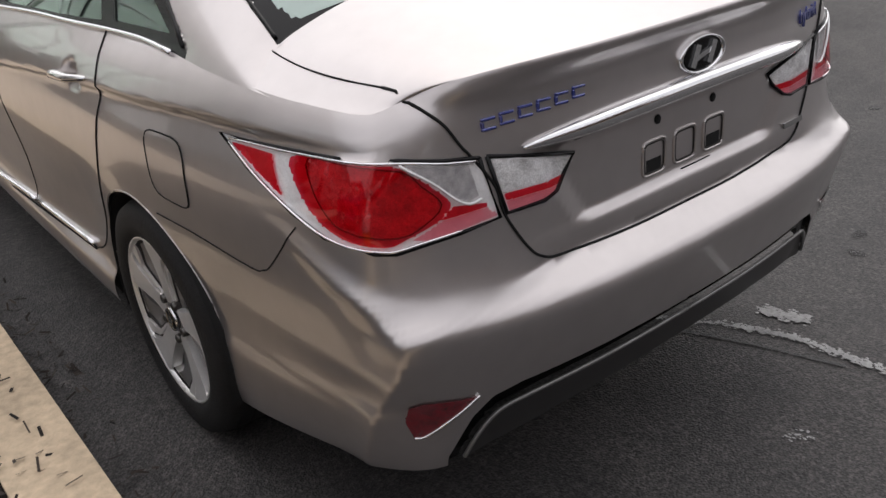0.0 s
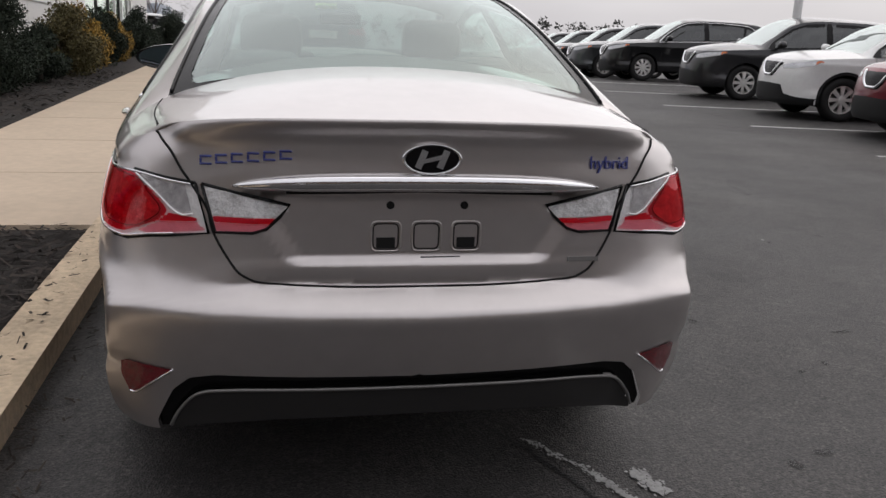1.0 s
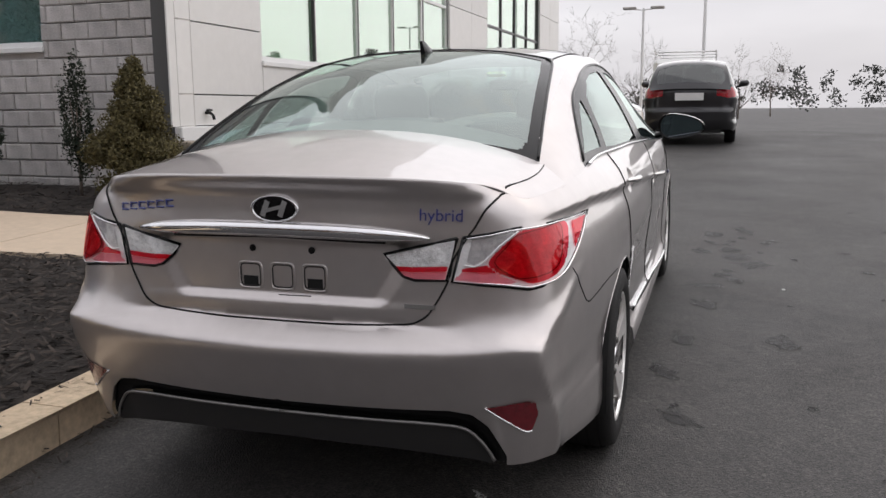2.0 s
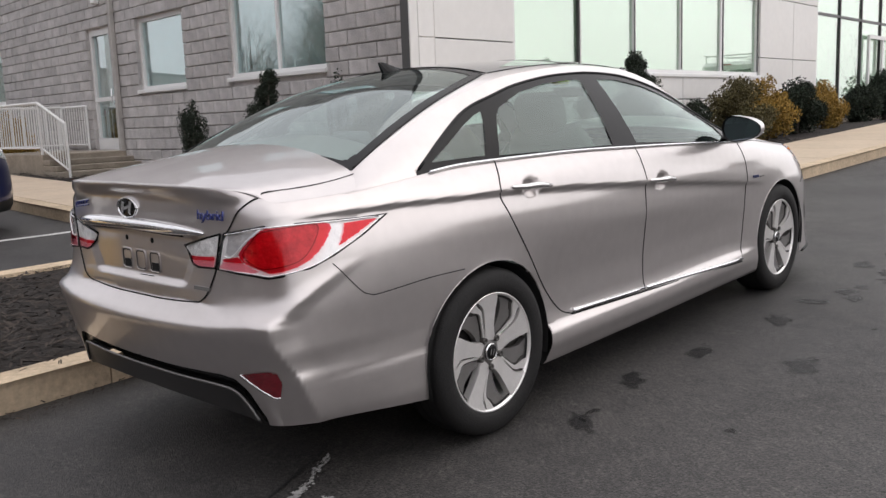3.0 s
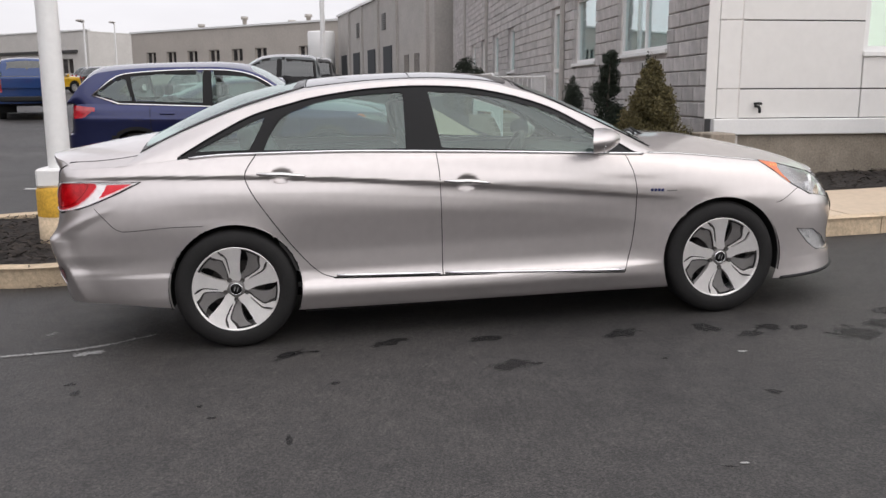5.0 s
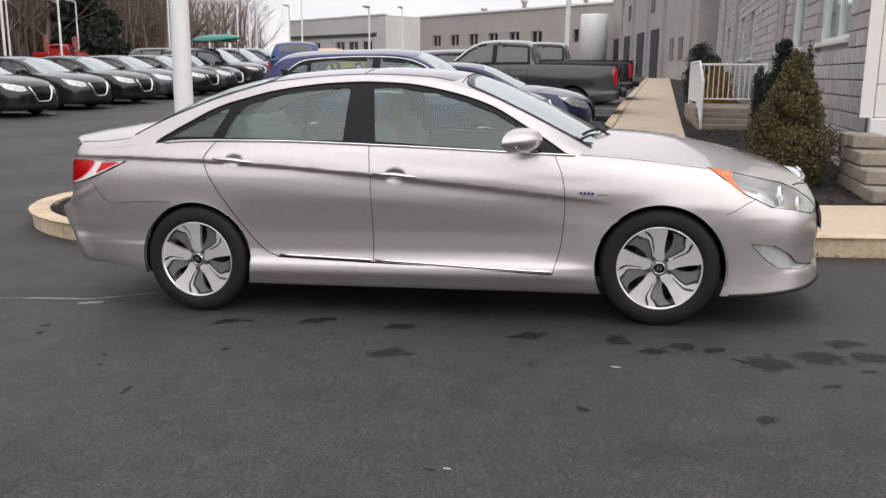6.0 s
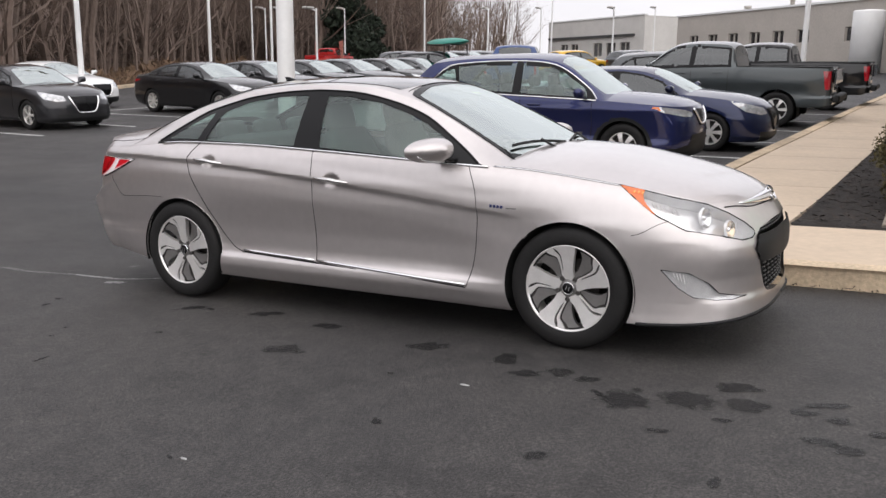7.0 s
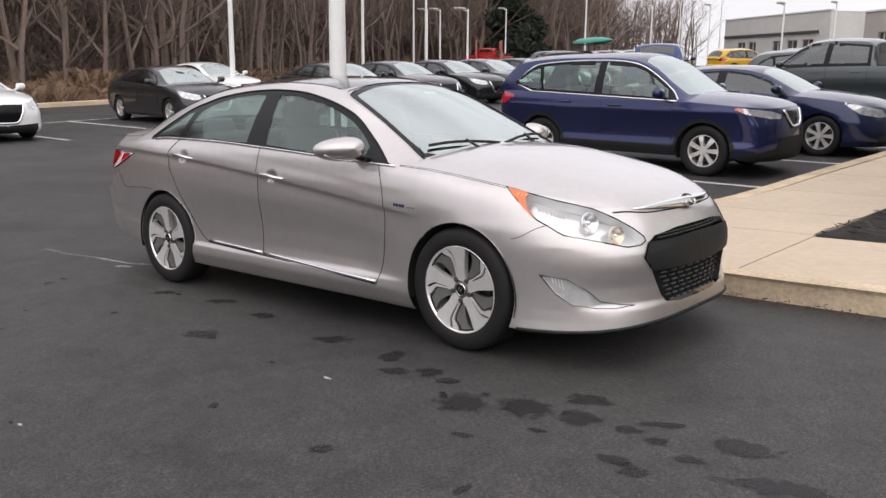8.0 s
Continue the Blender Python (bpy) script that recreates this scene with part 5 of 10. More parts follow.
def side_details(car, sh):
    y = sh.s_of_y
    # shut lines
    gap(car, belt_line(sh, [(y(-0.262), 1.04), (y(-0.250), 0.88), (y(-0.248), 0.60), (y(-0.252), 0.338)], 0.0005))
    gap(car, belt_line(sh, [(y(0.82), 0.96), (y(0.862), 0.85), (y(0.877), 0.72), (y(0.866), 0.55), (y(0.845), 0.42), (y(0.805), 0.292)], 0.0005))
    gap(car, belt_line(sh, [(y(-1.24), 1.06), (y(-1.30), 0.965), (y(-1.285), 0.885), (y(-1.20), 0.74), (y(-1.05), 0.52), (y(-0.94), 0.40), (y(-0.86), 0.364)], 0.0005), r=0.0028)
    gap(car, belt_line(sh, [(y(-0.86), 0.364), (y(-0.25), 0.337), (y(0.805), 0.290)], 0.0005, smooth=False))
    gap(car, belt_line(sh, [(y(-2.11), 0.812), (y(-2.02), 0.710), (y(-1.985), 0.688), (y(-1.94), 0.681), (y(-1.72), 0.693), (y(-1.545), 0.692)], 0.0005, 4), r=0.0018)
    gap(car, belt_line(sh, [(y(1.735), 0.64), (y(1.78), 0.652), (y(1.86), 0.695), (y(1.92), 0.716)], 0.0005), r=0.0018)
    # wheel-arch lips
    for yc, r in ((1.3975, 0.357), (-1.392, 0.357)):
        pts = belt_line(sh, [(y(yc + (r + 0.004) * math.cos(a)), 0.335 + (r + 0.004) * math.sin(a)) for a in [math.pi * (k / 40) * 1.02 - 0.03 for k in range(41)]], 0.0002, smooth=False)
        gap(car, pts, r=0.0014, mat=PAINT, name="arch_lip")
    # bright strips along the door bottoms and the waist
    gap(car, belt_line(sh, [(y(-0.845), 0.374), (y(-0.265), 0.352)], 0.004, 8), r=0.0105, mat=CHROME, name="sill_strip", label="bright chrome door strip", flat=0.9)
    gap(car, belt_line(sh, [(y(-0.24), 0.351), (y(0.80), 0.305)], 0.004, 12), r=0.0105, mat=CHROME, name="sill_strip", label="bright chrome door strip", flat=0.9)
    gap(car, belt_line(sh, [(y(-0.86), 0.361), (y(-0.25), 0.338), (y(0.80), 0.290)], 0.003, smooth=False), r=0.0038, name="strip_shadow_gap")
    waist = [tuple(sh.cabin(0.004, yy) + np.array([0.006, 0, 0.0])) for yy in np.linspace(-1.60, 0.93, 60)]
    gap(car, waist, r=0.0075, mat=CHROME, name="waist_strip", label="bright chrome waist strip", flat=0.8)
    wing = [tuple(sh.belt(s, sh.top(s)) + np.array([0.002, 0, 0.001])) for s in np.linspace(y(0.96), y(1.65), 24)]
    gap(car, wing, r=0.004, mat=CHROME, name="wing_strip", flat=0.8)
    gap(car, [(p[0] - 0.008, p[1], p[2] + 0.001) for p in wing], r=0.003)
    # handles
    for hy, hz in HANDLES:
        q = [(y(hy - 0.128), hz + 0.010, 0.004), (y(hy - 0.10), hz + 0.008, 0.016), (y(hy - 0.05), hz + 0.003, 0.030), (y(hy), hz, 0.034), (y(hy + 0.05), hz - 0.004, 0.030), (y(hy + 0.10), hz - 0.009, 0.014), (y(hy + 0.128), hz - 0.012, 0.002)]
        q = curve2(q, 4)
        pts = []
        for s, z, l in q:
            p, n = sh.belt(s, z), np.array([1.0, 0, 0.1])
            dent = 0.027 * max(0, 1 - ((s - y(hy)) / 0.070) ** 2) ** 1.5
            pts.append(tuple(p + n * (l + dent * 0.9 - 0.004)))
        rad = [0.006 + 0.007 * math.sin(math.pi * k / (len(pts) - 1)) for k in range(len(pts))]
        tube_part("door_handle", pts, rad, HANDLE_SILVER, car, "bright silver door handle", sides=10, flat=1.0)
        tube_part("door_handle", mirrored(pts), rad, HANDLE_SILVER, car, "bright silver door handle", sides=10, flat=1.0)
    # wing badge as plain bars
    for left in (False, True):
        for k in range(4):
            m = on_side(sh, y(0.965 + 0.021 * k), 0.757 - 0.0012 * k, 0.002, left, (0, -1, 0) if left else (0, 1, 0))
            bar("wing_mark", MARK_BLUE, car, m @ Matrix.Shear("XY", 4, (0.25, 0.0)), -0.0075, 0.0075, -0.008, 0.008, 0.003, bevel=0.001)
        m = on_side(sh, y(1.085), 0.748, 0.002, left, (0, -1, 0) if left else (0, 1, 0))
        bar("wing_mark", GREY_BRIGHT, car, m, -0.030, 0.030, -0.004, 0.003, 0.003)
    # fuel flap on the left side
    q = [(y(-1.64) + 0.086 * math.copysign(abs(math.cos(a)) ** 0.42, math.cos(a)) + 0.012 * math.sin(a), 0.822 + 0.075 * math.copysign(abs(math.sin(a)) ** 0.42, math.sin(a))) for a in [2 * math.pi * k / 40 for k in range(40)]]
    patch(car, sh, "fuel_flap", q, PAINT, 0.0015, 0.006, "left")
    tube_part("panel_gap", mirrored(belt_line(sh, q, 0.0012, smooth=False)), 0.002, SEAM, car, sides=6, closed=True)


HANDLE_SILVER = material("handle_chrome", (0.74, 0.73, 0.72), rough=0.16, metal=1.0, noise_scale=8, noise_amount=0.06)
MIRROR_GLASS = material("mirror_glass", (0.12, 0.14, 0.155), rough=0.03, metal=1.0)


def wing_mirrors(car):
    for sg in (1, -1):
        n, m = 28, 16
        vs, fs = [], []
        for i in range(m + 1):
            t = i / m
            # from the glass (rear, wide) to the nose (front, small)
            yy = -0.075 + 0.185 * t
            w = (1 - t ** 2.4) ** 0.55
            for k in range(n):
                a = 2 * math.pi * k / n
                cx = math.copysign(abs(math.cos(a)) ** 0.8, math.cos(a)) * 0.128 * w
                cz = math.copysign(abs(math.sin(a)) ** 0.85, math.sin(a)) * 0.066 * w * (1.0 - 0.28 * (cx / 0.128))
                lean = -0.035 * t - 0.045 * (cx / 0.128)
                vs.append((sg * (0.948 + cx), 0.675 + yy + lean, 1.052 + cz + 0.010 * t))
        for i in range(m):
            for k in range(n):
                q = (k + 1) % n
                fs.append((i * n + k, i * n + q, (i + 1) * n + q, (i + 1) * n + k))
        house = part("door_mirror", from_arrays("door_mirror", vs, [f if sg > 0 else f[::-1] for f in fs], PAINT), None, car, "silver door mirror with dark foot")
        rim = vs[:n]
        c = Vector((sg * 0.948, 0.606, 1.052))
        gl = [c + (Vector(p) - c) * 0.90 + Vector((0, 0.006, 0)) for p in rim]
        back = [Vector(p) for p in rim]
        f = [tuple(range(n))] if sg > 0 else [tuple(range(n))[::-1]]
        part("mirror_glass", from_arrays("mirror_glass", gl, f, MIRROR_GLASS, False), None, house)
        ring = [(k, (k + 1) % n, n + (k + 1) % n, n + k) for k in range(n)]
        part("mirror_bezel", from_arrays("mirror_bezel", back + gl, ring, BLACK_TRIM), None, house)
        foot = curve2([(sg * 0.78, 0.70, 0.985), (sg * 0.84, 0.70, 1.0), (sg * 0.90, 0.70, 1.015)], 4)
        tube_part("mirror_foot", foot, [0.05, 0.046, 0.042, 0.038, 0.034, 0.030, 0.028, 0.026, 0.024], BLACK_TRIM, house, sides=12, flat=0.55)
        strip = [Vector(vs[7 * n + k]) * 1.0 for k in range(n // 2 + 2, n - 1)]
        tube_part("mirror_strip", [v + Vector((0, 0, -0.002)) for v in strip], 0.004, CHROME, house, sides=6)


def front_details(car, sh):
    y, f, L = sh.s_of_y, (lambda x: sh.s_of_x(x, True)), sh.length
    head, amber, fog = HEADLAMP(sh), AMBER_LENS(sh), FOG(sh)
    # head lamps: silver housing set back, two bowls, clear lens
    for left in (False, True):
        how = "left" if left else "right"
        sg = -1 if left else 1
        lamp = patch(car, sh, "head_lamp", head, LAMP_HOUSING, -0.072, 0.008, how, "clear head lamp with silver housing")[0]
        inner, outer = belt_line(sh, head, -0.074, smooth=False), belt_line(sh, head, 0.0, smooth=False)
        if left:
            inner, outer = mirrored(inner), mirrored(outer)
        n = len(head)
        part("lamp_wall", from_arrays("lamp_wall", inner + outer, [(k, (k + 1) % n, n + (k + 1) % n, n + k) for k in range(n)], LAMP_HOUSING), None, lamp)
        for s, z, r, mat in ((f(0.715), 0.738, 0.050, BOWL), (f(0.600), 0.672, 0.045, WARM_BOWL)):
            m = on_side(sh, s, z, -0.034, left)
            fwd = Vector((sg * 0.30, 0.94, 0.12)).normalized()
            p = m.translation.copy()
            mm = fwd.to_track_quat("Z", "Y").to_matrix().to_4x4()
            mm.translation = p
            v, fc = lathe([(0.004, -0.028), (r * 0.45, -0.020), (r * 0.8, -0.004), (r, 0.010), (r * 1.04, 0.009), (r * 1.05, -0.006)], 28, axis="z")
            part("lamp_bowl", from_arrays("lamp_bowl", [mm @ Vector(q) for q in v], fc, mat), None, lamp)
            v, fc = lathe([(r * 1.00, 0.008), (r * 1.02, 0.011), (r * 1.06, 0.010), (r * 1.07, -0.004)], 28, axis="z")
            part("bowl_ring", from_arrays("bowl_ring", [mm @ Vector(q) for q in v], fc, LAMP_HOUSING), None, lamp)
            v, fc = lathe([(0.0, 0.006), (r * 0.22, 0.003), (r * 0.34, -0.008), (r * 0.34, -0.024)], 20, axis="z")
            part("bulb_shield", from_arrays("bulb_shield", [mm @ Vector(q) for q in v], fc, BOWL), None, lamp)
        for k in range(7):
            a = y(1.84) + 0.024 * k
            z1 = float(np.interp(a, [q[0] for q in head[1:6]], [q[1] for q in head[1:6]])) - 0.014
            rib = belt_line(sh, [(a, z1), (a + 0.014, z1 - 0.030)], -0.060)
            tube_part("lamp_rib", mirrored(rib) if left else rib, 0.004, LAMP_DARK, lamp, sides=6)
        patch(lamp, sh, "head_lamp_lens", head, LENS, 0.001, 0.008, how)
        patch(lamp, sh, "indicator_lens", amber, AMBER, 0.003, 0.004, how, "orange indicator lens")
        for k in range(3):
            m = on_side(sh, y(1.735 + 0.022 * k), 0.853 - 0.003 * k, 0.004, left)
            bar("indicator_stud", STUD, lamp, m, -0.007, 0.007, -0.004, 0.004, 0.002, "pale orange stud", bevel=0.001)
        line = belt_line(sh, head + head[:1], 0.001, smooth=False)
        tube_part("lamp_seal", mirrored(line) if left else line, 0.0034, BLACK_TRIM, car, sides=6)
        # fog lamp recess
        fl = patch(car, sh, "fog_lamp", fog, LAMP_HOUSING, -0.012, 0.006, how, "bright fog lamp in a pointed recess")[0]
        inner, outer = belt_line(sh, fog, -0.013, smooth=False), belt_line(sh, fog, 0.0, smooth=False)
        if left:
            inner, outer = mirrored(inner), mirrored(outer)
        n = len(fog)
        part("fog_wall", from_arrays("fog_wall", inner + outer, [(k, (k + 1) % n, n + (k + 1) % n, n + k) for k in range(n)], LAMP_HOUSING), None, fl)
        patch(fl, sh, "fog_lens", fog, LENS, -0.002, 0.006, how)
        for k in range(4):
            a = y(1.945) + 0.017 * k
            rib = belt_line(sh, [(a, 0.460 - 0.004 * k), (a + 0.012, 0.430 - 0.010 * k)], -0.010)
            tube_part("fog_rib", mirrored(rib) if left else rib, 0.0022, LAMP_SILVER, fl, sides=6)
        line = belt_line(sh, fog + fog[:1], 0.001, smooth=False)
        tube_part("lamp_seal", mirrored(line) if left else line, 0.0022, BLACK_TRIM, car, sides=6)
    # shut line of the bonnet's nose
    nose = belt_line(sh, [(f(0.60), 0.764), (f(0.52), 0.764), (f(0.44), 0.757), (f(0.36), 0.752), (f(0.2), 0.750), (L, 0.748)], 0.0015)
    gap(car, nose, r=0.0035)
    # bright bar and emblem on the bonnet's edge
    bar_pts, bar_r = [], []
    for k in range(33):
        q = -0.47 + 0.94 * k / 32
        p = sh.belt(f(abs(q)) if abs(q) > 1e-6 else L, 0.768 + 0.004 * (abs(q) / 0.47) ** 2)
        n = sh.belt_normals(np.array(f(abs(q)) if abs(q) > 1e-6 else L), np.array(0.768))
        p = p + n * 0.003
        bar_pts.append((math.copysign(float(p[0]), q), float(p[1]), float(p[2])))
        bar_r.append(0.033 * (1 - 0.86 * (abs(q) / 0.47) ** 1.4))
    tube_part("bonnet_bar", bar_pts, bar_r, CHROME, car, "bright chrome bonnet bar", sides=14)
    m = Vector((0, 0.80, 0.60)).to_track_quat("Z", "Y").to_matrix().to_4x4()
    m.translation = (0, float(sh.belt(L, 0.768)[1]) + 0.020, 0.780)
    emblem(car, m, 0.074, 0.041)
    # grille grids
    for row in range(7):
        z = 0.305 + 0.024 * row
        w = 0.300 + 0.016 * row
        for k in range(9):
            a, b = -w + 2 * w * (k + 0.12 + 0.25 * (row % 2)) / 9.4, -w + 2 * w * (k + 0.75 + 0.25 * (row % 2)) / 9.4
            pts = [grille_point(sh, a, z), grille_point(sh, (a + b) / 2, z), grille_point(sh, b, z)]
            tube_part("grille_slat", pts, 0.0042, GRILLE_GREY, car, sides=6)
    for k in range(10):
        a = -0.34 + 0.068 * k + 0.034
        tube_part("grille_post", [grille_point(sh, a * 0.86, 0.298, -0.030), grille_point(sh, a, 0.462, -0.030)], 0.005, MATT_BLACK, car, sides=6)
    for z in (0.637, 0.652):
        tube_part("grille_slat", [grille_point(sh, -0.36 + 0.06 * k, z) for k in range(13)], 0.0035, GRILLE_GREY, car, sides=6)
    for k in range(12):
        tube_part("grille_post", [grille_point(sh, -0.33 + 0.06 * k, 0.626, -0.025), grille_point(sh, -0.33 + 0.06 * k, 0.665, -0.025)], 0.004, MATT_BLACK, car, sides=6)
    # lower black lip
    gap(car, belt_line(sh, [(y(1.77), 0.187), (y(1.95), 0.191), (f(0.62), 0.205), (f(0.38), 0.220), (f(0.0), 0.222)], 0.0, 8), r=0.010, mat=MATT_BLACK, name="front_lip")


def grille_point(sh, x, z, lift=-0.022):
    s = sh.s_of_x(abs(x), True) if abs(x) > 0 else sh.length
    p = sh.belt(s, z) + sh.belt_normals(np.array(s), np.array(z)) * lift
    return (math.copysign(float(p[0]), x), float(p[1]), float(p[2]))


LAMP_HOUSING = material("lamp_housing", (0.88, 0.88, 0.89), rough=0.22, metal=0.55, noise_scale=26, noise_amount=0.3, bump=0.25, bump_scale=40)
STUD = material("orange_stud", (0.95, 0.42, 0.08), rough=0.2, coat=1.0, noise_scale=30, noise_amount=0.2)
WARM_BOWL = material("warm_lamp_bowl", (0.80, 0.66, 0.48), rough=0.16, metal=1.0, noise_scale=20, noise_amount=0.2)
GRILLE_GREY = material("grille_grey", (0.10, 0.10, 0.10), rough=0.35, metal=0.4)


def roof_details(car, sh):
    # shark-fin aerial
    vs, fs = [], []
    for k in range(5):
        base = roof_point(sh, 0.0, [-0.975, -1.0, -1.03, -1.06, -1.085][k])
        zb = base[2]
        yb = base[1]
        h = [0.004, 0.014, 0.030, 0.044, 0.047][k]
        lean = [0, -0.006, -0.014, -0.022, -0.026][k]
        w = [0.006, 0.012, 0.016, 0.015, 0.010][k]
        vs += [(-w, yb, zb - 0.002), (w, yb, zb - 0.002), (0.004, yb + lean, zb + h), (-0.004, yb + lean, zb + h)]
    for k in range(4):
        for a in range(4):
            b = (a + 1) % 4
            fs.append((4 * k + a, 4 * k + b, 4 * k + 4 + b, 4 * k + 4 + a))
    fs += [(3, 2, 1, 0), (16, 17, 18, 19)]
    part("aerial", from_arrays("aerial", vs, fs, BLACK_TRIM, False), None, car, "black shark-fin aerial")
    # glass roof joints
    for y0 in (-0.955, -0.36, 0.245):
        tube_part("panel_gap", [roof_point(sh, -0.50 + 0.05 * k, y0, 0.001) for k in range(21)], 0.0025, SEAM, car, sides=6)
    for sg in (1, -1):
        tube_part("panel_gap", [roof_point(sh, sg * 0.505, -0.95 + 0.06 * k, 0.0005) for k in range(20)], 0.003, SEAM, car, sides=6)
        tube_part("pillar_joint", [roof_point(sh, sg * 0.60, 0.92, 0.001), roof_point(sh, sg * 0.66, 1.02, 0.001)], 0.002, SEAM, car, sides=6)
    # seals that run round the side windows and the two screens
    def side_point(yy, z):
        base, top = float(sh.cabin(0.0, yy)[2]), float(pchip(sh.rail[:, 0], sh.rail[:, 2], yy))
        p = sh.cabin(0.4 * min(1, max(0, (z - base) / (top - base))), yy)
        return (float(p[0]) + 0.001, float(p[1]), float(p[2]))
    arc = curve2([(-1.64, 1.068), (-1.45, 1.172), (-1.26, 1.262), (-1.06, 1.315), (-0.90, 1.350), (-0.65, 1.380), (-0.41, 1.390), (-0.24, 1.386), (-0.05, 1.370), (0.13, 1.335), (0.30, 1.288), (0.46, 1.225), (0.62, 1.132), (0.78, 1.035), (0.90, 0.955)], 4)
    gap(car, [side_point(a, b) for a, b in arc], r=0.006, mat=BLACK_TRIM, name="window_seal")
    for line in ([(0.265, 0.46), (0.30, 0.525), (0.36, 0.548), (0.6, 0.585), (0.85, 0.63), (1.02, 0.665), (1.09, 0.655)], [(-1.86, 0.632), (-1.80, 0.625), (-1.5, 0.585), (-1.2, 0.545), (-1.02, 0.515), (-0.965, 0.48)]):
        gap(car, [roof_point(sh, b, a, 0.001) for a, b in curve2(line, 5)], r=0.005, mat=BLACK_TRIM, name="screen_seal")
    # wipers
    for a, b, piv in (((0.56, 0.955), (0.06, 1.075), (0.28, 1.135)), ((0.02, 1.085), (-0.56, 0.945), (-0.26, 1.14))):
        blade = [roof_point(sh, a[0] + (b[0] - a[0]) * k / 8, a[1] + (b[1] - a[1]) * k / 8, 0.016) for k in range(9)]
        wiper = tube_part("wiper", blade, 0.009, MATT_BLACK, car, "black windscreen wiper", sides=6)
        mid = roof_point(sh, (a[0] + b[0]) / 2, (a[1] + b[1]) / 2, 0.03)
        tube_part("wiper_arm", [roof_point(sh, piv[0], piv[1], 0.02), mid], 0.008, MATT_BLACK, wiper, sides=6)
    # sticker behind the windscreen
    vs = [roof_point(sh, x, y, -0.010) for x, y in ((-0.02, 0.40), (-0.13, 0.40), (-0.13, 0.435), (-0.02, 0.435))]
    part("windscreen_sticker", from_arrays("windscreen_sticker", vs, [(0, 1, 2, 3)], STICKER, False), None, car, "yellow-green paper sticker")
    # rear-view mirror
    c = roof_point(sh, 0.0, 0.42, -0.07)
    bm = bmesh.new()
    add_box(bm, (c[0] - 0.11, c[1] - 0.012, c[2] - 0.03), (c[0] + 0.11, c[1] + 0.014, c[2] + 0.03), None, 0.01)
    part("inner_mirror", bm, CABIN, car)


def cushion(name, mat, parent, size, m, pinch=0.25, label=""):
    """A padded, rounded block."""
    n = 10
    vs, fs = [], []
    for i in range(n + 1):
        for k in range(20):
            t, a = -1 + 2 * i / n, 2 * math.pi * k / 20
            w = (1 - abs(t) ** 4 * pinch)
            e = 0.42
            vs.append(m @ Vector((size[0] / 2 * w * math.copysign(abs(math.cos(a)) ** e, math.cos(a)), size[1] / 2 * w * math.copysign(abs(math.sin(a)) ** e, math.sin(a)), size[2] / 2 * t)))
    for i in range(n):
        for k in range(20):
            q = (k + 1) % 20
            fs.append((i * 20 + k, i * 20 + q, (i + 1) * 20 + q, (i + 1) * 20 + k))
    fs += [tuple(range(20))[::-1], tuple(n * 20 + k for k in range(20))]
    return part(name, from_arrays(name, vs, fs, mat), None, parent, label)


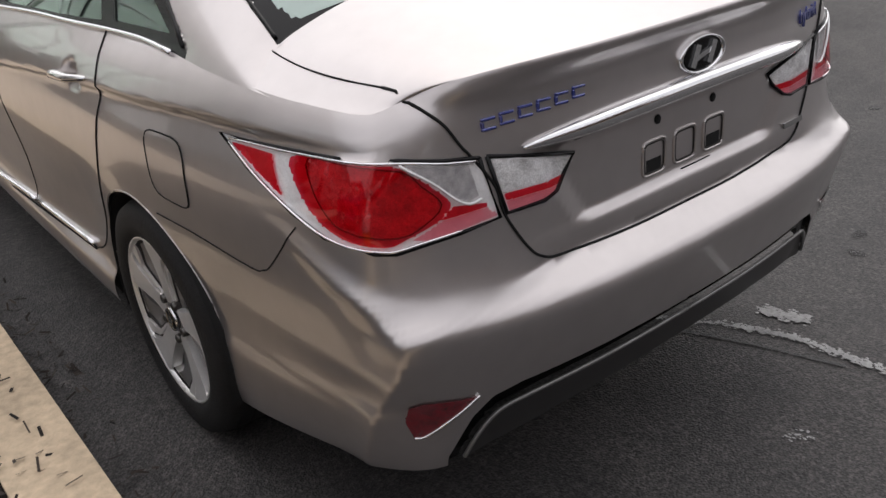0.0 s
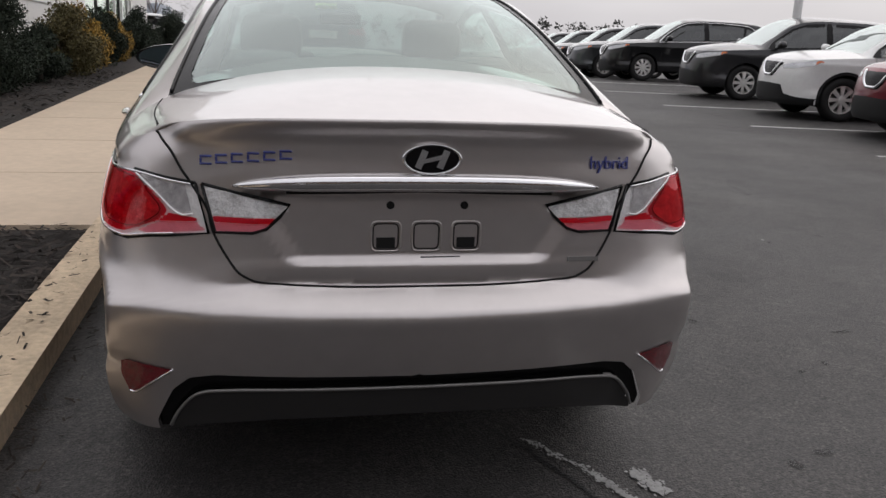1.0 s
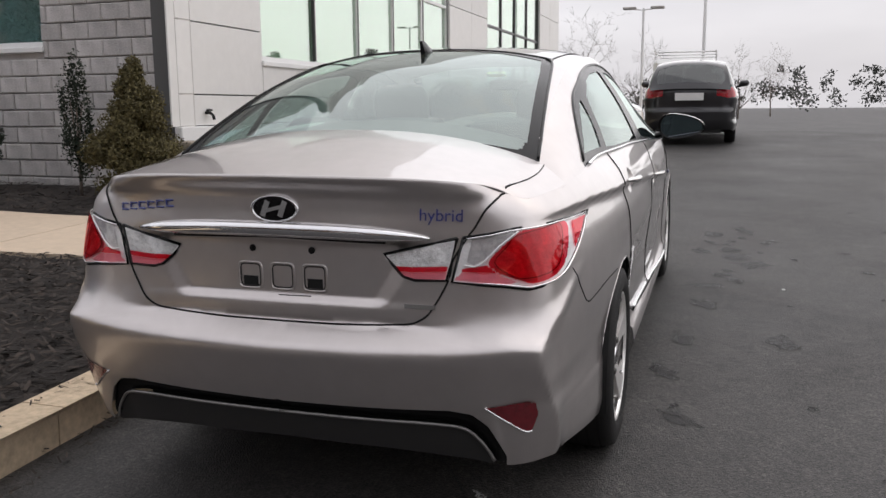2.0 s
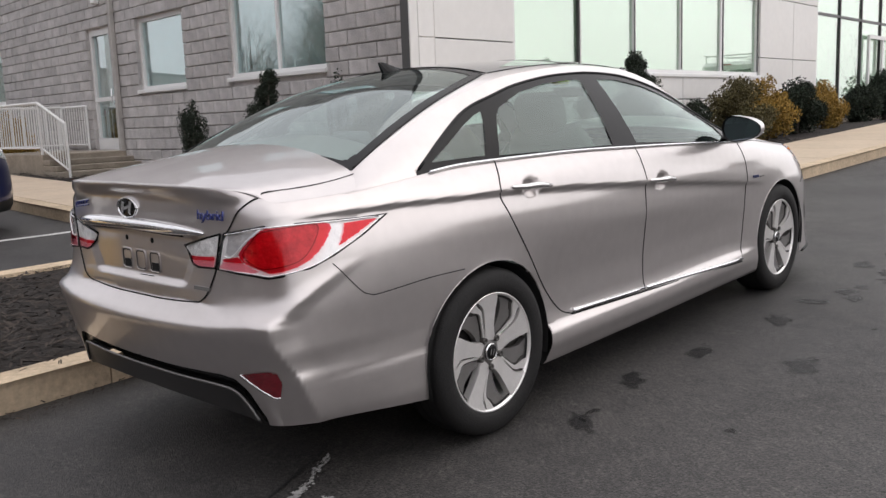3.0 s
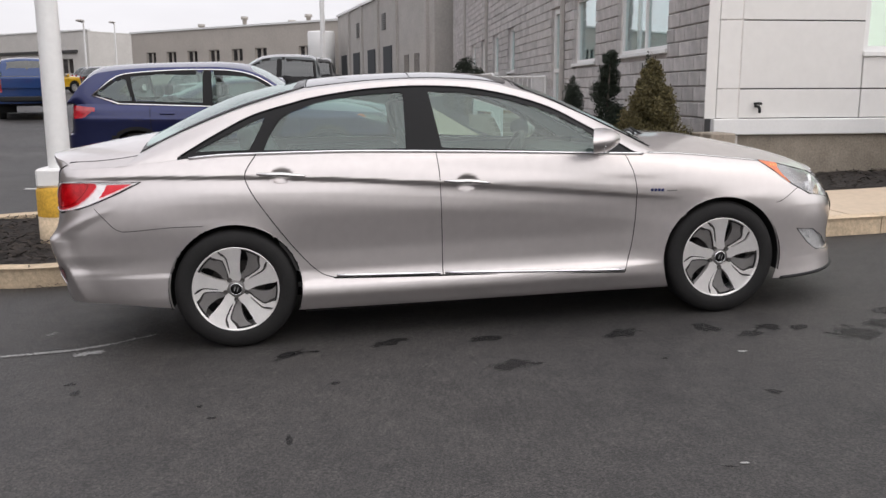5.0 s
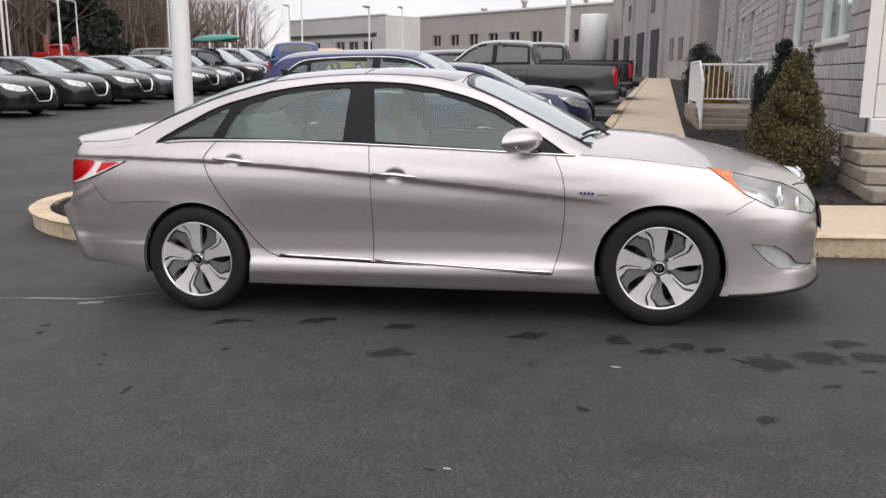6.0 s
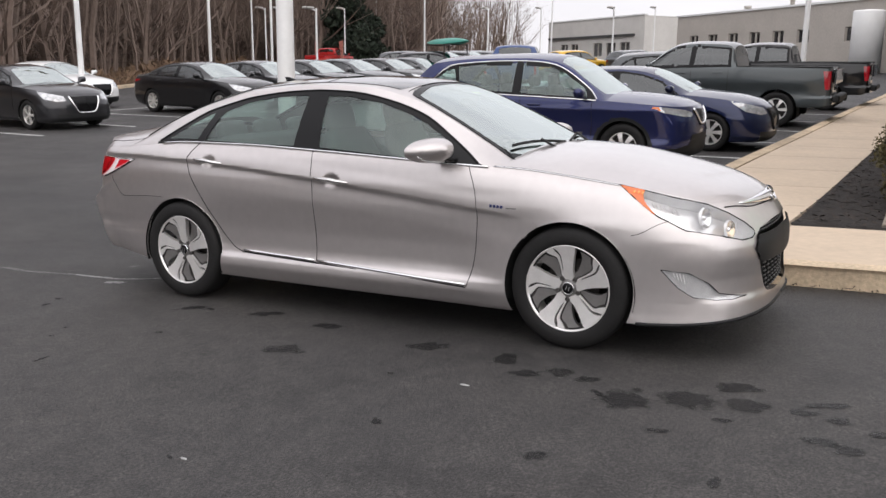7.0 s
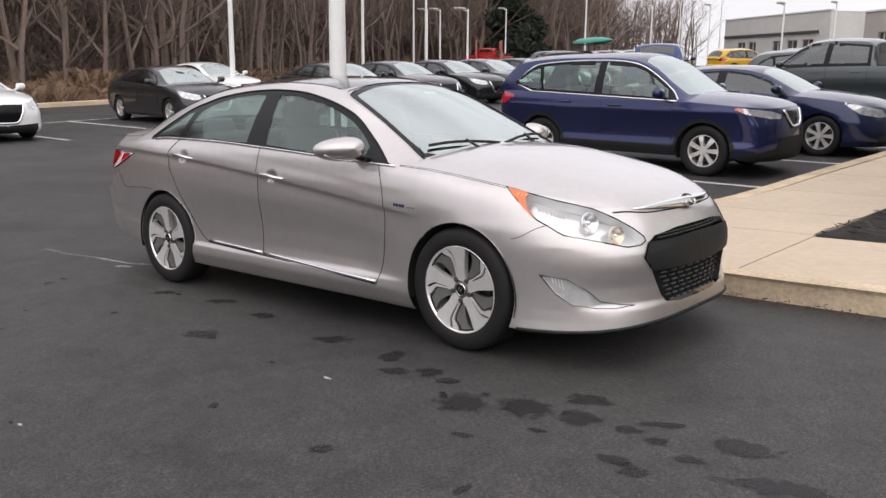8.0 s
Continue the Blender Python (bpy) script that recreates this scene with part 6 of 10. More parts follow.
def cabin_fittings(car, sh):
    for sg in (-1, 1):
        seat = cushion("front_seat", SEAT, car, (0.50, 0.16, 0.50), pose(sg * 0.36, 0.12, 0.50, 96), label="light grey leather front seat")
        cushion("seat_back", SEAT, seat, (0.50, 0.14, 0.66), pose(sg * 0.36, -0.24, 0.82, 18))
        cushion("head_rest", SEAT, seat, (0.27, 0.10, 0.19), pose(sg * 0.36, -0.385, 1.21, 14))
        # door linings
        yy = np.linspace(-1.15, 0.95, 30)
        for zz0, zz1, mat, nm in ((0.40, 0.78, SEAT, "door_lining"), (0.78, 0.985, CABIN, "door_top_lining")):
            vs, fs = [], []
            for v in yy:
                s = sh.s_of_y(v)
                for z in (zz0, zz1):
                    p = sh.belt(s, z)
                    vs.append((sg * (p[0] - 0.075 + (0.02 if z > 0.9 else 0)), p[1], z + (0.03 if v < -0.4 and z > 0.9 else 0)))
            for k in range(len(yy) - 1):
                fs.append((2 * k, 2 * k + 1, 2 * k + 3, 2 * k + 2))
            part(nm, from_arrays(nm, vs, fs, mat), None, car)
    bench = cushion("rear_seat", SEAT, car, (1.24, 0.16, 0.48), pose(0, -0.82, 0.52, 98), 0.1, "light grey leather rear bench")
    cushion("seat_back", SEAT, bench, (1.22, 0.14, 0.60), pose(0, -1.16, 0.80, 24), 0.12)
    for q in (-0.38, 0.0, 0.38):
        cushion("head_rest", SEAT, bench, (0.25, 0.10, 0.13), pose(q, -1.31, 1.12, 14))
    # parcel shelf, dashboard, steering wheel, floor
    bm = bmesh.new()
    add_box(bm, (-0.60, -1.83, 1.02), (0.60, -1.26, 1.045), None, 0.008)
    part("parcel_shelf", bm, CABIN, car)
    prof = [(0.50, 0.62), (0.55, 0.84), (0.60, 0.93), (0.70, 0.965), (0.85, 0.955), (1.10, 0.93), (1.10, 0.55)]
    vs = [(q, a, b) for q in (-0.70, 0.70) for a, b in prof]
    n = len(prof)
    part("dashboard", from_arrays("dashboard", vs, [(k, k + 1, n + k + 1, n + k) for k in range(n - 1)] + [tuple(range(n)), tuple(range(2 * n - 1, n - 1, -1))], CABIN, False), None, car, "dark grey dashboard")
    v, f = tube([(-0.36 + 0.19 * math.cos(a), 0.40 + 0.19 * math.sin(a) * 0.42, 0.88 + 0.19 * math.sin(a) * 0.90) for a in [2 * math.pi * k / 32 for k in range(32)]], 0.015, 8, True)
    wheel = part("steering_wheel", from_arrays("steering_wheel", v, f, CABIN), None, car, "dark steering wheel")
    bm = bmesh.new()
    add_box(bm, (-0.53, -0.02, -0.03), (-0.19, 0.02, 0.03), Matrix.Translation((0, 0.41, 0.88)) @ pose(0, 0, 0, -24))
    part("wheel_hub", bm, CABIN, wheel)
    box_part("cabin_floor", (-0.74, -1.1, 0.302), (0.74, 1.0, 0.33), CABIN, car)
    box_part("centre_console", (-0.10, -0.45, 0.33), (0.10, 0.62, 0.62), CABIN, car, bevel=0.02)
    # roof lining
    yy, xx = np.linspace(-1.02, 0.22, 24), np.linspace(-0.54, 0.54, 15)
    vs = [roof_point(sh, float(x), float(v), -0.035) for v in yy for x in xx]
    fs = [(i * 15 + j, i * 15 + j + 1, (i + 1) * 15 + j + 1, (i + 1) * 15 + j) for i in range(23) for j in range(14)]
    part("roof_lining", from_arrays("roof_lining", vs, fs, LINER), None, car)


def details(car, sh):
    tail_lamps(car, sh)
    boot_details(car, sh)
    side_details(car, sh)
    wing_mirrors(car)
    front_details(car, sh)
    roof_details(car, sh)
    cabin_fittings(car, sh)


# ---- the other parked vehicles ----
def saloon_shell():
    a = subject_shell()
    plan = [(x * 1.05, y * 1.01) for x, y in a.plan]
    flat = {k: [(0.10, 0.2), (0.2, 0.05), (0.28, 0.01), (0.4, 0.01), (0.6, 0.008), (0.75, 0.0), (0.86, 0.006), (0.95, 0.03), (1.03, 0.07), (1.2, 0.25)] for k in (6, 7, 9, 11)}
    sections = {0: [(0.1, 0.3), (0.25, 0.12), (0.35, 0.04), (0.5, 0.0), (0.64, 0.0), (0.70, 0.05), (0.85, 0.06), (1.0, 0.06), (1.08, 0.05), (1.2, 0.15)],
                4: [(0.1, 0.3), (0.25, 0.09), (0.35, 0.04), (0.5, 0.0), (0.66, 0.0), (0.8, 0.02), (0.95, 0.06), (1.03, 0.11), (1.2, 0.3)], **flat,
                13: [(0.1, 0.15), (0.2, 0.02), (0.3, 0.0), (0.55, 0.0), (0.66, 0.015), (0.78, 0.05), (0.88, 0.12), (1.1, 0.4)],
                15: [(0.1, 0.18), (0.2, 0.04), (0.28, 0.0), (0.5, 0.005), (0.62, 0.03), (0.74, 0.10), (0.82, 0.17), (1.1, 0.5)],
                17: [(0.1, 0.2), (0.2, 0.05), (0.28, 0.0), (0.55, 0.0), (0.68, 0.03), (0.76, 0.08), (0.82, 0.15), (1.1, 0.5)]}
    top = [1.09, 1.085, 1.07, 1.05, 1.03, 1.03, 1.04, 1.05, 1.04, 1.015, 0.98, 0.955, 0.92, 0.87, 0.82, 0.80, 0.80, 0.805]
    bottom = [0.28] * 3 + [0.24] * 3 + [0.2] * 6 + [0.18] * 6
    return Shell(plan, sections, top, bottom, a.roof * [1.01, 0.98], a.rail * [1.01, 1.04, 0.98], None, deck=(-1.62, 1.18), hood=(0.95, 1.05), hood_nose=[(1.5, 1.0), (2.1, 0.88)])


def suv_shell(short=1.0, low=1.0):
    plan = [(0, -2.385), (0.4, -2.375), (0.65, -2.33), (0.78, -2.24), (0.84, -2.10), (0.87, -1.9), (0.90, -1.35), (0.91, -0.6), (0.915, 0.2), (0.91, 1.0), (0.905, 1.35), (0.88, 1.75), (0.80, 2.0), (0.65, 2.17), (0.4, 2.27), (0, 2.30)]
    plan = [(x, y * short) for x, y in plan]
    side = [(0.1, 0.15), (0.22, 0.05), (0.3, 0.015), (0.4, 0.0), (0.52, 0.022), (0.70, 0.014), (0.84, 0.0), (0.90, -0.006), (0.95, 0.006), (1.02, 0.02), (1.1, 0.06), (1.25, 0.18)]
    rear = [(0.1, 0.3), (0.25, 0.12), (0.35, 0.04), (0.5, 0.0), (0.65, 0.0), (0.72, 0.05), (0.85, 0.06), (1.0, 0.075), (1.12, 0.10), (1.3, 0.2)]
    front = [(0.1, 0.25), (0.2, 0.08), (0.3, 0.02), (0.5, 0.0), (0.72, 0.012), (0.86, 0.04), (0.95, 0.10), (1.0, 0.16), (1.2, 0.5)]
    corner = [(0.1, 0.2), (0.22, 0.06), (0.32, 0.01), (0.5, 0.005), (0.7, 0.015), (0.84, 0.05), (0.95, 0.11), (1.02, 0.18), (1.2, 0.5)]
    top = [1.12, 1.12, 1.12, 1.12, 1.12, 1.12, 1.11, 1.085, 1.06, 1.03, 1.01, 0.985, 0.965, 0.95, 0.95, 0.955]
    bottom = [0.30] * 4 + [0.27] * 8 + [0.24] * 4
    roof = [(-2.40, 1.05), (-2.33, 1.17), (-2.15, 1.42), (-1.98, 1.60), (-1.75, 1.65), (-0.9, 1.69), (-0.3, 1.70), (0.1, 1.675), (0.4, 1.58), (0.75, 1.36), (1.05, 1.16), (1.25, 1.04)]
    rail = [(-2.40, 0.74, 1.03), (-2.3, 0.73, 1.13), (-2.1, 0.69, 1.38), (-1.85, 0.65, 1.545), (-0.9, 0.63, 1.62), (-0.3, 0.63, 1.625), (0.1, 0.63, 1.595), (0.4, 0.645, 1.50), (0.75, 0.69, 1.27), (1.05, 0.75, 1.08), (1.25, 0.77, 1.0)]
    roof = [(y * short, 1.0 + (z - 1.0) * low) for y, z in roof]
    rail = [(y * short, x, 1.0 + (z - 1.0) * low) for y, x, z in rail]
    return Shell(plan, {0: rear, 2: rear, 4: side, 6: side, 9: side, 11: side, 13: corner, 15: front}, top, bottom, roof, rail, None, deck=(-2.0 * short, 1.15), hood=(0.95 * short, 1.14), hood_nose=[(1.5 * short, 1.11), (2.0 * short, 1.03)])


def pickup_shell():
    plan = [(0, -2.95), (0.6, -2.945), (0.88, -2.92), (0.95, -2.86), (0.965, -2.7), (0.97, -2.2), (0.98, -1.775), (0.985, -0.9), (0.99, 0.3), (0.99, 1.2), (0.98, 1.775), (0.96, 2.3), (0.90, 2.6), (0.72, 2.77), (0.4, 2.83), (0, 2.85)]
    side = [(0.1, 0.2), (0.35, 0.08), (0.45, 0.02), (0.55, 0.0), (0.8, 0.012), (1.0, 0.0), (1.2, 0.01), (1.32, 0.03), (1.4, 0.08)]
    end = [(0.1, 0.3), (0.4, 0.1), (0.5, 0.0), (0.68, 0.0), (0.72, 0.04), (1.0, 0.04), (1.3, 0.05), (1.4, 0.08)]
    nose = [(0.1, 0.3), (0.35, 0.08), (0.5, 0.0), (0.9, 0.0), (1.1, 0.03), (1.2, 0.10), (1.4, 0.3)]
    top = [1.34] * 7 + [1.345, 1.32, 1.27, 1.24, 1.21, 1.19, 1.18, 1.18, 1.18]
    bottom = [0.52] * 4 + [0.46] * 8 + [0.38] * 4
    roof = [(-0.86, 1.28), (-0.80, 1.6), (-0.74, 1.84), (-0.55, 1.92), (0.1, 1.94), (0.55, 1.90), (0.8, 1.80), (1.15, 1.55), (1.5, 1.30), (1.6, 1.22)]
    rail = [(-0.86, 0.78, 1.26), (-0.80, 0.77, 1.56), (-0.72, 0.74, 1.78), (-0.55, 0.73, 1.85), (0.1, 0.73, 1.87), (0.55, 0.74, 1.82), (0.8, 0.75, 1.71), (1.15, 0.80, 1.45), (1.5, 0.86, 1.24), (1.6, 0.88, 1.18)]
    return Shell(plan, {0: end, 3: end, 5: side, 7: side, 10: side, 12: side, 13: nose, 15: nose}, top, bottom, roof, rail, None, deck=(-0.82, 1.33), hood=(1.35, 1.30), hood_nose=[(2.0, 1.28), (2.6, 1.22)])


KIND = {
    "saloon": dict(shell=saloon_shell, axles=(-1.41, 1.41), r=0.335, rim=0.225, arch=0.365, glass=[[(-1.60, 1.075), (-1.40, 1.15), (-1.25, 1.20), (-1.2, 1.06)],
                   [(-1.17, 1.06), (-1.1, 1.215), (-0.9, 1.29), (-0.44, 1.33), (-0.43, 1.045)], [(-0.27, 1.035), (-0.29, 1.33), (0.13, 1.28), (0.46, 1.175), (0.66, 1.05), (0.66, 0.98)]],
                   dlo=[(-1.68, 1.04), (-1.27, 1.24), (-0.9, 1.325), (-0.42, 1.36), (-0.24, 1.36), (0.13, 1.31), (0.46, 1.205), (0.80, 1.0), (0.90, 0.93), (0.5, 0.90), (-1.68, 0.95)],
                   back=[(-1.91, -0.1), (-1.88, 0.55), (-1.8, 0.60), (-1.05, 0.50), (-0.98, 0.3), (-0.97, -0.1)], wind=[(0.25, -0.1), (0.26, 0.3), (0.30, 0.53), (0.9, 0.63), (1.05, 0.62), (1.16, 0.3), (1.18, -0.1)], yr=(-2.02, 1.25)),
    "suv": dict(shell=suv_shell, axles=(-1.3525, 1.3525), r=0.355, rim=0.228, arch=0.395, glass=[[(-1.87, 1.245), (-1.66, 1.40), (-1.49, 1.475), (-1.40, 1.155), (-1.60, 1.155)],
                [(-1.35, 1.155), (-1.42, 1.485), (-0.9, 1.54), (-0.42, 1.55), (-0.42, 1.12)], [(-0.28, 1.11), (-0.30, 1.55), (0.08, 1.52), (0.36, 1.43), (0.76, 1.18), (0.80, 1.07)]],
                dlo=[(-1.94, 1.235), (-1.70, 1.435), (-1.5, 1.525), (-0.9, 1.575), (-0.3, 1.585), (0.1, 1.555), (0.40, 1.455), (0.80, 1.19), (0.95, 1.05), (0.5, 0.95), (-1.5, 1.0), (-1.60, 1.125)],
                back=[(-2.30, -0.1), (-2.30, 0.6), (-2.2, 0.64), (-2.04, 0.58), (-2.02, -0.1)], wind=[(0.22, -0.1), (0.24, 0.4), (0.30, 0.57), (0.8, 0.65), (1.02, 0.68), (1.12, 0.4), (1.16, -0.1)], yr=(-2.38, 1.22)),
    "pickup": dict(shell=pickup_shell, axles=(-1.775, 1.775), r=0.40, rim=0.255, arch=0.46, glass=[[(-0.66, 1.40), (-0.64, 1.74), (0.10, 1.80), (0.12, 1.39)], [(0.24, 1.39), (0.22, 1.80), (0.55, 1.76), (0.82, 1.63), (1.12, 1.40), (1.12, 1.36)]],
                   dlo=[(-0.73, 1.36), (-0.70, 1.78), (0.1, 1.84), (0.55, 1.80), (0.85, 1.66), (1.22, 1.38), (1.25, 1.33), (0.5, 1.2), (-0.73, 1.2)],
                   back=[(-0.80, -0.1), (-0.80, 0.6), (-0.745, 0.6), (-0.745, -0.1)], wind=[(0.72, -0.1), (0.74, 0.62), (0.82, 0.68), (1.3, 0.78), (1.45, 0.76), (1.50, -0.1)], yr=(-0.85, 1.58)),
}


def parked(kind, name, label, paint_mat, cladding=False, twin=False, spokes=7, rim=None, grille=CHROME, group="", short=1.0, low=1.0, chrome_belt=False, glass=None):
    """A parked vehicle, built at the origin with its nose towards +y."""
    k = KIND[kind]
    sh = k["shell"](short, low) if kind == "suv" else k["shell"]()
    car = new(name, None)
    tagged(car, label, "pickup" if kind == "pickup" else "car", group)
    SY, SX = sh.s_of_y, sh.s_of_x
    FX = lambda x: sh.s_of_x(x, True)
    L = sh.length
    ax = [a * short for a in k["axles"]]
    sc = lambda pts: [(y * short, 1.0 + (z - 1.0) * low) for y, z in pts]
    st = lambda pts: [(y * short, x) for y, x in pts]
    if kind == "saloon":
        tail = [(SX(0.45), 0.93), (SX(0.45), 0.83), (SX(0.72), 0.82), (SY(-2.0), 0.92), (SY(-1.95), 0.95)]
        head = [(SY(1.72), 0.87), (SY(2.0), 0.83), (FX(0.5), 0.76), (FX(0.46), 0.66), (FX(0.62), 0.64), (SY(2.0), 0.70)]
        gril = [(FX(0.40), 0.74), (L + 0.01, 0.745), (L + 0.01, 0.36), (FX(0.22), 0.37)]
        low_b = [(FX(0.66), 0.36), (L + 0.01, 0.33), (L + 0.01, 0.05), (FX(0.66), 0.05)]
        door = [(-1.25, -0.25), (-0.25, 0.86)]
    elif kind == "suv":
        tail = [(SX(0.50), 1.05), (SX(0.50), 0.94), (SX(0.74), 0.90), (SY(-2.06 * short), 0.92), (SY(-1.88 * short), 1.06), (SX(0.74), 1.10)]
        head = [(SY(1.74 * short), 0.965), (SY(1.92 * short), 0.950), (FX(0.55), 0.905), (FX(0.36), 0.855), (FX(0.42), 0.805), (FX(0.62), 0.815), (SY(1.92 * short), 0.875)]
        gril = [(FX(0.36), 0.90), (L + 0.01, 0.905), (L + 0.01, 0.66), (FX(0.16), 0.67)]
        low_b = [(SY(1.84 * short), 0.355), (FX(0.72), 0.37), (FX(0.52), 0.41), (FX(0.44), 0.55), (L + 0.01, 0.56), (L + 0.01, 0.05), (SY(1.84 * short), 0.05)]
        door = [(-1.15 * short, -0.27), (-0.27, 0.88 * short)]
    else:
        tail = [(SX(0.84), 1.26), (SX(0.84), 0.86), (SY(-2.78), 0.86), (SY(-2.72), 1.26)]
        head = [(SY(2.35), 1.16), (FX(0.62), 1.14), (FX(0.62), 0.98), (SY(2.4), 1.0)]
        gril = [(FX(0.56), 1.12), (L + 0.01, 1.12), (L + 0.01, 0.78), (FX(0.50), 0.78)]
        low_b = [(FX(0.72), 0.66), (L + 0.01, 0.66), (L + 0.01, 0.05), (FX(0.72), 0.05)]
        door = [(-0.68, 0.18), (0.18, 1.28)]
    polys = [("arch", circle2(SY(a), k["r"], k["arch"], 40)) for a in ax]
    if cladding:
        polys += [("clad", circle2(SY(a), k["r"], k["arch"] + 0.05, 40)) for a in ax]
    polys += [("tail", tail), ("head", head), ("grille", gril), ("low", low_b)]
    if cladding:
        polys += [("clad", [(-0.01, 0.52), (SX(0.8), 0.50), (SY(-1.0), 0.42), (SY(1.0), 0.42), (SY(1.8 * short), 0.46), (SY(1.8 * short), 0.05), (-0.01, 0.05)])]
    P = paint_mat
    table = {"arch": ("", None, "none", "", 0), "rest": ("body", P, "both", "", 0), "clad": ("cladding", MATT_BLACK, "both", "black plastic cladding", 0.004), "tail": ("tail_lamp", RED_LAMP, "each", "red tail lamp", 0.004),
             "head": ("headlamp", HEAD_GLASS, "each", "clear headlamp", 0.004), "grille": ("grille", BLACK_TRIM, "both", "black grille", 0.004), "low": ("lower_grille", MATT_BLACK, "both", "black lower bumper", 0.003)}
    gl = glass or DARK_GLASS
    sp = [("glass", sc(g)) for g in k["glass"]] + [("dlo", sc(k["dlo"]))]
    stb = {"glass": ("side_glass", gl, "each", "", -0.002), "dlo": ("window_surround", BLACK_TRIM, "each", "black window frame", 0), "rest": ("roof_side", P, "each", "", 0)}
    tp = [("back", st(k["back"])), ("wind", st(k["wind"]))]
    tt = {"back": ("rear_window", gl, "both", "", -0.001), "wind": ("windscreen", SCREEN_GLASS, "both", "", -0.001), "rest": ("roof", P, "both", "", 0)}
    yr = (k["yr"][0] * short, k["yr"][1] * short)
    clothe(car, sh, polys, table, 0.035, {}, sp, stb, tp, tt, yr, 0.035)
    if kind == "pickup":
        deck_part(car, sh, "bed_cover", MATT_BLACK, False, (14, 14), "black bed cover")
        bm = bmesh.new()
        add_box(bm, (-0.84, -2.99, 0.98), (0.84, -2.955, 1.30), bevel=0.01)
        part("tailgate", bm, P, car)
        bm = bmesh.new()
        add_box(bm, (-0.92, -3.10, 0.58), (0.92, -2.94, 0.74), bevel=0.03)
        part("rear_bumper", bm, MATT_BLACK, car)
        for sg in (1, -1):
            box_part("bed_rail", (sg * 0.86, -2.90, 1.335), (sg * 0.945, -0.86, 1.365), MATT_BLACK, car, bevel=0.01)
    else:
        deck_part(car, sh, "boot_deck", P, False, (14, 14))
    deck_part(car, sh, "bonnet", P, True, (24, 18))
    for a in ax:
        wheel_well(car, a, k["arch"] + 0.005, 0.45, abs(sh.belt(SY(a), 0.6)[0]) - 0.02)
        x = float(sh.belt(SY(a), 0.6)[0]) - 0.115
        for sg in (1, -1):
            simple_wheel(car, sg * x, a, k["r"], k["rim"], 0.21, spokes, rim, twin)
    # door seams, handles, mirrors, grille trim
    y_lines = sorted({round(v, 3) for d in door for v in d})
    zt = lambda y: float(sh.top(SY(y))) - 0.01
    for y in y_lines:
        z0 = k["r"] + 0.12
        pts = belt_line(sh, [(SY(y), z0), (SY(y + 0.01), 0.75), (SY(y), zt(y))], 0.001, 5)
        for q in (pts, mirrored(pts)):
            tube_part("door_seam", q, 0.004, SEAM, car, sides=4)
    for a, b in door:
        y0 = a + 0.14
        zh = zt(a) - 0.12
        p = belt_line(sh, [(SY(y0), zh), (SY(y0 + 0.1), zh), (SY(y0 + 0.2), zh)], 0.02, 4)
        for q in (p, mirrored(p)):
            tube_part("door_handle", q, 0.013, P, car, sides=6)
    ym = door[1][1] - 0.12
    for sg in (1, -1):
        xm = float(sh.belt(SY(ym), zt(ym))[0])
        v, f = tube([(sg * (xm - 0.02), ym + 0.02, zt(ym) + 0.02), (sg * (xm + 0.06), ym, zt(ym) + 0.05), (sg * (xm + 0.10), ym - 0.02, zt(ym) + 0.10), (sg * (xm + 0.22), ym - 0.02, zt(ym) + 0.11), (sg * (xm + 0.25), ym - 0.01, zt(ym) + 0.10)],
                    [0.02, 0.03, 0.075, 0.07, 0.03], 10, up=(0, 1, 0))
        part("door_mirror", from_arrays("door_mirror", v, f, P), None, car)
    if chrome_belt:
        def on_cabin(y, z):
            b = sh.cabin(np.array(0.0), np.array(y))
            zr = float(pchip(sh.rail[:, 0], sh.rail[:, 2], np.array([y]))[0])
            c = sh.cabin(np.array(0.4 * min(1, max(0, (z - b[2]) / max(zr - b[2], 1e-3)))), np.array(y))
            return (float(c[0]) + 0.004, float(c[1]), float(c[2]))
        ring = sc(k["dlo"])
        over = [on_cabin(*p) for p in ring[:1] + curve2(ring[1:9], 5)]
        under = [on_cabin(*p) for p in (ring[0], ring[-1])]
        under += [belt_line(sh, [(SY(y), float(sh.top(SY(y))) - 0.006)], 0.004, 1, False)[0] for y in np.linspace(ring[-1][0], ring[8][0], 20)]
        for w in (over, mirrored(over), under, mirrored(under)):
            tube_part("window_trim", w, 0.011, CHROME, car, sides=6)
    # the chrome vee of the grille
    if kind == "suv":
        patch(car, sh, "indicator_lens", [(SY(1.75 * short), 0.962), (SY(1.87 * short), 0.950), (SY(1.90 * short), 0.890), (SY(1.83 * short), 0.918)], AMBER, 0.007, 0.02, label="orange indicator lens")
        v = [(FX(0.30), 0.91), (FX(0.22), 0.78), (FX(0.12), 0.70), (L - 0.001, 0.69)]
    elif kind == "saloon":
        v = [(FX(0.38), 0.74), (FX(0.30), 0.55), (FX(0.20), 0.40), (L - 0.001, 0.38)]
    else:
        v = [(FX(0.55), 1.12), (FX(0.52), 0.95), (FX(0.48), 0.80), (L - 0.001, 0.79)]
    pts = belt_line(sh, v, 0.012, 6)
    tube_part("grille_trim", pts + mirrored(pts)[::-1], 0.022 if kind != "pickup" else 0.03, grille, car, "bright grille surround", sides=6)
    # plain cabin: seats and dashboard
    zb = float(sh.top(SY(0.0)))
    bm = bmesh.new()
    add_box(bm, (-0.72, -1.5 * short if kind != "pickup" else -0.6, 0.35), (0.72, 1.0, zb - 0.12))
    part("cabin_floor", bm, UNDER, car)
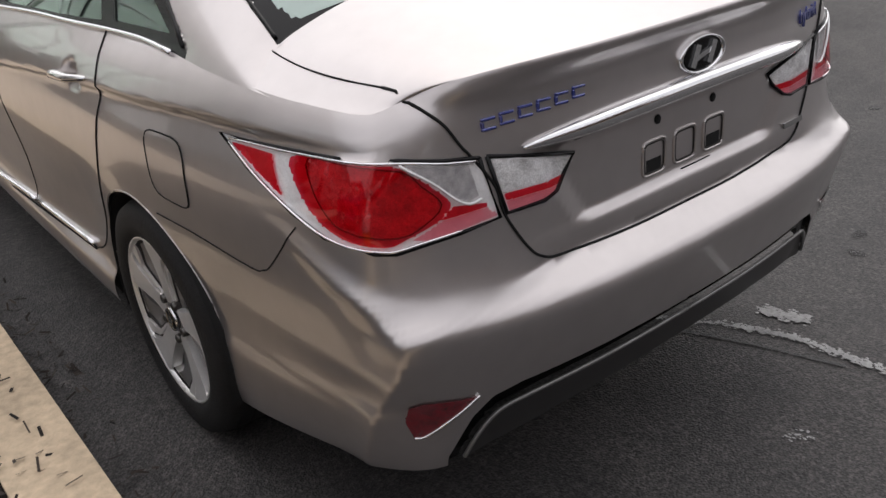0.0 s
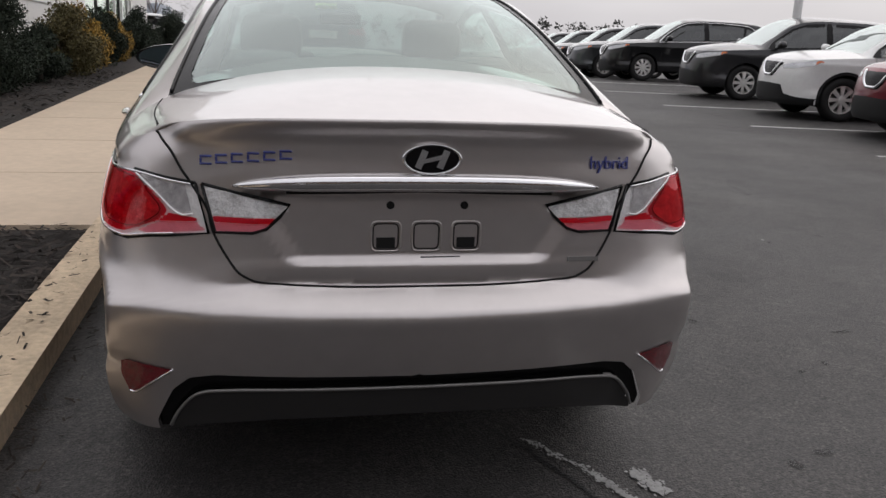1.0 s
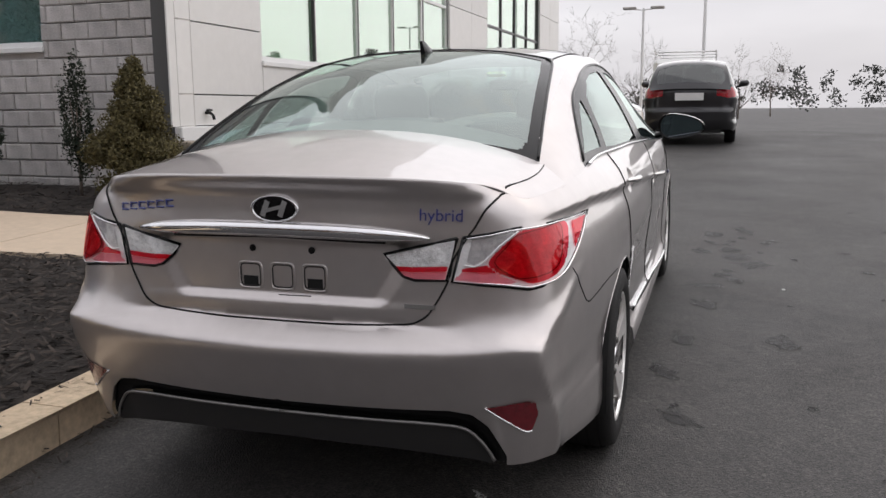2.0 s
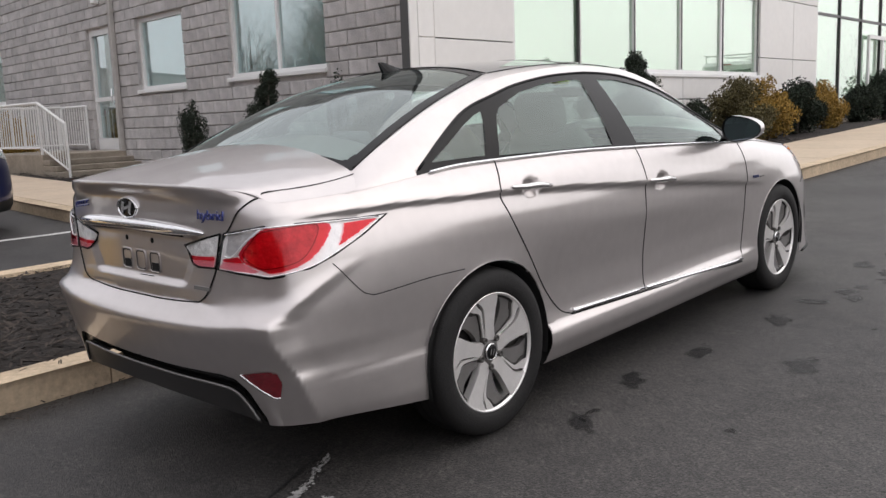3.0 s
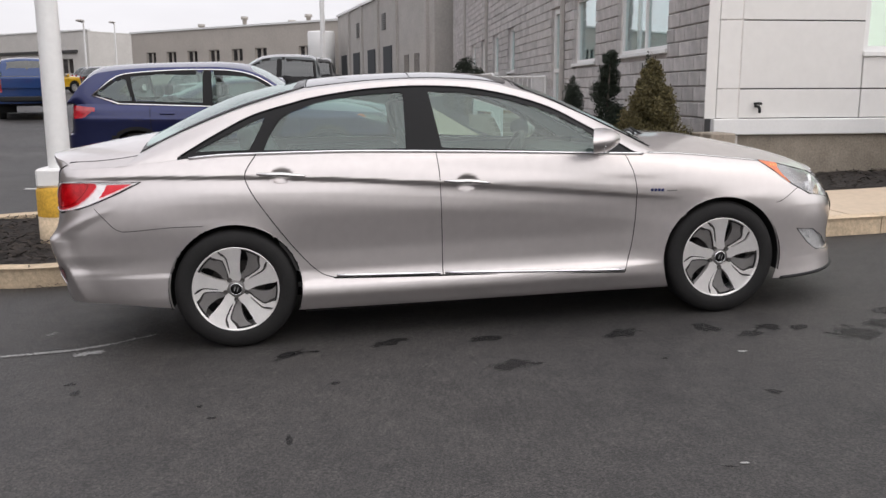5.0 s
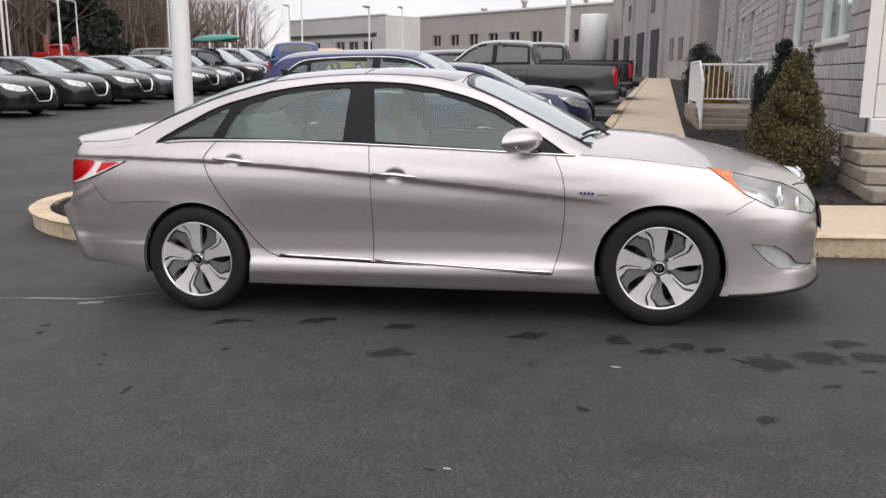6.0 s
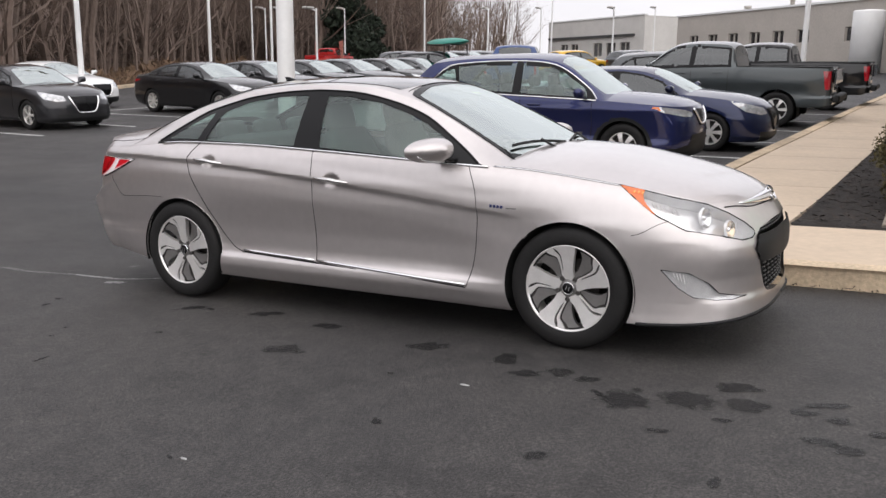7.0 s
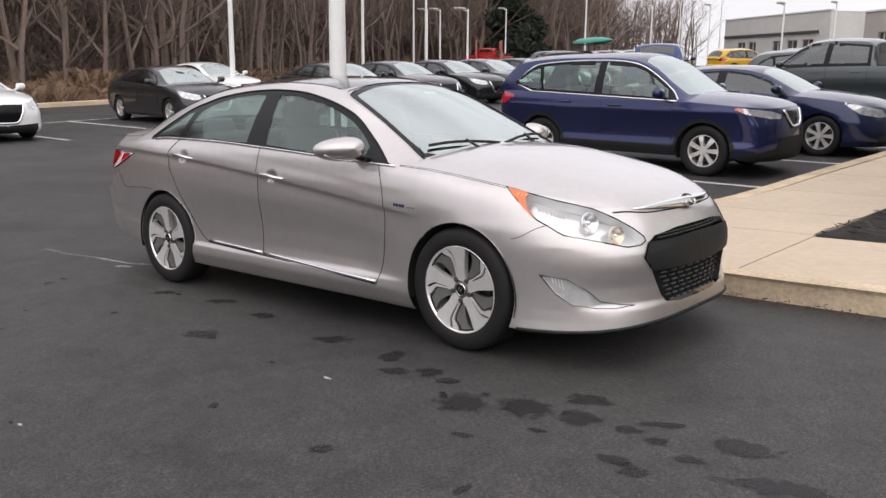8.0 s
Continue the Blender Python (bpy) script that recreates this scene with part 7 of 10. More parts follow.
    for sx in (-0.38, 0.38):
        for y in ((-0.15, -1.0) if kind != "pickup" else (0.35, -0.4)):
            bm = bmesh.new()
            add_box(bm, (sx - 0.24, y - 0.12, zb - 0.2), (sx + 0.24, y + 0.02, zb + 0.12), pose(0, 0, 0), 0.04)
            add_box(bm, (sx - 0.13, y - 0.15, zb + 0.13), (sx + 0.13, y - 0.04, zb + 0.30), pose(0, 0, 0), 0.03)
            part("seat", bm, CABIN, car)
    bm = bmesh.new()
    add_box(bm, (-0.35 * 0.9, -0.75, 0.36), (0.35 * 0.9, 0.75, 0.42))
    add_box(bm, (-0.6, min(ax) - 0.9, 0.24 if kind != "pickup" else 0.45), (0.6, max(ax) + 0.75, 0.34 if kind != "pickup" else 0.55))
    part("underbody", bm, UNDER, car)
    return car


HEAD_GLASS = material("headlamp_glass", (0.55, 0.56, 0.57), rough=0.12, metal=0.6, coat=1.0, noise_scale=12, noise_amount=0.6)


def park(car, x, y, heading, first=False):
    """Sets the car (or a copy of it) on the tarmac at x, y. heading: degrees, 0 is nose towards +y, 90 towards -x."""
    c, s = math.cos(radians(heading)), math.sin(radians(heading))
    f = Vector((-s, c, 0))
    e = 1.3
    fz = (ground(x + f.x * e, y + f.y * e) - ground(x - f.x * e, y - f.y * e)) / (2 * e)
    r = Vector((c, s, 0))
    rz = (ground(x + r.x * 0.7, y + r.y * 0.7) - ground(x - r.x * 0.7, y - r.y * 0.7)) / 1.4
    fwd = Vector((f.x, f.y, fz)).normalized()
    rt = Vector((r.x, r.y, rz)).normalized()
    up = rt.cross(fwd).normalized()
    rt = fwd.cross(up)
    m = Matrix((rt, fwd, up)).transposed().to_4x4()
    m.translation = (x, y, ground(x, y))
    if first:
        car.matrix_world = m
        return car
    return copy_thing(car, m)


# ---- ground ----
def asphalt_material():
    m = bpy.data.materials.new("asphalt")
    m.use_nodes = True
    n, l = m.node_tree.nodes, m.node_tree.links
    b = n["Principled BSDF"]
    tc = n.new("ShaderNodeTexCoord")

    def noise_node(scale, detail, rough=0.5):
        t = n.new("ShaderNodeTexNoise")
        t.inputs["Scale"].default_value, t.inputs["Detail"].default_value, t.inputs["Roughness"].default_value = scale, detail, rough
        l.new(tc.outputs["Object"], t.inputs["Vector"])
        return t

    def ramp(src, a, ca, c, cc):
        r = n.new("ShaderNodeValToRGB")
        r.color_ramp.elements[0].position, r.color_ramp.elements[0].color = a, (*ca, 1)
        r.color_ramp.elements[1].position, r.color_ramp.elements[1].color = c, (*cc, 1)
        l.new(src, r.inputs["Fac"])
        return r.outputs["Color"]

    def mix(kind, fac, a, c):
        q = n.new("ShaderNodeMix")
        q.data_type, q.blend_type = "RGBA", kind
        q.inputs[0].default_value = fac
        l.new(a, q.inputs[6])
        l.new(c, q.inputs[7])
        return q.outputs[2]

    base = ramp(noise_node(0.35, 5).outputs["Fac"], 0.30, (0.029, 0.028, 0.0285), 0.70, (0.048, 0.0455, 0.044))
    grit = ramp(noise_node(105, 3, 0.75).outputs["Fac"], 0.40, (0.36, 0.36, 0.37), 0.64, (1.95, 1.92, 1.88))
    mottle = ramp(noise_node(7, 5, 0.65).outputs["Fac"], 0.36, (0.80, 0.80, 0.81), 0.64, (1.16, 1.15, 1.14))
    stones = ramp(noise_node(52, 2, 0.6).outputs["Fac"], 0.42, (0.82, 0.82, 0.82), 0.66, (1.42, 1.40, 1.37))
    stain = ramp(noise_node(1.1, 4, 0.6).outputs["Fac"], 0.36, (0.72, 0.72, 0.73), 0.46, (1, 1, 1))
    c = mix("MULTIPLY", 0.95, base, grit)
    c = mix("MULTIPLY", 1.0, c, stones)
    c = mix("MULTIPLY", 1.0, c, stain)
    c = mix("MULTIPLY", 1.0, c, mottle)
    l.new(c, b.inputs["Base Color"])
    rr = n.new("ShaderNodeMapRange")
    rr.inputs["To Min"].default_value, rr.inputs["To Max"].default_value = 0.50, 0.78
    l.new(noise_node(0.8, 4).outputs["Fac"], rr.inputs["Value"])
    l.new(rr.outputs["Result"], b.inputs["Roughness"])
    b.inputs["Specular IOR Level"].default_value = 0.5
    vo = n.new("ShaderNodeTexVoronoi")
    vo.inputs["Scale"].default_value = 150
    l.new(tc.outputs["Object"], vo.inputs["Vector"])
    bp = n.new("ShaderNodeBump")
    bp.inputs["Strength"].default_value, bp.inputs["Distance"].default_value = 0.7, 0.0035
    l.new(vo.outputs["Distance"], bp.inputs["Height"])
    l.new(bp.outputs["Normal"], b.inputs["Normal"])
    return m


def stain_material():
    """Dark damp asphalt that fades out towards the stain's ragged rim."""
    m = bpy.data.materials.new("asphalt_stain")
    m.use_nodes = True
    n, l = m.node_tree.nodes, m.node_tree.links
    b = n["Principled BSDF"]
    b.inputs["Base Color"].default_value = (0.010, 0.010, 0.0105, 1)
    b.inputs["Roughness"].default_value = 0.55
    at, tc, nz = n.new("ShaderNodeAttribute"), n.new("ShaderNodeTexCoord"), n.new("ShaderNodeTexNoise")
    at.attribute_name = "fade"
    nz.inputs["Scale"].default_value, nz.inputs["Detail"].default_value = 13, 4
    l.new(tc.outputs["Object"], nz.inputs["Vector"])
    add, mr = n.new("ShaderNodeMath"), n.new("ShaderNodeMapRange")
    add.operation = "ADD"
    l.new(at.outputs["Fac"], add.inputs[0])
    l.new(nz.outputs["Fac"], add.inputs[1])
    mr.inputs["From Min"].default_value, mr.inputs["From Max"].default_value = 0.66, 0.86
    mr.inputs["To Min"].default_value, mr.inputs["To Max"].default_value = 0.0, 0.62
    l.new(add.outputs[0], mr.inputs["Value"])
    see, mix = n.new("ShaderNodeBsdfTransparent"), n.new("ShaderNodeMixShader")
    l.new(mr.outputs["Result"], mix.inputs[0])
    l.new(see.outputs[0], mix.inputs[1])
    l.new(b.outputs[0], mix.inputs[2])
    l.new(mix.outputs[0], n["Material Output"].inputs["Surface"])
    return m


def build_ground():
    xs = sorted(set([-500, -300, -160, -110, -80] + [x * 2 for x in range(-30, 20)] + [x * 0.5 for x in range(-16, 18)] + [60, 100, 200, 500]))
    ys = sorted(set([-500, -250, -150, -100, -70, -50] + [y * 2 for y in range(-20, 24)] + [-3.2, 60, 90, 140, 250, 500]))
    vs = [(x, y, ground(x, y)) for x in xs for y in ys]
    m = len(ys)
    fs = [(i * m + j, (i + 1) * m + j, (i + 1) * m + j + 1, i * m + j + 1) for i in range(len(xs) - 1) for j in range(m - 1)]
    ob = new("ground", from_arrays("ground", vs, fs, asphalt_material()))
    tagged(ob, "dark grey sealed asphalt car park with stains", "ground", kind="structure")


def sheet(name, outline, dz, mat, thick=0.12, step=0.5, label="", category="", kind="structure", smooth=False, parent=None, rough=0.0):
    """A slab over an outline of (x, y) that follows the tarmac dz above it, with a skirt round it."""
    xs, ys = [p[0] for p in outline], [p[1] for p in outline]
    bm = bmesh.new()
    f = bm.faces.new([bm.verts.new((x, y, 0)) for x, y in outline])
    for ax, lo, hi in ((0, min(xs), max(xs)), (1, min(ys), max(ys))):
        v = math.ceil(lo / step) * step
        while v < hi:
            co, no = [0, 0, 0], [0, 0, 0]
            co[ax], no[ax] = v, 1
            bmesh.ops.bisect_plane(bm, geom=bm.verts[:] + bm.edges[:] + bm.faces[:], plane_co=co, plane_no=no)
            v += step
    top = bm.faces[:]
    r = bmesh.ops.extrude_face_region(bm, geom=top)
    low = [g for g in r["geom"] if isinstance(g, bmesh.types.BMVert)]
    lows = set(low)
    for v in bm.verts:
        z = ground(v.co.x, v.co.y) + dz
        if v in lows:
            z += (noise.noise(Vector((v.co.x * 3, v.co.y * 3, 0))) * rough) if rough else 0
            v.co.z = z
        else:
            v.co.z = z - thick
    ob = part(name, bm, mat, parent, "", smooth)
    return tagged(ob, label, category, kind=kind) if label else ob


def offset_line(line, d):
    """The line moved by d to its left."""
    out = []
    for i, p in enumerate(line):
        a, b = line[max(0, i - 1)], line[min(len(line) - 1, i + 1)]
        t = Vector((b[0] - a[0], b[1] - a[1])).normalized()
        out.append((p[0] - t.y * d, p[1] + t.x * d))
    return out


def resample(line, step):
    out, carry = [line[0]], 0.0
    for a, b in zip(line[:-1], line[1:]):
        L = math.hypot(b[0] - a[0], b[1] - a[1])
        n = max(1, round(L / step))
        out += [(a[0] + (b[0] - a[0]) * k / n, a[1] + (b[1] - a[1]) * k / n) for k in range(1, n + 1)]
    return out


def kerb(line, parent, width=0.16, height=0.155, piece=3.0, gap=0.008, name="kerb_stone"):
    """Cast kerb along the line (its street face), body to the left; cut into lengths with open joints."""
    pts = resample(line, 0.25)
    k, i = 0, 0
    per = int(piece / 0.25)
    while i < len(pts) - 1:
        seg = pts[i:i + per + 1]
        if len(seg) < 2:
            break
        seg = list(seg)
        a, b = Vector(seg[-2]), Vector(seg[-1])
        seg[-1] = tuple(b - (b - a).normalized() * gap)
        inner = offset_line(seg, width)
        vs, fs = [], []
        for (x, y), (u, v) in zip(seg, inner):
            g = ground(x, y)
            gi = ground(u, v)
            j = noise.noise(Vector((x * 2.3, y * 2.3, 1.0))) * 0.006
            tx, ty = (u - x) / width, (v - y) / width
            vs += [(x, y, g - 0.12), (x + tx * (0.012 + j), y + ty * (0.012 + j), g + height - 0.03), (x + tx * 0.022, y + ty * 0.022, g + height - 0.008 + j), (x + tx * 0.04, y + ty * 0.04, g + height + j * 0.5), (u, v, gi + height), (u, v, gi - 0.12)]
        n = len(seg)
        for q in range(n - 1):
            for r in range(5):
                fs.append((q * 6 + r, q * 6 + r + 1, (q + 1) * 6 + r + 1, (q + 1) * 6 + r))
        fs += [tuple(range(6))[::-1], tuple((n - 1) * 6 + r for r in range(6))]
        me = from_arrays(name, vs, fs, KERB, smooth=False)
        bm = bmesh.new()
        bm.from_mesh(me)
        bmesh.ops.recalc_face_normals(bm, faces=bm.faces[:])
        bm.to_mesh(me)
        bm.free()
        part(name, me, None, parent)
        i += per


def stripe(a, b, width=0.10, name="stall_line", mat=None):
    """A painted line from a to b on the tarmac."""
    n = max(2, int(math.hypot(b[0] - a[0], b[1] - a[1]) / 0.5))
    d = Vector((b[0] - a[0], b[1] - a[1])).normalized()
    vs, fs = [], []
    for i in range(n + 1):
        x, y = a[0] + (b[0] - a[0]) * i / n, a[1] + (b[1] - a[1]) * i / n
        for s in (-1, 1):
            u, v = x - d.y * s * width / 2, y + d.x * s * width / 2
            vs.append((u, v, ground(u, v) + 0.004))
    for i in range(n):
        fs.append((2 * i, 2 * i + 1, 2 * i + 3, 2 * i + 2))
    ob = new(name, from_arrays(name, vs, fs, mat or LINE_WHITE, False))
    return tagged(ob, "faded white painted parking line on asphalt", "road marking", "parking lines", "structure")


build_ground()


# ---- kerbs, walks and planting beds ----
WALL = lambda x: 3.64 - 0.047 * x
LANE_X = lambda y: -1.18 if y < 4 else -1.18 + 0.016 * (y - 4)
lane_face = [(LANE_X(y), y) for y in (40, 30, 20, 12, 8, 4, 2, 0, -2, -3.2)]
tip = [(-1.20, -3.55), (-1.32, -3.95), (-1.58, -4.35), (-1.95, -4.65), (-2.45, -4.84), (-2.95, -4.84), (-3.45, -4.68), (-3.85, -4.35), (-4.08, -3.9), (-4.16, -3.4)]
island_back = [(-4.16, -2.6), (-4.12, -1.2), (-4.05, 0.10)]
walk_edge = [(-4.10, 0.40), (-5.0, 0.52), (-8.0, 0.62), (-12.0, 0.80), (-20.0, 1.12), (-34.0, 1.85), (-46.0, 2.5)]
kerbs = new("kerb", None)
tagged(kerbs, "weathered tan concrete kerb edging the lane and planting island", "kerb", kind="structure")
street = curve2([p for p in lane_face + tip + island_back], 4)
kerb(street[::-1][::-1], kerbs, -0.155)
kerb(curve2(walk_edge, 4), kerbs, -0.155)

inner = offset_line([p for p in lane_face[7:] + tip + island_back], -0.155)
island = [(-1.335, 0.42)] + [p for p in inner] + [(-4.0, 0.42)]
island_bed = sheet("island_mulch", island[::-1], 0.125, MULCH, 0.2, 0.25, "dark brown shredded bark mulch filling the kerbed island", "mulch", smooth=True, rough=0.03)

BED = lambda x: 1.86 - 0.041 * x
footway = new("pavement", None)
tagged(footway, "tan concrete pavement of cast slabs with tooled joints", "pavement", kind="structure")
G = 0.007
# slabs of the walk beside the lane
ys = [0.44, 2.02, 3.6, 5.2, 6.8, 8.4, 10.0, 11.6, 13.2, 14.8, 16.4, 18.0, 20.0, 22.0, 24.0, 26.0, 28.0, 32.0, 36.0, 40.0]
for a, b in zip(ys[:-1], ys[1:]):
    o = [(LANE_X(a) - 0.158, a + G), (LANE_X(b) - 0.158, b - G), (-2.86, b - G), (-2.86, a + G)]
    if a < 2:
        o = [(LANE_X(a) - 0.158, a + G), (LANE_X(b) - 0.158, b - G), (-2.95, b - G), (-2.95, a + G)]
    sheet("paving_slab", o[::-1], 0.152, CONCRETE, 0.2, 0.8, parent=footway)
# slabs of the walk along the block wall
xs = [-2.96, -4.15, -5.7, -7.3, -8.9, -10.5, -12.1, -13.7, -15.3, -17.0, -19.0, -21.0, -23.0, -26.0, -29.0, -33.0, -38.0, -45.0]
edge = lambda x: np.interp(-x, [-p[0] for p in walk_edge], [p[1] for p in walk_edge]) + 0.178
for a, b in zip(xs[:-1], xs[1:]):
    ya, yb = (0.44, 0.44) if a > -3 else (edge(a), edge(b))
    if a > -3:
        yb = 0.44
    sheet("paving_slab", [(a - G, ya), (b + G, yb), (b + G, BED(b)), (a - G, BED(a))][::-1], 0.152, CONCRETE, 0.2, 0.8, parent=footway)
# planting beds
sheet("planting_bed", [(-2.87, 2.03), (-2.87, 40), (-4.55, 40), (-4.55, 3.9), (-4.7, WALL(-4.7)), (-46, WALL(-46)), (-46, BED(-46)), (-20, BED(-20)), (-10, BED(-10)), (-3.0, BED(-3.0) + 0.02)], 0.15, MULCH, 0.25, 0.5,
      "dark mulch planting bed between walk and building", "mulch", smooth=True, rough=0.04)


def chips(name, outline, n, dz, size=0.05, label=""):
    """Loose bark chips strewn over a bed, as one sheet of stuff."""
    rnd = random.Random(3)
    xs, ys = [p[0] for p in outline], [p[1] for p in outline]
    vs, fs = [], []
    while len(fs) < n:
        x, y = rnd.uniform(min(xs), max(xs)), rnd.uniform(min(ys), max(ys))
        if not inside(outline, np.array(x), np.array(y)):
            continue
        L, w, a = size * rnd.uniform(0.5, 1.6), size * rnd.uniform(0.10, 0.3), rnd.uniform(0, 6.3)
        z = ground(x, y) + dz + rnd.uniform(0.0, 0.03)
        t = rnd.uniform(-0.35, 0.35)
        c, s = math.cos(a), math.sin(a)
        o = len(vs)
        r = rnd.uniform(-0.5, 0.5) * w
        for u, v in ((-L, -w), (L, -w), (L, w), (-L, w)):
            vs.append((x + (u * c - v * s) / 2, y + (u * s + v * c) / 2, z + u * t / 2 + (r if v > 0 else 0)))
        fs.append((o, o + 1, o + 2, o + 3))
    ob = new(name, from_arrays(name, vs, fs, CHIP, False))
    return tagged(ob, label, "mulch", kind="stuff")


chips("island_bark_chips", [tuple(p) for p in island], 9000, 0.135, 0.055, "loose dark bark chips on the planting island")
chips("bed_bark_chips", [(-2.87, 2.05), (-2.87, 12), (-4.5, 12), (-4.55, 3.9), (-14, WALL(-14)), (-14, BED(-14)), (-3.0, BED(-3.0) + 0.05)], 9000, 0.16, 0.06, "loose dark bark chips on the planting bed")
chips("gutter_litter", [(-1.0, -3.2), (-1.16, -3.2), (-1.16, 3), (-1.0, 3)], 500, 0.004, 0.03, "bits of bark and leaf along the kerb")
chips("kerb_litter", [(-1.2, -3.2), (-1.34, -3.2), (-1.34, 0.4), (-1.2, 0.4)], 110, 0.152, 0.035, "bits of bark lying on the kerb")

# ---- painted lines ----
for x in (-6.72, -9.66, -12.4, -15.1, -17.9, -20.6, -23.3):
    stripe((x, float(edge(x)) - 0.2), (x, -5.0))
for i, x in enumerate((-1.7, -4.3, -6.85, -9.35, -12.0, -14.6, -17.2, -19.8, -22.4, -25.0, -27.6, -30.2)):
    stripe((x, -13.4), (x, -18.6))
stripe((-1.0, -18.6), (-31.0, -18.6))
for y in (-1.2, 1.65, 4.48, 7.30, 10.3, 13.3, 16.3, 19.2, 22.1, 25.0):
    stripe((6.6, y), (11.9, y - 1.0))


def worn_marks():
    """What traffic has left of a painted line: ragged flecks and one short dash."""
    rnd = random.Random(17)
    vs, fs = [], []
    for a, b, w, n, size in (((0.44, -1.93), (0.59, -2.16), 0.022, 70, 0.010), ((0.59, -2.16), (0.66, -2.34), 0.022, 150, 0.011), ((0.66, -2.34), (0.68, -2.75), 0.028, 220, 0.011), ((0.68, -2.75), (0.80, -3.5), 0.04, 120, 0.010),
                             ((0.725, -2.17), (0.765, -2.30), 0.045, 170, 0.013), ((0.24, -2.55), (0.28, -2.60), 0.05, 16, 0.008)):
        for _ in range(2 * n):
            lift = rnd.uniform(0, 0.0015)
            t = rnd.random()
            x, y = a[0] + (b[0] - a[0]) * t + rnd.gauss(0, w * 0.32), a[1] + (b[1] - a[1]) * t + rnd.gauss(0, 0.012)
            o, k = len(vs), rnd.randint(4, 6)
            turn, r = rnd.uniform(0, 6.28), 0.42 * size * rnd.uniform(0.4, 1.5)
            for q in range(k):
                g = turn + 6.283 * q / k
                u, v = x + r * rnd.uniform(0.5, 1.1) * math.cos(g), y + 1.6 * r * rnd.uniform(0.5, 1.1) * math.sin(g)
                vs.append((u, v, ground(u, v) + 0.004 + lift))
            fs.append(tuple(range(o, o + k)))
    ob = new("worn_line", from_arrays("worn_line", vs, fs, WORN_LINE, False))
    tagged(ob, "ragged remains of a worn white painted line", "road marking", kind="stuff")


worn_marks()


# ---- stains and cracks ----
def stains():
    rnd = random.Random(31)
    vs, fs, fade = [], [], []

    def blob(x, y, rx, ry, turn):
        o, n = len(vs), 22
        ph = rnd.uniform(0, 9)
        vs.append((x, y, ground(x, y) + 0.003))
        fade.append(0.75)
        for k in range(n):
            a = 2 * math.pi * k / n
            r = 1.5 + 0.55 * noise.noise(Vector((math.cos(a) * 1.6 + ph, math.sin(a) * 1.6, ph))) + rnd.uniform(-0.1, 0.1)
            u, v = rx * r * math.cos(a), ry * r * math.sin(a)
            px, py = x + u * math.cos(turn) - v * math.sin(turn), y + u * math.sin(turn) + v * math.cos(turn)
            vs.append((px, py, ground(px, py) + 0.003))
            fade.append(0.0)
        for k in range(n):
            fs.append((o, o + 1 + k, o + 1 + (k + 1) % n))

    for x, y, a, b in ((1.42, 1.90, 0.12, 0.11), (1.31, 2.15, 0.13, 0.11), (1.27, 2.40, 0.10, 0.08), (1.06, 2.32, 0.10, 0.06), (1.29, 1.36, 0.07, 0.05), (1.20, 1.50, 0.08, 0.06), (1.25, 1.66, 0.07, 0.04), (1.12, 1.17, 0.06, 0.08),
                       (1.11, 0.70, 0.10, 0.07), (1.49, 2.33, 0.05, 0.02), (1.71, 2.13, 0.05, 0.02), (1.25, 2.62, 0.05, 0.035), (1.28, 2.77, 0.06, 0.04), (1.12, 2.72, 0.09, 0.035), (1.54, 2.72, 0.06, 0.04), (1.58, 2.83, 0.06, 0.045),
                       (1.16, 3.05, 0.15, 0.07), (1.40, 3.27, 0.17, 0.07), (1.37, 2.94, 0.06, 0.035), (2.16, 1.77, 0.05, 0.04), (1.03, -0.04, 0.10, 0.05), (0.95, -0.56, 0.10, 0.05), (1.05, -1.13, 0.12, 0.05), (1.5, 0.0, 0.13, 0.06)):
        blob(x, y, a * 0.95, b * 0.95, 1.9 + rnd.uniform(-0.3, 0.3))
    for _ in range(26):
        blob(rnd.uniform(0.9, 3.6), rnd.uniform(-3.2, 4.5), rnd.uniform(0.008, 0.03), rnd.uniform(0.012, 0.05), rnd.uniform(0, 3))
    me = from_arrays("asphalt_stains", vs, fs, stain_material(), False)
    me.attributes.new("fade", "FLOAT", "POINT").data.foreach_set("value", fade)
    ob = new("asphalt_stains", me)
    tagged(ob, "dark damp stains spotted over the asphalt", "stains", kind="stuff")
    # a tarred crack
    pts = curve2([(0.62, -2.5), (0.53, -2.23), (0.45, -2.05), (0.41, -1.96), (0.30, -1.78), (0.16, -1.64)], 8)
    vs, fs = [], []
    for i, (x, y) in enumerate(pts):
        w = 0.006 + 0.004 * noise.noise(Vector((x * 20, y * 20, 2)))
        vs += [(x - w, y, ground(x, y) + 0.004), (x + w, y, ground(x, y) + 0.004)]
        if i:
            fs.append((2 * i - 2, 2 * i - 1, 2 * i + 1, 2 * i))
    ob = new("crack", from_arrays("crack", vs, fs, STAIN, False))
    tagged(ob, "dark thin crack running across the asphalt", "crack", kind="structure")
    vs, fs = [], []
    for x, y, a in ((1.58, 1.17, 0.022), (2.79, 0.58, 0.016)):
        o = len(vs)
        for k in range(7):
            q = 2 * math.pi * k / 7
            r = a * rnd.uniform(0.6, 1.1)
            vs.append((x + r * math.cos(q) * 0.6, y + r * math.sin(q) * 1.3, ground(x, y) + 0.0045))
        fs.append(tuple(range(o, o + 7)))
    ob = new("paint_spots", from_arrays("paint_spots", vs, fs, WORN_LINE, False))
    tagged(ob, "small pale paint spots on the asphalt", "spots", kind="stuff")


stains()


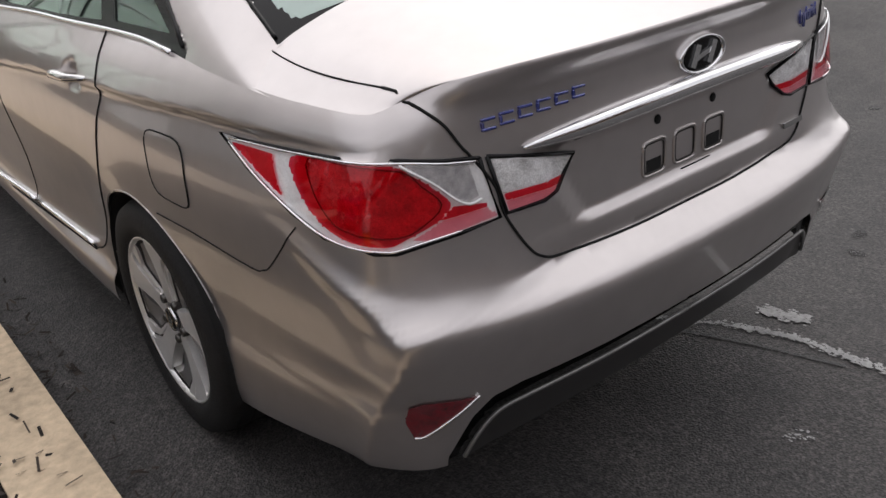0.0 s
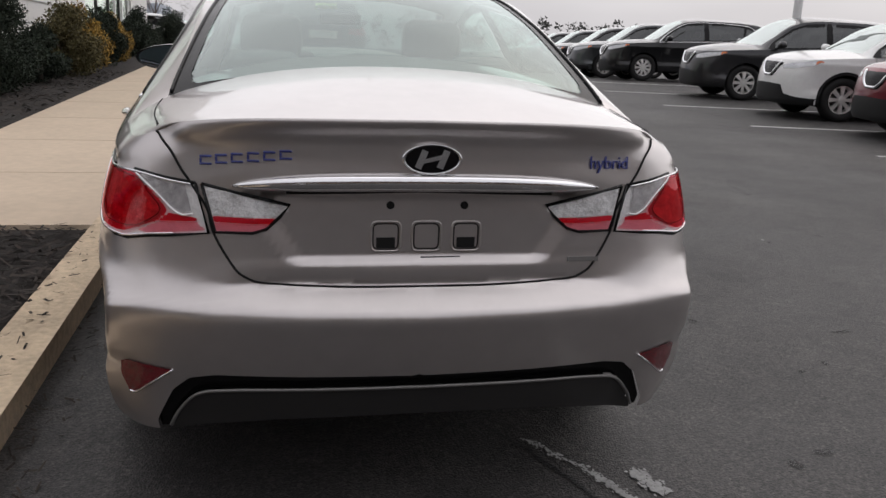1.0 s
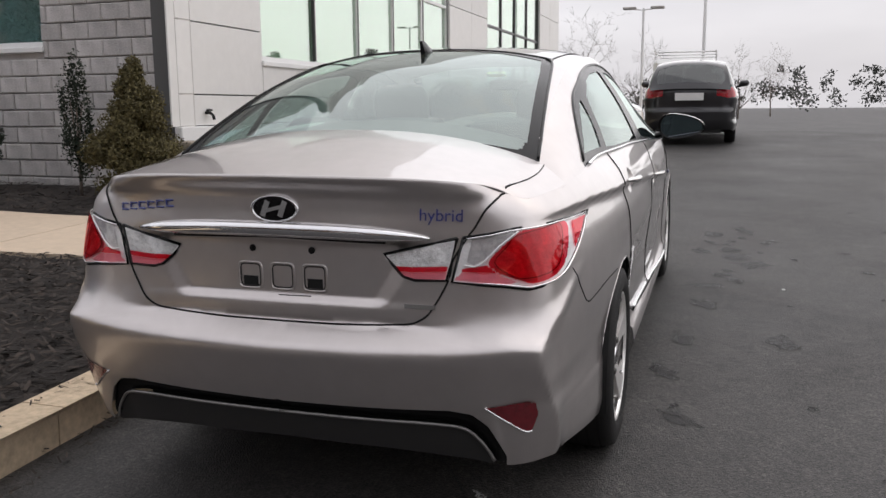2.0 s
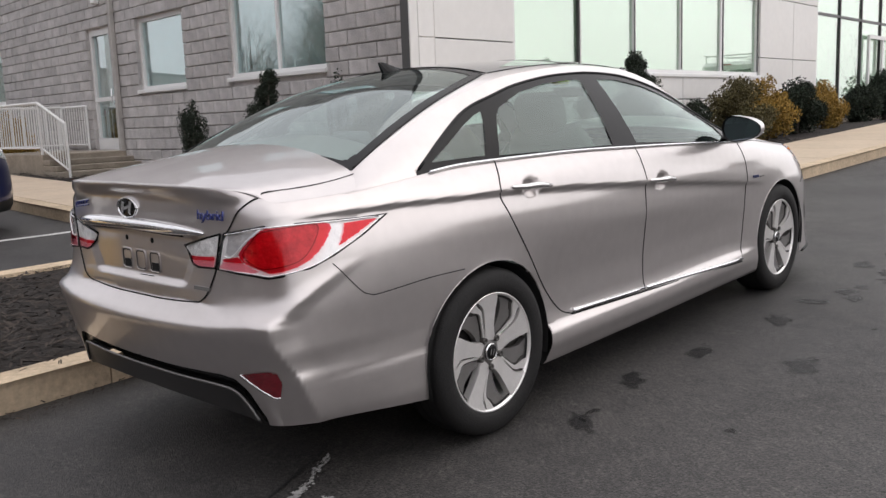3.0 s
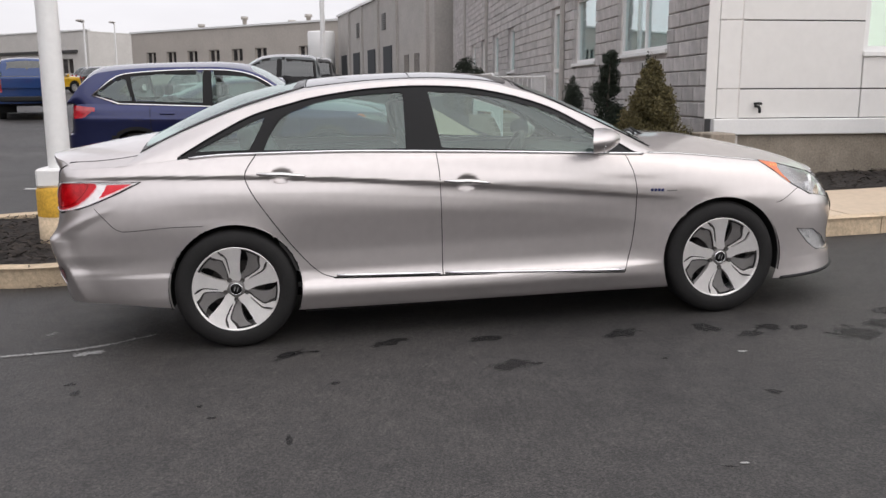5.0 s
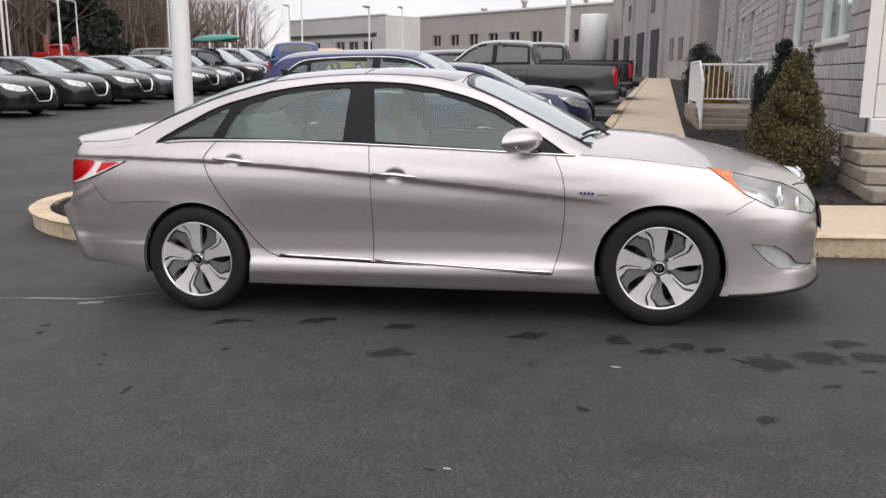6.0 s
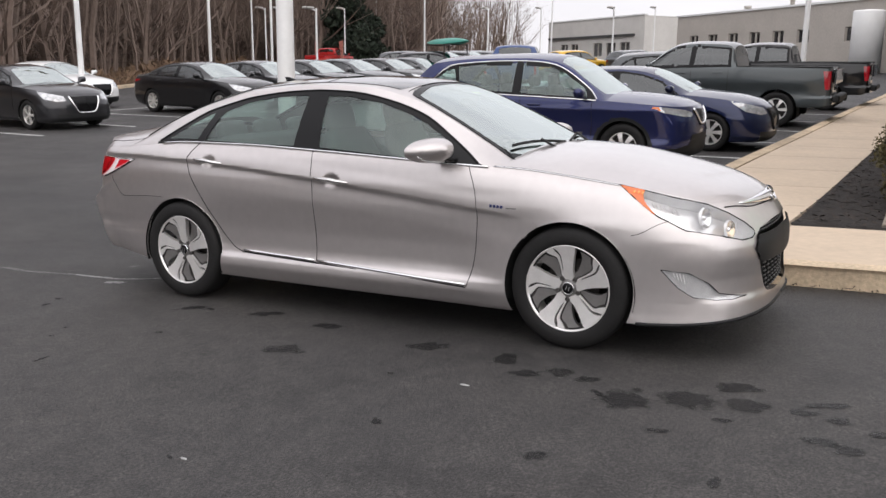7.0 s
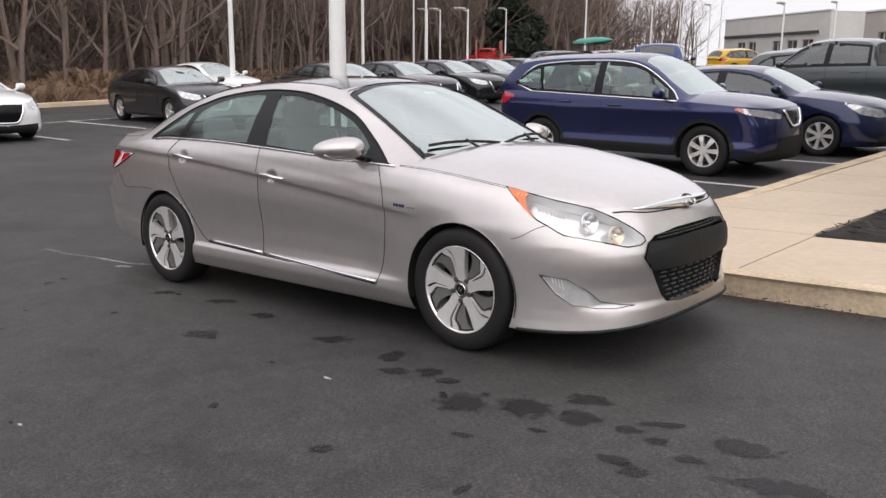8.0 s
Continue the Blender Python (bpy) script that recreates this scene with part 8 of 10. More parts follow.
# ---- the dealership ----
H_ROOF = 7.6
ANG = math.degrees(math.atan(-0.047))
BASE_X, BASE_Y = -4.62, WALL(-4.62)


def wall_frame(x):
    """Distance along the block wall from its corner, of a place x."""
    return (BASE_X - x) / math.cos(radians(ANG))


# local frame of the block wall: u along it (away from the corner), z up, outwards is -v
WM = Matrix.Translation((BASE_X, BASE_Y, 0)) @ Matrix.Rotation(math.pi + radians(ANG), 4, "Z")   # +x local runs to -x, +y local points outwards (-y)


OFFICE_GLASS = glass_material("office_glass", (0.84, 0.95, 0.95), clear=0.97, mirror=0.34)
SHOW_GLASS = glass_material("showroom_glass", (0.88, 0.97, 0.90), clear=0.97, mirror=0.32)
BLIND = material("drawn_blind", (0.60, 0.66, 0.65), rough=0.8, noise_scale=0.9, noise_amount=0.15)
PALE_BLIND = material("pale_roller_blind", (0.78, 0.82, 0.75), rough=0.8, noise_scale=0.5, noise_amount=0.10)
SHADE = material("doorway_shade_dark", (0.05, 0.055, 0.06), rough=0.9)


def cut_wall(name, m, length, z0, z1, thick, holes, mat, label, category="wall"):
    """A wall in the local frame m (x along, +y outwards) with openings (u0, u1, z0, z1) right through it."""
    us = sorted({0.0, length, *[h[0] for h in holes], *[h[1] for h in holes]})
    zs = sorted({z0, z1, *[h[2] for h in holes], *[h[3] for h in holes]})
    bm = bmesh.new()
    for a, b in zip(us[:-1], us[1:]):
        run = None
        for c, d in zip(zs[:-1], zs[1:]):
            hole = any(h[0] <= (a + b) / 2 <= h[1] and h[2] <= (c + d) / 2 <= h[3] for h in holes)
            if hole:
                if run:
                    add_box(bm, (a, -thick, run[0]), (b, 0, run[1]))
                run = None
            else:
                run = (run[0], d) if run else (c, d)
        if run:
            add_box(bm, (a, -thick, run[0]), (b, 0, run[1]))
    bmesh.ops.remove_doubles(bm, verts=bm.verts[:], dist=0.0005)
    bmesh.ops.transform(bm, matrix=m, verts=bm.verts[:])
    ob = part(name, bm, mat)
    return tagged(ob, label, category, kind="structure")


def window(m, u0, u1, z0, z1, panes, name, frame_mat, glass, sill=True, label="", depth=0.10, rails=(), blind=None):
    """A framed window set back in an opening; panes are split evenly, rails are heights of cross bars."""
    w = new(name, None)
    tagged(w, label, "window", kind="structure")
    f = 0.06
    blind = blind or BLIND

    def b(nm, a, c, mat, bev=0.0):
        return box_part(nm, a, c, mat, w, bevel=bev, m=m)
    b("window_frame", (u0, -depth - 0.05, z0), (u0 + f, -depth + 0.03, z1), frame_mat)
    b("window_frame", (u1 - f, -depth - 0.05, z0), (u1, -depth + 0.03, z1), frame_mat)
    b("window_frame", (u0 + f, -depth - 0.05, z1 - f), (u1 - f, -depth + 0.03, z1), frame_mat)
    b("window_frame", (u0 + f, -depth - 0.05, z0), (u1 - f, -depth + 0.03, z0 + f), frame_mat)
    step = (u1 - u0 - 2 * f) / panes
    for i in range(panes):
        a = u0 + f + i * step
        if i:
            b("mullion", (a - 0.03, -depth - 0.04, z0 + f), (a + 0.03, -depth + 0.025, z1 - f), frame_mat)
        levels = [z0 + f, *rails, z1 - f]
        for p, q in zip(levels[:-1], levels[1:]):
            b("pane", (a + (0.032 if i else 0.002), -depth - 0.02, p + 0.004), (a + step - (0.032 if i < panes - 1 else 0.002), -depth - 0.012, q - 0.004), glass)
    b("blind", (u0 + 0.01, -depth - 0.09, z0 + 0.01), (u1 - 0.01, -depth - 0.07, z1 - 0.01), blind)
    for r in rails:
        b("transom", (u0 + f, -depth - 0.035, r - 0.03), (u1 - f, -depth + 0.02, r + 0.03), frame_mat)
    if sill:
        b("window_sill", (u0 - 0.04, -depth - 0.04, z0 - 0.07), (u1 + 0.04, 0.035, z0 - 0.004), FRAME_WHITE, 0.008)
    return w


# the block wing
openings = []
for x1, x0, z0, z1 in ((-9.05, -6.52, 1.94, 3.30), (-12.26, -10.50, 1.90, 3.18), (-20.8, -19.6, 1.92, 3.16), (-24.1, -22.75, 1.92, 3.16), (-27.1, -25.9, 1.92, 3.16), (-30.3, -29.0, 1.92, 3.16),
                       (-9.05, -6.52, 5.2, 6.6), (-12.26, -10.50, 5.2, 6.6)):
    openings.append((wall_frame(x0), wall_frame(x1), z0, z1))
door_u = (wall_frame(-13.40), wall_frame(-14.46))
openings_all = openings + [(*door_u, 0.80, 3.16)]
LEN = wall_frame(-38.0)
CORE = 0.07
core_m = WM @ Matrix.Translation((0, -CORE, 0))
block_wall = cut_wall("wall_block", core_m, LEN, -0.5, H_ROOF, 0.22, openings_all, MORTAR, "grey split-face concrete block wall with pale mortar joints")
for i, (a, b, z0, z1) in enumerate(openings):
    window(WM, a, b, z0, z1, 2 if b - a > 2 else 1, f"window_{i + 1}", FRAME_WHITE, OFFICE_GLASS, True, "white framed office window with pale tinted glass", 0.12)
d = new("door_1", None)
tagged(d, "glazed white aluminium side door, closed, at the top of the steps", "door", kind="structure")
for a, b, z0, z1 in ((door_u[0], door_u[0] + 0.09, 0.80, 3.16), (door_u[1] - 0.09, door_u[1], 0.80, 3.16), (door_u[0] + 0.09, door_u[1] - 0.09, 3.06, 3.16), (door_u[0] + 0.09, door_u[1] - 0.09, 0.80, 1.02), (door_u[0] + 0.09, door_u[1] - 0.09, 1.76, 1.84)):
    box_part("door_frame", (a, -0.16, z0), (b, -0.07, z1), FRAME_WHITE, d, m=WM)
for z0, z1 in ((1.022, 1.758), (1.842, 3.058)):
    box_part("pane", (door_u[0] + 0.092, -0.13, z0), (door_u[1] - 0.092, -0.12, z1), OFFICE_GLASS, d, m=WM)
v, f = tube([WM @ Vector((door_u[0] + 0.14, -0.07, 1.7)), WM @ Vector((door_u[0] + 0.14, -0.02, 1.72)), WM @ Vector((door_u[0] + 0.14, -0.02, 1.98)), WM @ Vector((door_u[0] + 0.14, -0.07, 2.0))], 0.012)
part("door_handle", from_arrays("door_handle", v, f, CHROME), None, d)
for x in (-13.10, -25.4, -32.4):
    u = wall_frame(x)
    dp = new("downspout", None)
    tagged(dp, "grey metal downspout fixed to the block wall", "downspout")
    box_part("pipe", (u - 0.05, 0.012, 0.3), (u + 0.05, 0.10, H_ROOF), GREY_WALL, dp, bevel=0.012, m=WM)
    for z in (1.4, 3.4, 5.4):
        box_part("bracket", (u - 0.08, 0.002, z), (u + 0.08, 0.104, z + 0.05), GREY_WALL, dp, m=WM)
lamp_u = wall_frame(-13.75)
wl_ = new("wall_lamp", None)
tagged(wl_, "small white wall lamp above the side door", "lamp")
box_part("housing", (lamp_u - 0.09, 0.005, 3.62), (lamp_u + 0.09, 0.12, 3.74), FRAME_WHITE, wl_, bevel=0.02, m=WM)


def block_piece(w, h, d=0.075, chamfer=0.012):
    """One split-face block: a proud, chamfered front over the mortar."""
    vs = [(0, 0, 0), (w, 0, 0), (w, 0, h), (0, 0, h)]
    c = chamfer
    vs += [(0, d - c, 0), (w, d - c, 0), (w, d - c, h), (0, d - c, h)]
    vs += [(c, d, c), (w - c, d, c), (w - c, d, h - c), (c, d, h - c)]
    fs = []
    for o in (0, 4):
        for k in range(4):
            q = (k + 1) % 4
            fs.append((o + k, o + 4 + k, o + 4 + q, o + q))
    fs.append((8, 11, 10, 9))
    return vs, fs


def build_blocks():
    """Courses of blocks in running bond, left out at the openings. The stretch next to the corner is made of single blocks, the rest is joined."""
    rnd = random.Random(11)
    full = None
    joined = []
    singles = []
    BW, BH, J = 0.40, 0.20, 0.010
    holes = [(a - 0.012, b + 0.012, c - 0.08, e + 0.012) for a, b, c, e in openings_all]
    rows = int((H_ROOF - 0.0) / BH)
    for r in range(-1, rows):
        z0, z1 = r * BH, r * BH + BH - J
        u = -(BW / 2 if r % 2 else 0.0)
        while u < LEN:
            a, b = max(u, 0.0), min(u + BW - J, LEN)
            u += BW
            spans = [(a, b)]
            for h in holes:
                if z1 > h[2] + 0.02 and z0 < h[3] - 0.02:
                    nxt = []
                    for p, q in spans:
                        if q <= h[0] or p >= h[1]:
                            nxt.append((p, q))
                        else:
                            if p < h[0]:
                                nxt.append((p, h[0]))
                            if q > h[1]:
                                nxt.append((h[1], q))
                    spans = nxt
            for p, q in spans:
                if q - p > 0.03:
                    d = rnd.uniform(-0.006, 0.008)
                    (singles if (p < 5.6 and 0.2 <= z0 < 3.7 and len(singles) < 300) else joined).append((p, q, z0, z1, d))
    cache = {}
    for p, q, z0, z1, d in singles:
        w = round(q - p, 2)
        if w not in cache:
            cache[w] = from_arrays("block", *block_piece(w, z1 - z0), BLOCK, False)
        ob = new("block", cache[w])
        ob.parent = block_wall
        ob.matrix_basis = WM @ Matrix.Translation((p, -CORE + d, z0))
    vs, fs = [], []
    for p, q, z0, z1, d in joined:
        a, b = block_piece(q - p, z1 - z0)
        o = len(vs)
        vs += [WM @ Vector((v[0] + p, v[1] - CORE + d, v[2] + z0)) for v in a]
        fs += [tuple(i + o for i in f) for f in b]
    ob = part("blocks", from_arrays("blocks", vs, fs, BLOCK_FAR, False), None, block_wall)
    ob["kind"] = "stuff"


BLOCK_FAR = material("split_face_block_far", (0.50, 0.48, 0.47), rough=0.95, noise_scale=5, noise_amount=0.3, bump=1.0, bump_scale=28, random_amount=0.12, island=True)

# ---- the white panel front ----
Y_END = 27.4
PM = Matrix.Translation((-4.6, Y_END, 0)) @ Matrix.Rotation(-math.pi / 2, 4, "Z")
U = lambda y: Y_END - y
white_wall_holes = [(U(14.0), U(5.76), 1.82, 4.62), (U(23.95), U(17.3), 0.9, 5.0)]
cut_wall("wall_white", PM @ Matrix.Translation((0, -0.05, 0)), U(3.84), 0.3, 8.4, 0.25, white_wall_holes, PANEL_JOINT, "white metal cassette panel front with dark open joints")
white_wall = bpy.data.objects["wall_white"]


def panels(ycuts, zcuts):
    for a, b in zip(ycuts[:-1], ycuts[1:]):
        for c, e in zip(zcuts[:-1], zcuts[1:]):
            bm = bmesh.new()
            add_box(bm, (U(b) + 0.008, -0.05, c + 0.008), (U(a) - 0.008, 0.0, e - 0.008), PM, 0.004)
            part("cassette_panel", bm, WHITE_PANEL, white_wall)


panels([3.84, 4.13, 5.74], [1.0, 1.36, 2.18, 3.42, 4.64, 5.9, 7.1, 8.4])
panels([5.74, 7.38, 9.02, 10.66, 12.34, 14.02], [1.0, 1.36, 1.78])
panels([5.74, 7.38, 9.02, 10.66, 12.34, 14.02], [4.64, 5.9, 7.1, 8.4])
panels([14.02, 15.8, 17.28], [1.0, 1.5, 2.18, 3.42, 4.64, 5.9, 7.1, 8.4])
panels([17.28, 19.0, 20.6, 22.3, 23.97], [5.02, 6.0, 7.1, 8.4])
panels([23.97, 25.7, 27.4], [1.0, 1.6, 2.9, 4.2, 5.5, 7.0, 8.4])
# corner return of the panel front
bm = bmesh.new()
add_box(bm, (-4.62, 3.70, 1.0), (-4.60, 3.836, 8.4))
tagged(part("corner_trim", bm, WHITE_PANEL), "pale metal corner trim between block and panel walls", "trim", kind="structure")
base = new("plinth", None)
tagged(base, "projecting white ledge over a plain concrete plinth", "plinth", kind="structure")
box_part("ledge", (U(17.28), -0.05, 0.80), (U(3.80), 0.05, 0.996), FRAME_WHITE, base, bevel=0.01, m=PM)
box_part("plinth_wall", (U(27.4), -0.25, -0.4), (U(3.84), -0.01, 0.798), STEP_STONE, base, m=PM)
window(PM, U(14.0), U(5.76), 1.82, 4.62, 5, "window_9", FRAME_WHITE, SHOW_GLASS, True, "row of showroom windows with drawn pale blinds", 0.08, (3.36,), PALE_BLIND)
for y in (7.38, 9.02, 10.66, 12.34, 14.0 - 0.07):
    box_part("mullion_gap", (U(y) - 0.055, -0.095, 1.89), (U(y) - 0.022, -0.045, 4.55), MULLION, bpy.data.objects["window_9"], "dark mullion shadow gap", m=PM)
window(PM, U(23.95), U(17.3), 0.9, 5.0, 4, "window_10", MULLION, SHOW_GLASS, False, "dark framed glazed entrance front with pale blinds", 0.08, (3.30,), PALE_BLIND)
bm = bmesh.new()
add_box(bm, (U(23.4), -0.05, 0.85), (U(21.0), 0.02, 2.95))
entrance = new("door_2", None)
tagged(entrance, "glazed double entrance door in a pale frame", "door", kind="structure")
bm.free()
for a, b, c, e in ((23.4, 23.3, 0.85, 2.95), (22.25, 22.15, 0.85, 2.85), (21.1, 21.0, 0.85, 2.95), (23.3, 21.1, 2.85, 2.95), (23.3, 21.1, 0.85, 0.98)):
    box_part("door_frame", (U(a) + (0.002 if a != 23.3 else 0), -0.03, c), (U(b), 0.03, e), FRAME_WHITE, entrance, m=PM)
# spigot on the panel front
sp = new("wall_tap", None)
tagged(sp, "small dark metal hose tap on the white panel wall", "tap")
v, f = tube([PM @ Vector((U(4.36), 0.0, 1.15)), PM @ Vector((U(4.36), 0.06, 1.15)), PM @ Vector((U(4.36), 0.10, 1.12)), PM @ Vector((U(4.36), 0.11, 1.07))], 0.018)
part("spout", from_arrays("spout", v, f, MATT_BLACK), None, sp)
v, f = tube([PM @ Vector((U(4.36) - 0.05, 0.05, 1.18)), PM @ Vector((U(4.36), 0.05, 1.185)), PM @ Vector((U(4.36) + 0.05, 0.05, 1.18))], 0.014)
part("handle", from_arrays("handle", v, f, MATT_BLACK), None, sp)

# roof and plain back walls
bm = bmesh.new()
add_box(bm, (-40, 5.6, 7.45), (-4.9, 30, 7.6))
ob = part("roof_block", bm, GREY_WALL)
tagged(ob, "flat grey roof of the block wing", "roof", kind="structure")
bm = bmesh.new()
add_box(bm, (-30, 27.15, 0.2), (-4.9, 27.38, 8.4))
tagged(part("wall_back", bm, GREY_WALL), "plain grey rear wall", "wall", kind="structure")


# ---- far wings ----
def far_wing(name, a, b, z_top, depth, mat, label, windows, wz, coping=True):
    """A long plain building whose front runs from a to b and faces to the left of that direction."""
    d = Vector((b[0] - a[0], b[1] - a[1], 0))
    L = d.length
    x = d.normalized()
    m = Matrix(((x.x, -x.y, 0, a[0]), (x.y, x.x, 0, a[1]), (0, 0, 1, 0), (0, 0, 0, 1)))
    g = min(ground(*a), ground(*b)) - 0.5
    w = new(name, None)
    tagged(w, label, "building")
    hs = [(u0, u1, wz[0], wz[1]) for u0, u1 in windows]
    wall = cut_wall("wall", m, L, g, z_top, 0.3, hs, mat, "", "")
    for key in ("kind", "category", "label"):
        if key in wall:
            del wall[key]
    wall.parent = w
    if coping:
        box_part("coping", (-0.1, -0.35, z_top), (L + 0.1, 0.12, z_top + 0.16), FRAME_WHITE, w, m=m)
    box_part("roof", (0, -depth, z_top - 0.2), (L, -0.32, z_top - 0.05), mat, w, m=m)
    box_part("end_wall", (0, -depth, g), (0.3, -0.302, z_top - 0.22), mat, w, m=m)
    box_part("end_wall", (L - 0.3, -depth, g), (L, -0.302, z_top - 0.22), mat, w, m=m)
    for u0, u1 in windows:
        win = new("window", None)
        win.parent = w
        box_part("pane", (u0 + 0.06, -0.22, wz[0] + 0.06), (u1 - 0.06, -0.20, wz[1] - 0.06), FAR_PANE, win, m=m)
        for p, q, r, t in ((u0, u0 + 0.06, wz[0], wz[1]), (u1 - 0.06, u1, wz[0], wz[1]), (u0 + 0.06, u1 - 0.06, wz[0], wz[0] + 0.06), (u0 + 0.06, u1 - 0.06, wz[1] - 0.06, wz[1]), ((u0 + u1) / 2 - 0.1, (u0 + u1) / 2 + 0.1, wz[0] + 0.06, wz[1] - 0.06)):
            box_part("frame", (p, -0.24, r), (q, -0.14, t), TAN_WALL, win, m=m)
    return w, m, L


FAR_PANE = material("far_dark_pane", (0.035, 0.035, 0.038), rough=0.15, coat=1.0, noise_scale=1.5, noise_amount=0.4)
build_blocks()
E_A, E_B, E_C = (-39.0, 4.6), (-66.0, 0.1), (-84.0, -19.8)
grey, gm, gl = far_wing("workshop_wing", E_A, E_B, 7.2, 18, GREY_WALL, "grey block workshop wing with louvres and shaded doorways", [], (2, 3))
for u in (1.15, 7.7, 12.6, 17.7, 22.4):
    box_part("pilaster", (u - 0.15, 0.004, 1.0), (u + 0.15, 0.16, 7.18), GREY_WALL, grey, m=gm)
for u in (11.2, 19.4):
    lv = new("louvre", None)
    lv.parent = grey
    for k in range(8):
        box_part("slat", (u - 0.5, 0.006, 5.15 + 0.13 * k), (u + 0.5, 0.05, 5.23 + 0.13 * k), MULLION, lv, m=gm)
# the doorways aren't cut: dark panels on the wall paint in their unlit insides
for u in (10.2, 14.9, 20.0, 24.8):
    box_part("roller_door", (u - 1.1, 0.006, 1.2), (u + 1.1, 0.06, 4.1), SHADE, grey, "flat dark panel standing for the shade inside an open workshop doorway", m=gm)
for u in (3.4, 5.6):
    box_part("window", (u - 0.5, 0.006, 2.2), (u + 0.5, 0.03, 3.4), FAR_PANE, grey, m=gm)
tan, tm, tl = far_wing("low_wing", E_B, E_C, 6.95, 14, TAN_WALL, "long low tan rendered wing with pairs of small dark windows", [(3.1, 4.4)] + [(8.2 + 3.0 * k, 9.6 + 3.0 * k) for k in range(6)], (4.0, 5.1))
for u, h in ((20.0, 0.9), (14.0, 1.3), (8.0, 0.7), (6.0, 1.1)):
    rv = new("roof_vent", None)
    tagged(rv, "small grey metal vent on the far roof", "roof vent")
    v, f = lathe([(0.0, h), (0.34, h), (0.34, h - 0.25), (0.2, h - 0.25), (0.2, 0.0)], 12, "z")
    part("cowl", from_arrays("cowl", [tm @ Vector((p[0] + u, p[1] - 3.0, p[2] + 6.85)) for p in v], f, GREY_WALL), None, rv)
far_wing("showroom_beyond", (-104, -29), (-118.6, -47.9), 8.6, 16, PALE_WALL, "pale grey flat-roofed showroom far across the car park", [(3 + 3.2 * k, 5.2 + 3.2 * k) for k in range(3)] + [(15.5, 17.4), (18.2, 20.2)], (3.6, 5.4))
bd = new("fascia_band", None)
tagged(bd, "dark horizontal fascia band on the far showroom", "fascia")
d_ = (Vector((-128, -60, 0)) - Vector((-104, -29, 0))).normalized()
bm = bmesh.new()
add_box(bm, (2, 0.01, 6.1), (23.5, 0.3, 6.4), Matrix(((d_.x, -d_.y, 0, -104), (d_.y, d_.x, 0, -29), (0, 0, 1, 0), (0, 0, 0, 1))))
part("band", bm, MULLION, bd)


# ---- planting ----
def clump(rnd, vs, fs, c, r, n, size, squash=1.0, up=0.3):
    """Many small leaf blades in an uneven clump round c."""
    for _ in range(n):
        a, b = rnd.uniform(0, 6.283), rnd.uniform(-1, 1)
        q = r * rnd.uniform(0.25, 1.0) ** 0.6
        h = math.sqrt(1 - b * b)
        p = Vector((c[0] + q * h * math.cos(a), c[1] + q * h * math.sin(a), c[2] + q * b * squash))
        d = Vector((rnd.gauss(0, 1), rnd.gauss(0, 1), rnd.gauss(0, 1) + up)).normalized()
        s = d.cross(Vector((rnd.gauss(0, 1), rnd.gauss(0, 1), rnd.gauss(0, 1)))).normalized()
        L, w = size * rnd.uniform(0.6, 1.5), size * rnd.uniform(0.22, 0.42)
        o = len(vs)
        vs += [p, p + d * L * 0.5 + s * w, p + d * L, p + d * L * 0.5 - s * w]
        fs.append((o, o + 1, o + 2, o + 3))


def shrub(name, label, x, y, mat, clumps, seed, leaf=0.035, trunk=0.03, dens=1.0, dz=0.15, category="shrub"):
    """A shrub: stem and twigs, with foliage in clumps of (dx, dy, z, radius, squash)."""
    rnd = random.Random(seed)
    g = ground(x, y) + dz
    t = new(name, None)
    tagged(t, label, category)
    top = max(c[2] for c in clumps)
    pieces = [tube([(x, y, g - 0.1), (x + 0.02, y, g + top * 0.4), (x, y + 0.02, g + top * 0.8)], [trunk, trunk * 0.8, trunk * 0.4], 6)]
    for dx, dy, z, r, sq in clumps:
        pieces.append(tube([(x, y, g + z * 0.4), (x + dx * 0.6, y + dy * 0.6, g + z * 0.8), (x + dx, y + dy, g + z)], [trunk * 0.6, trunk * 0.4, trunk * 0.2], 5))
    part("trunk", from_arrays("trunk", *merge(pieces), BARK), None, t)
    vs, fs = [], []
    for dx, dy, z, r, sq in clumps:
        k = max(4, int(13 * dens))
        for _ in range(k):
            a, b = rnd.uniform(0, 6.283), rnd.uniform(-1, 1)
            h = math.sqrt(1 - b * b)
            c = (x + dx + r * 0.62 * h * math.cos(a), y + dy + r * 0.62 * h * math.sin(a), g + z + r * 0.62 * b * sq)
            clump(rnd, vs, fs, c, r * 0.5, int(170 * dens * (r / 0.25) ** 1.5) + 20, leaf, sq)
    part("foliage", from_arrays("foliage", vs, fs, mat, False), None, t)
    return t


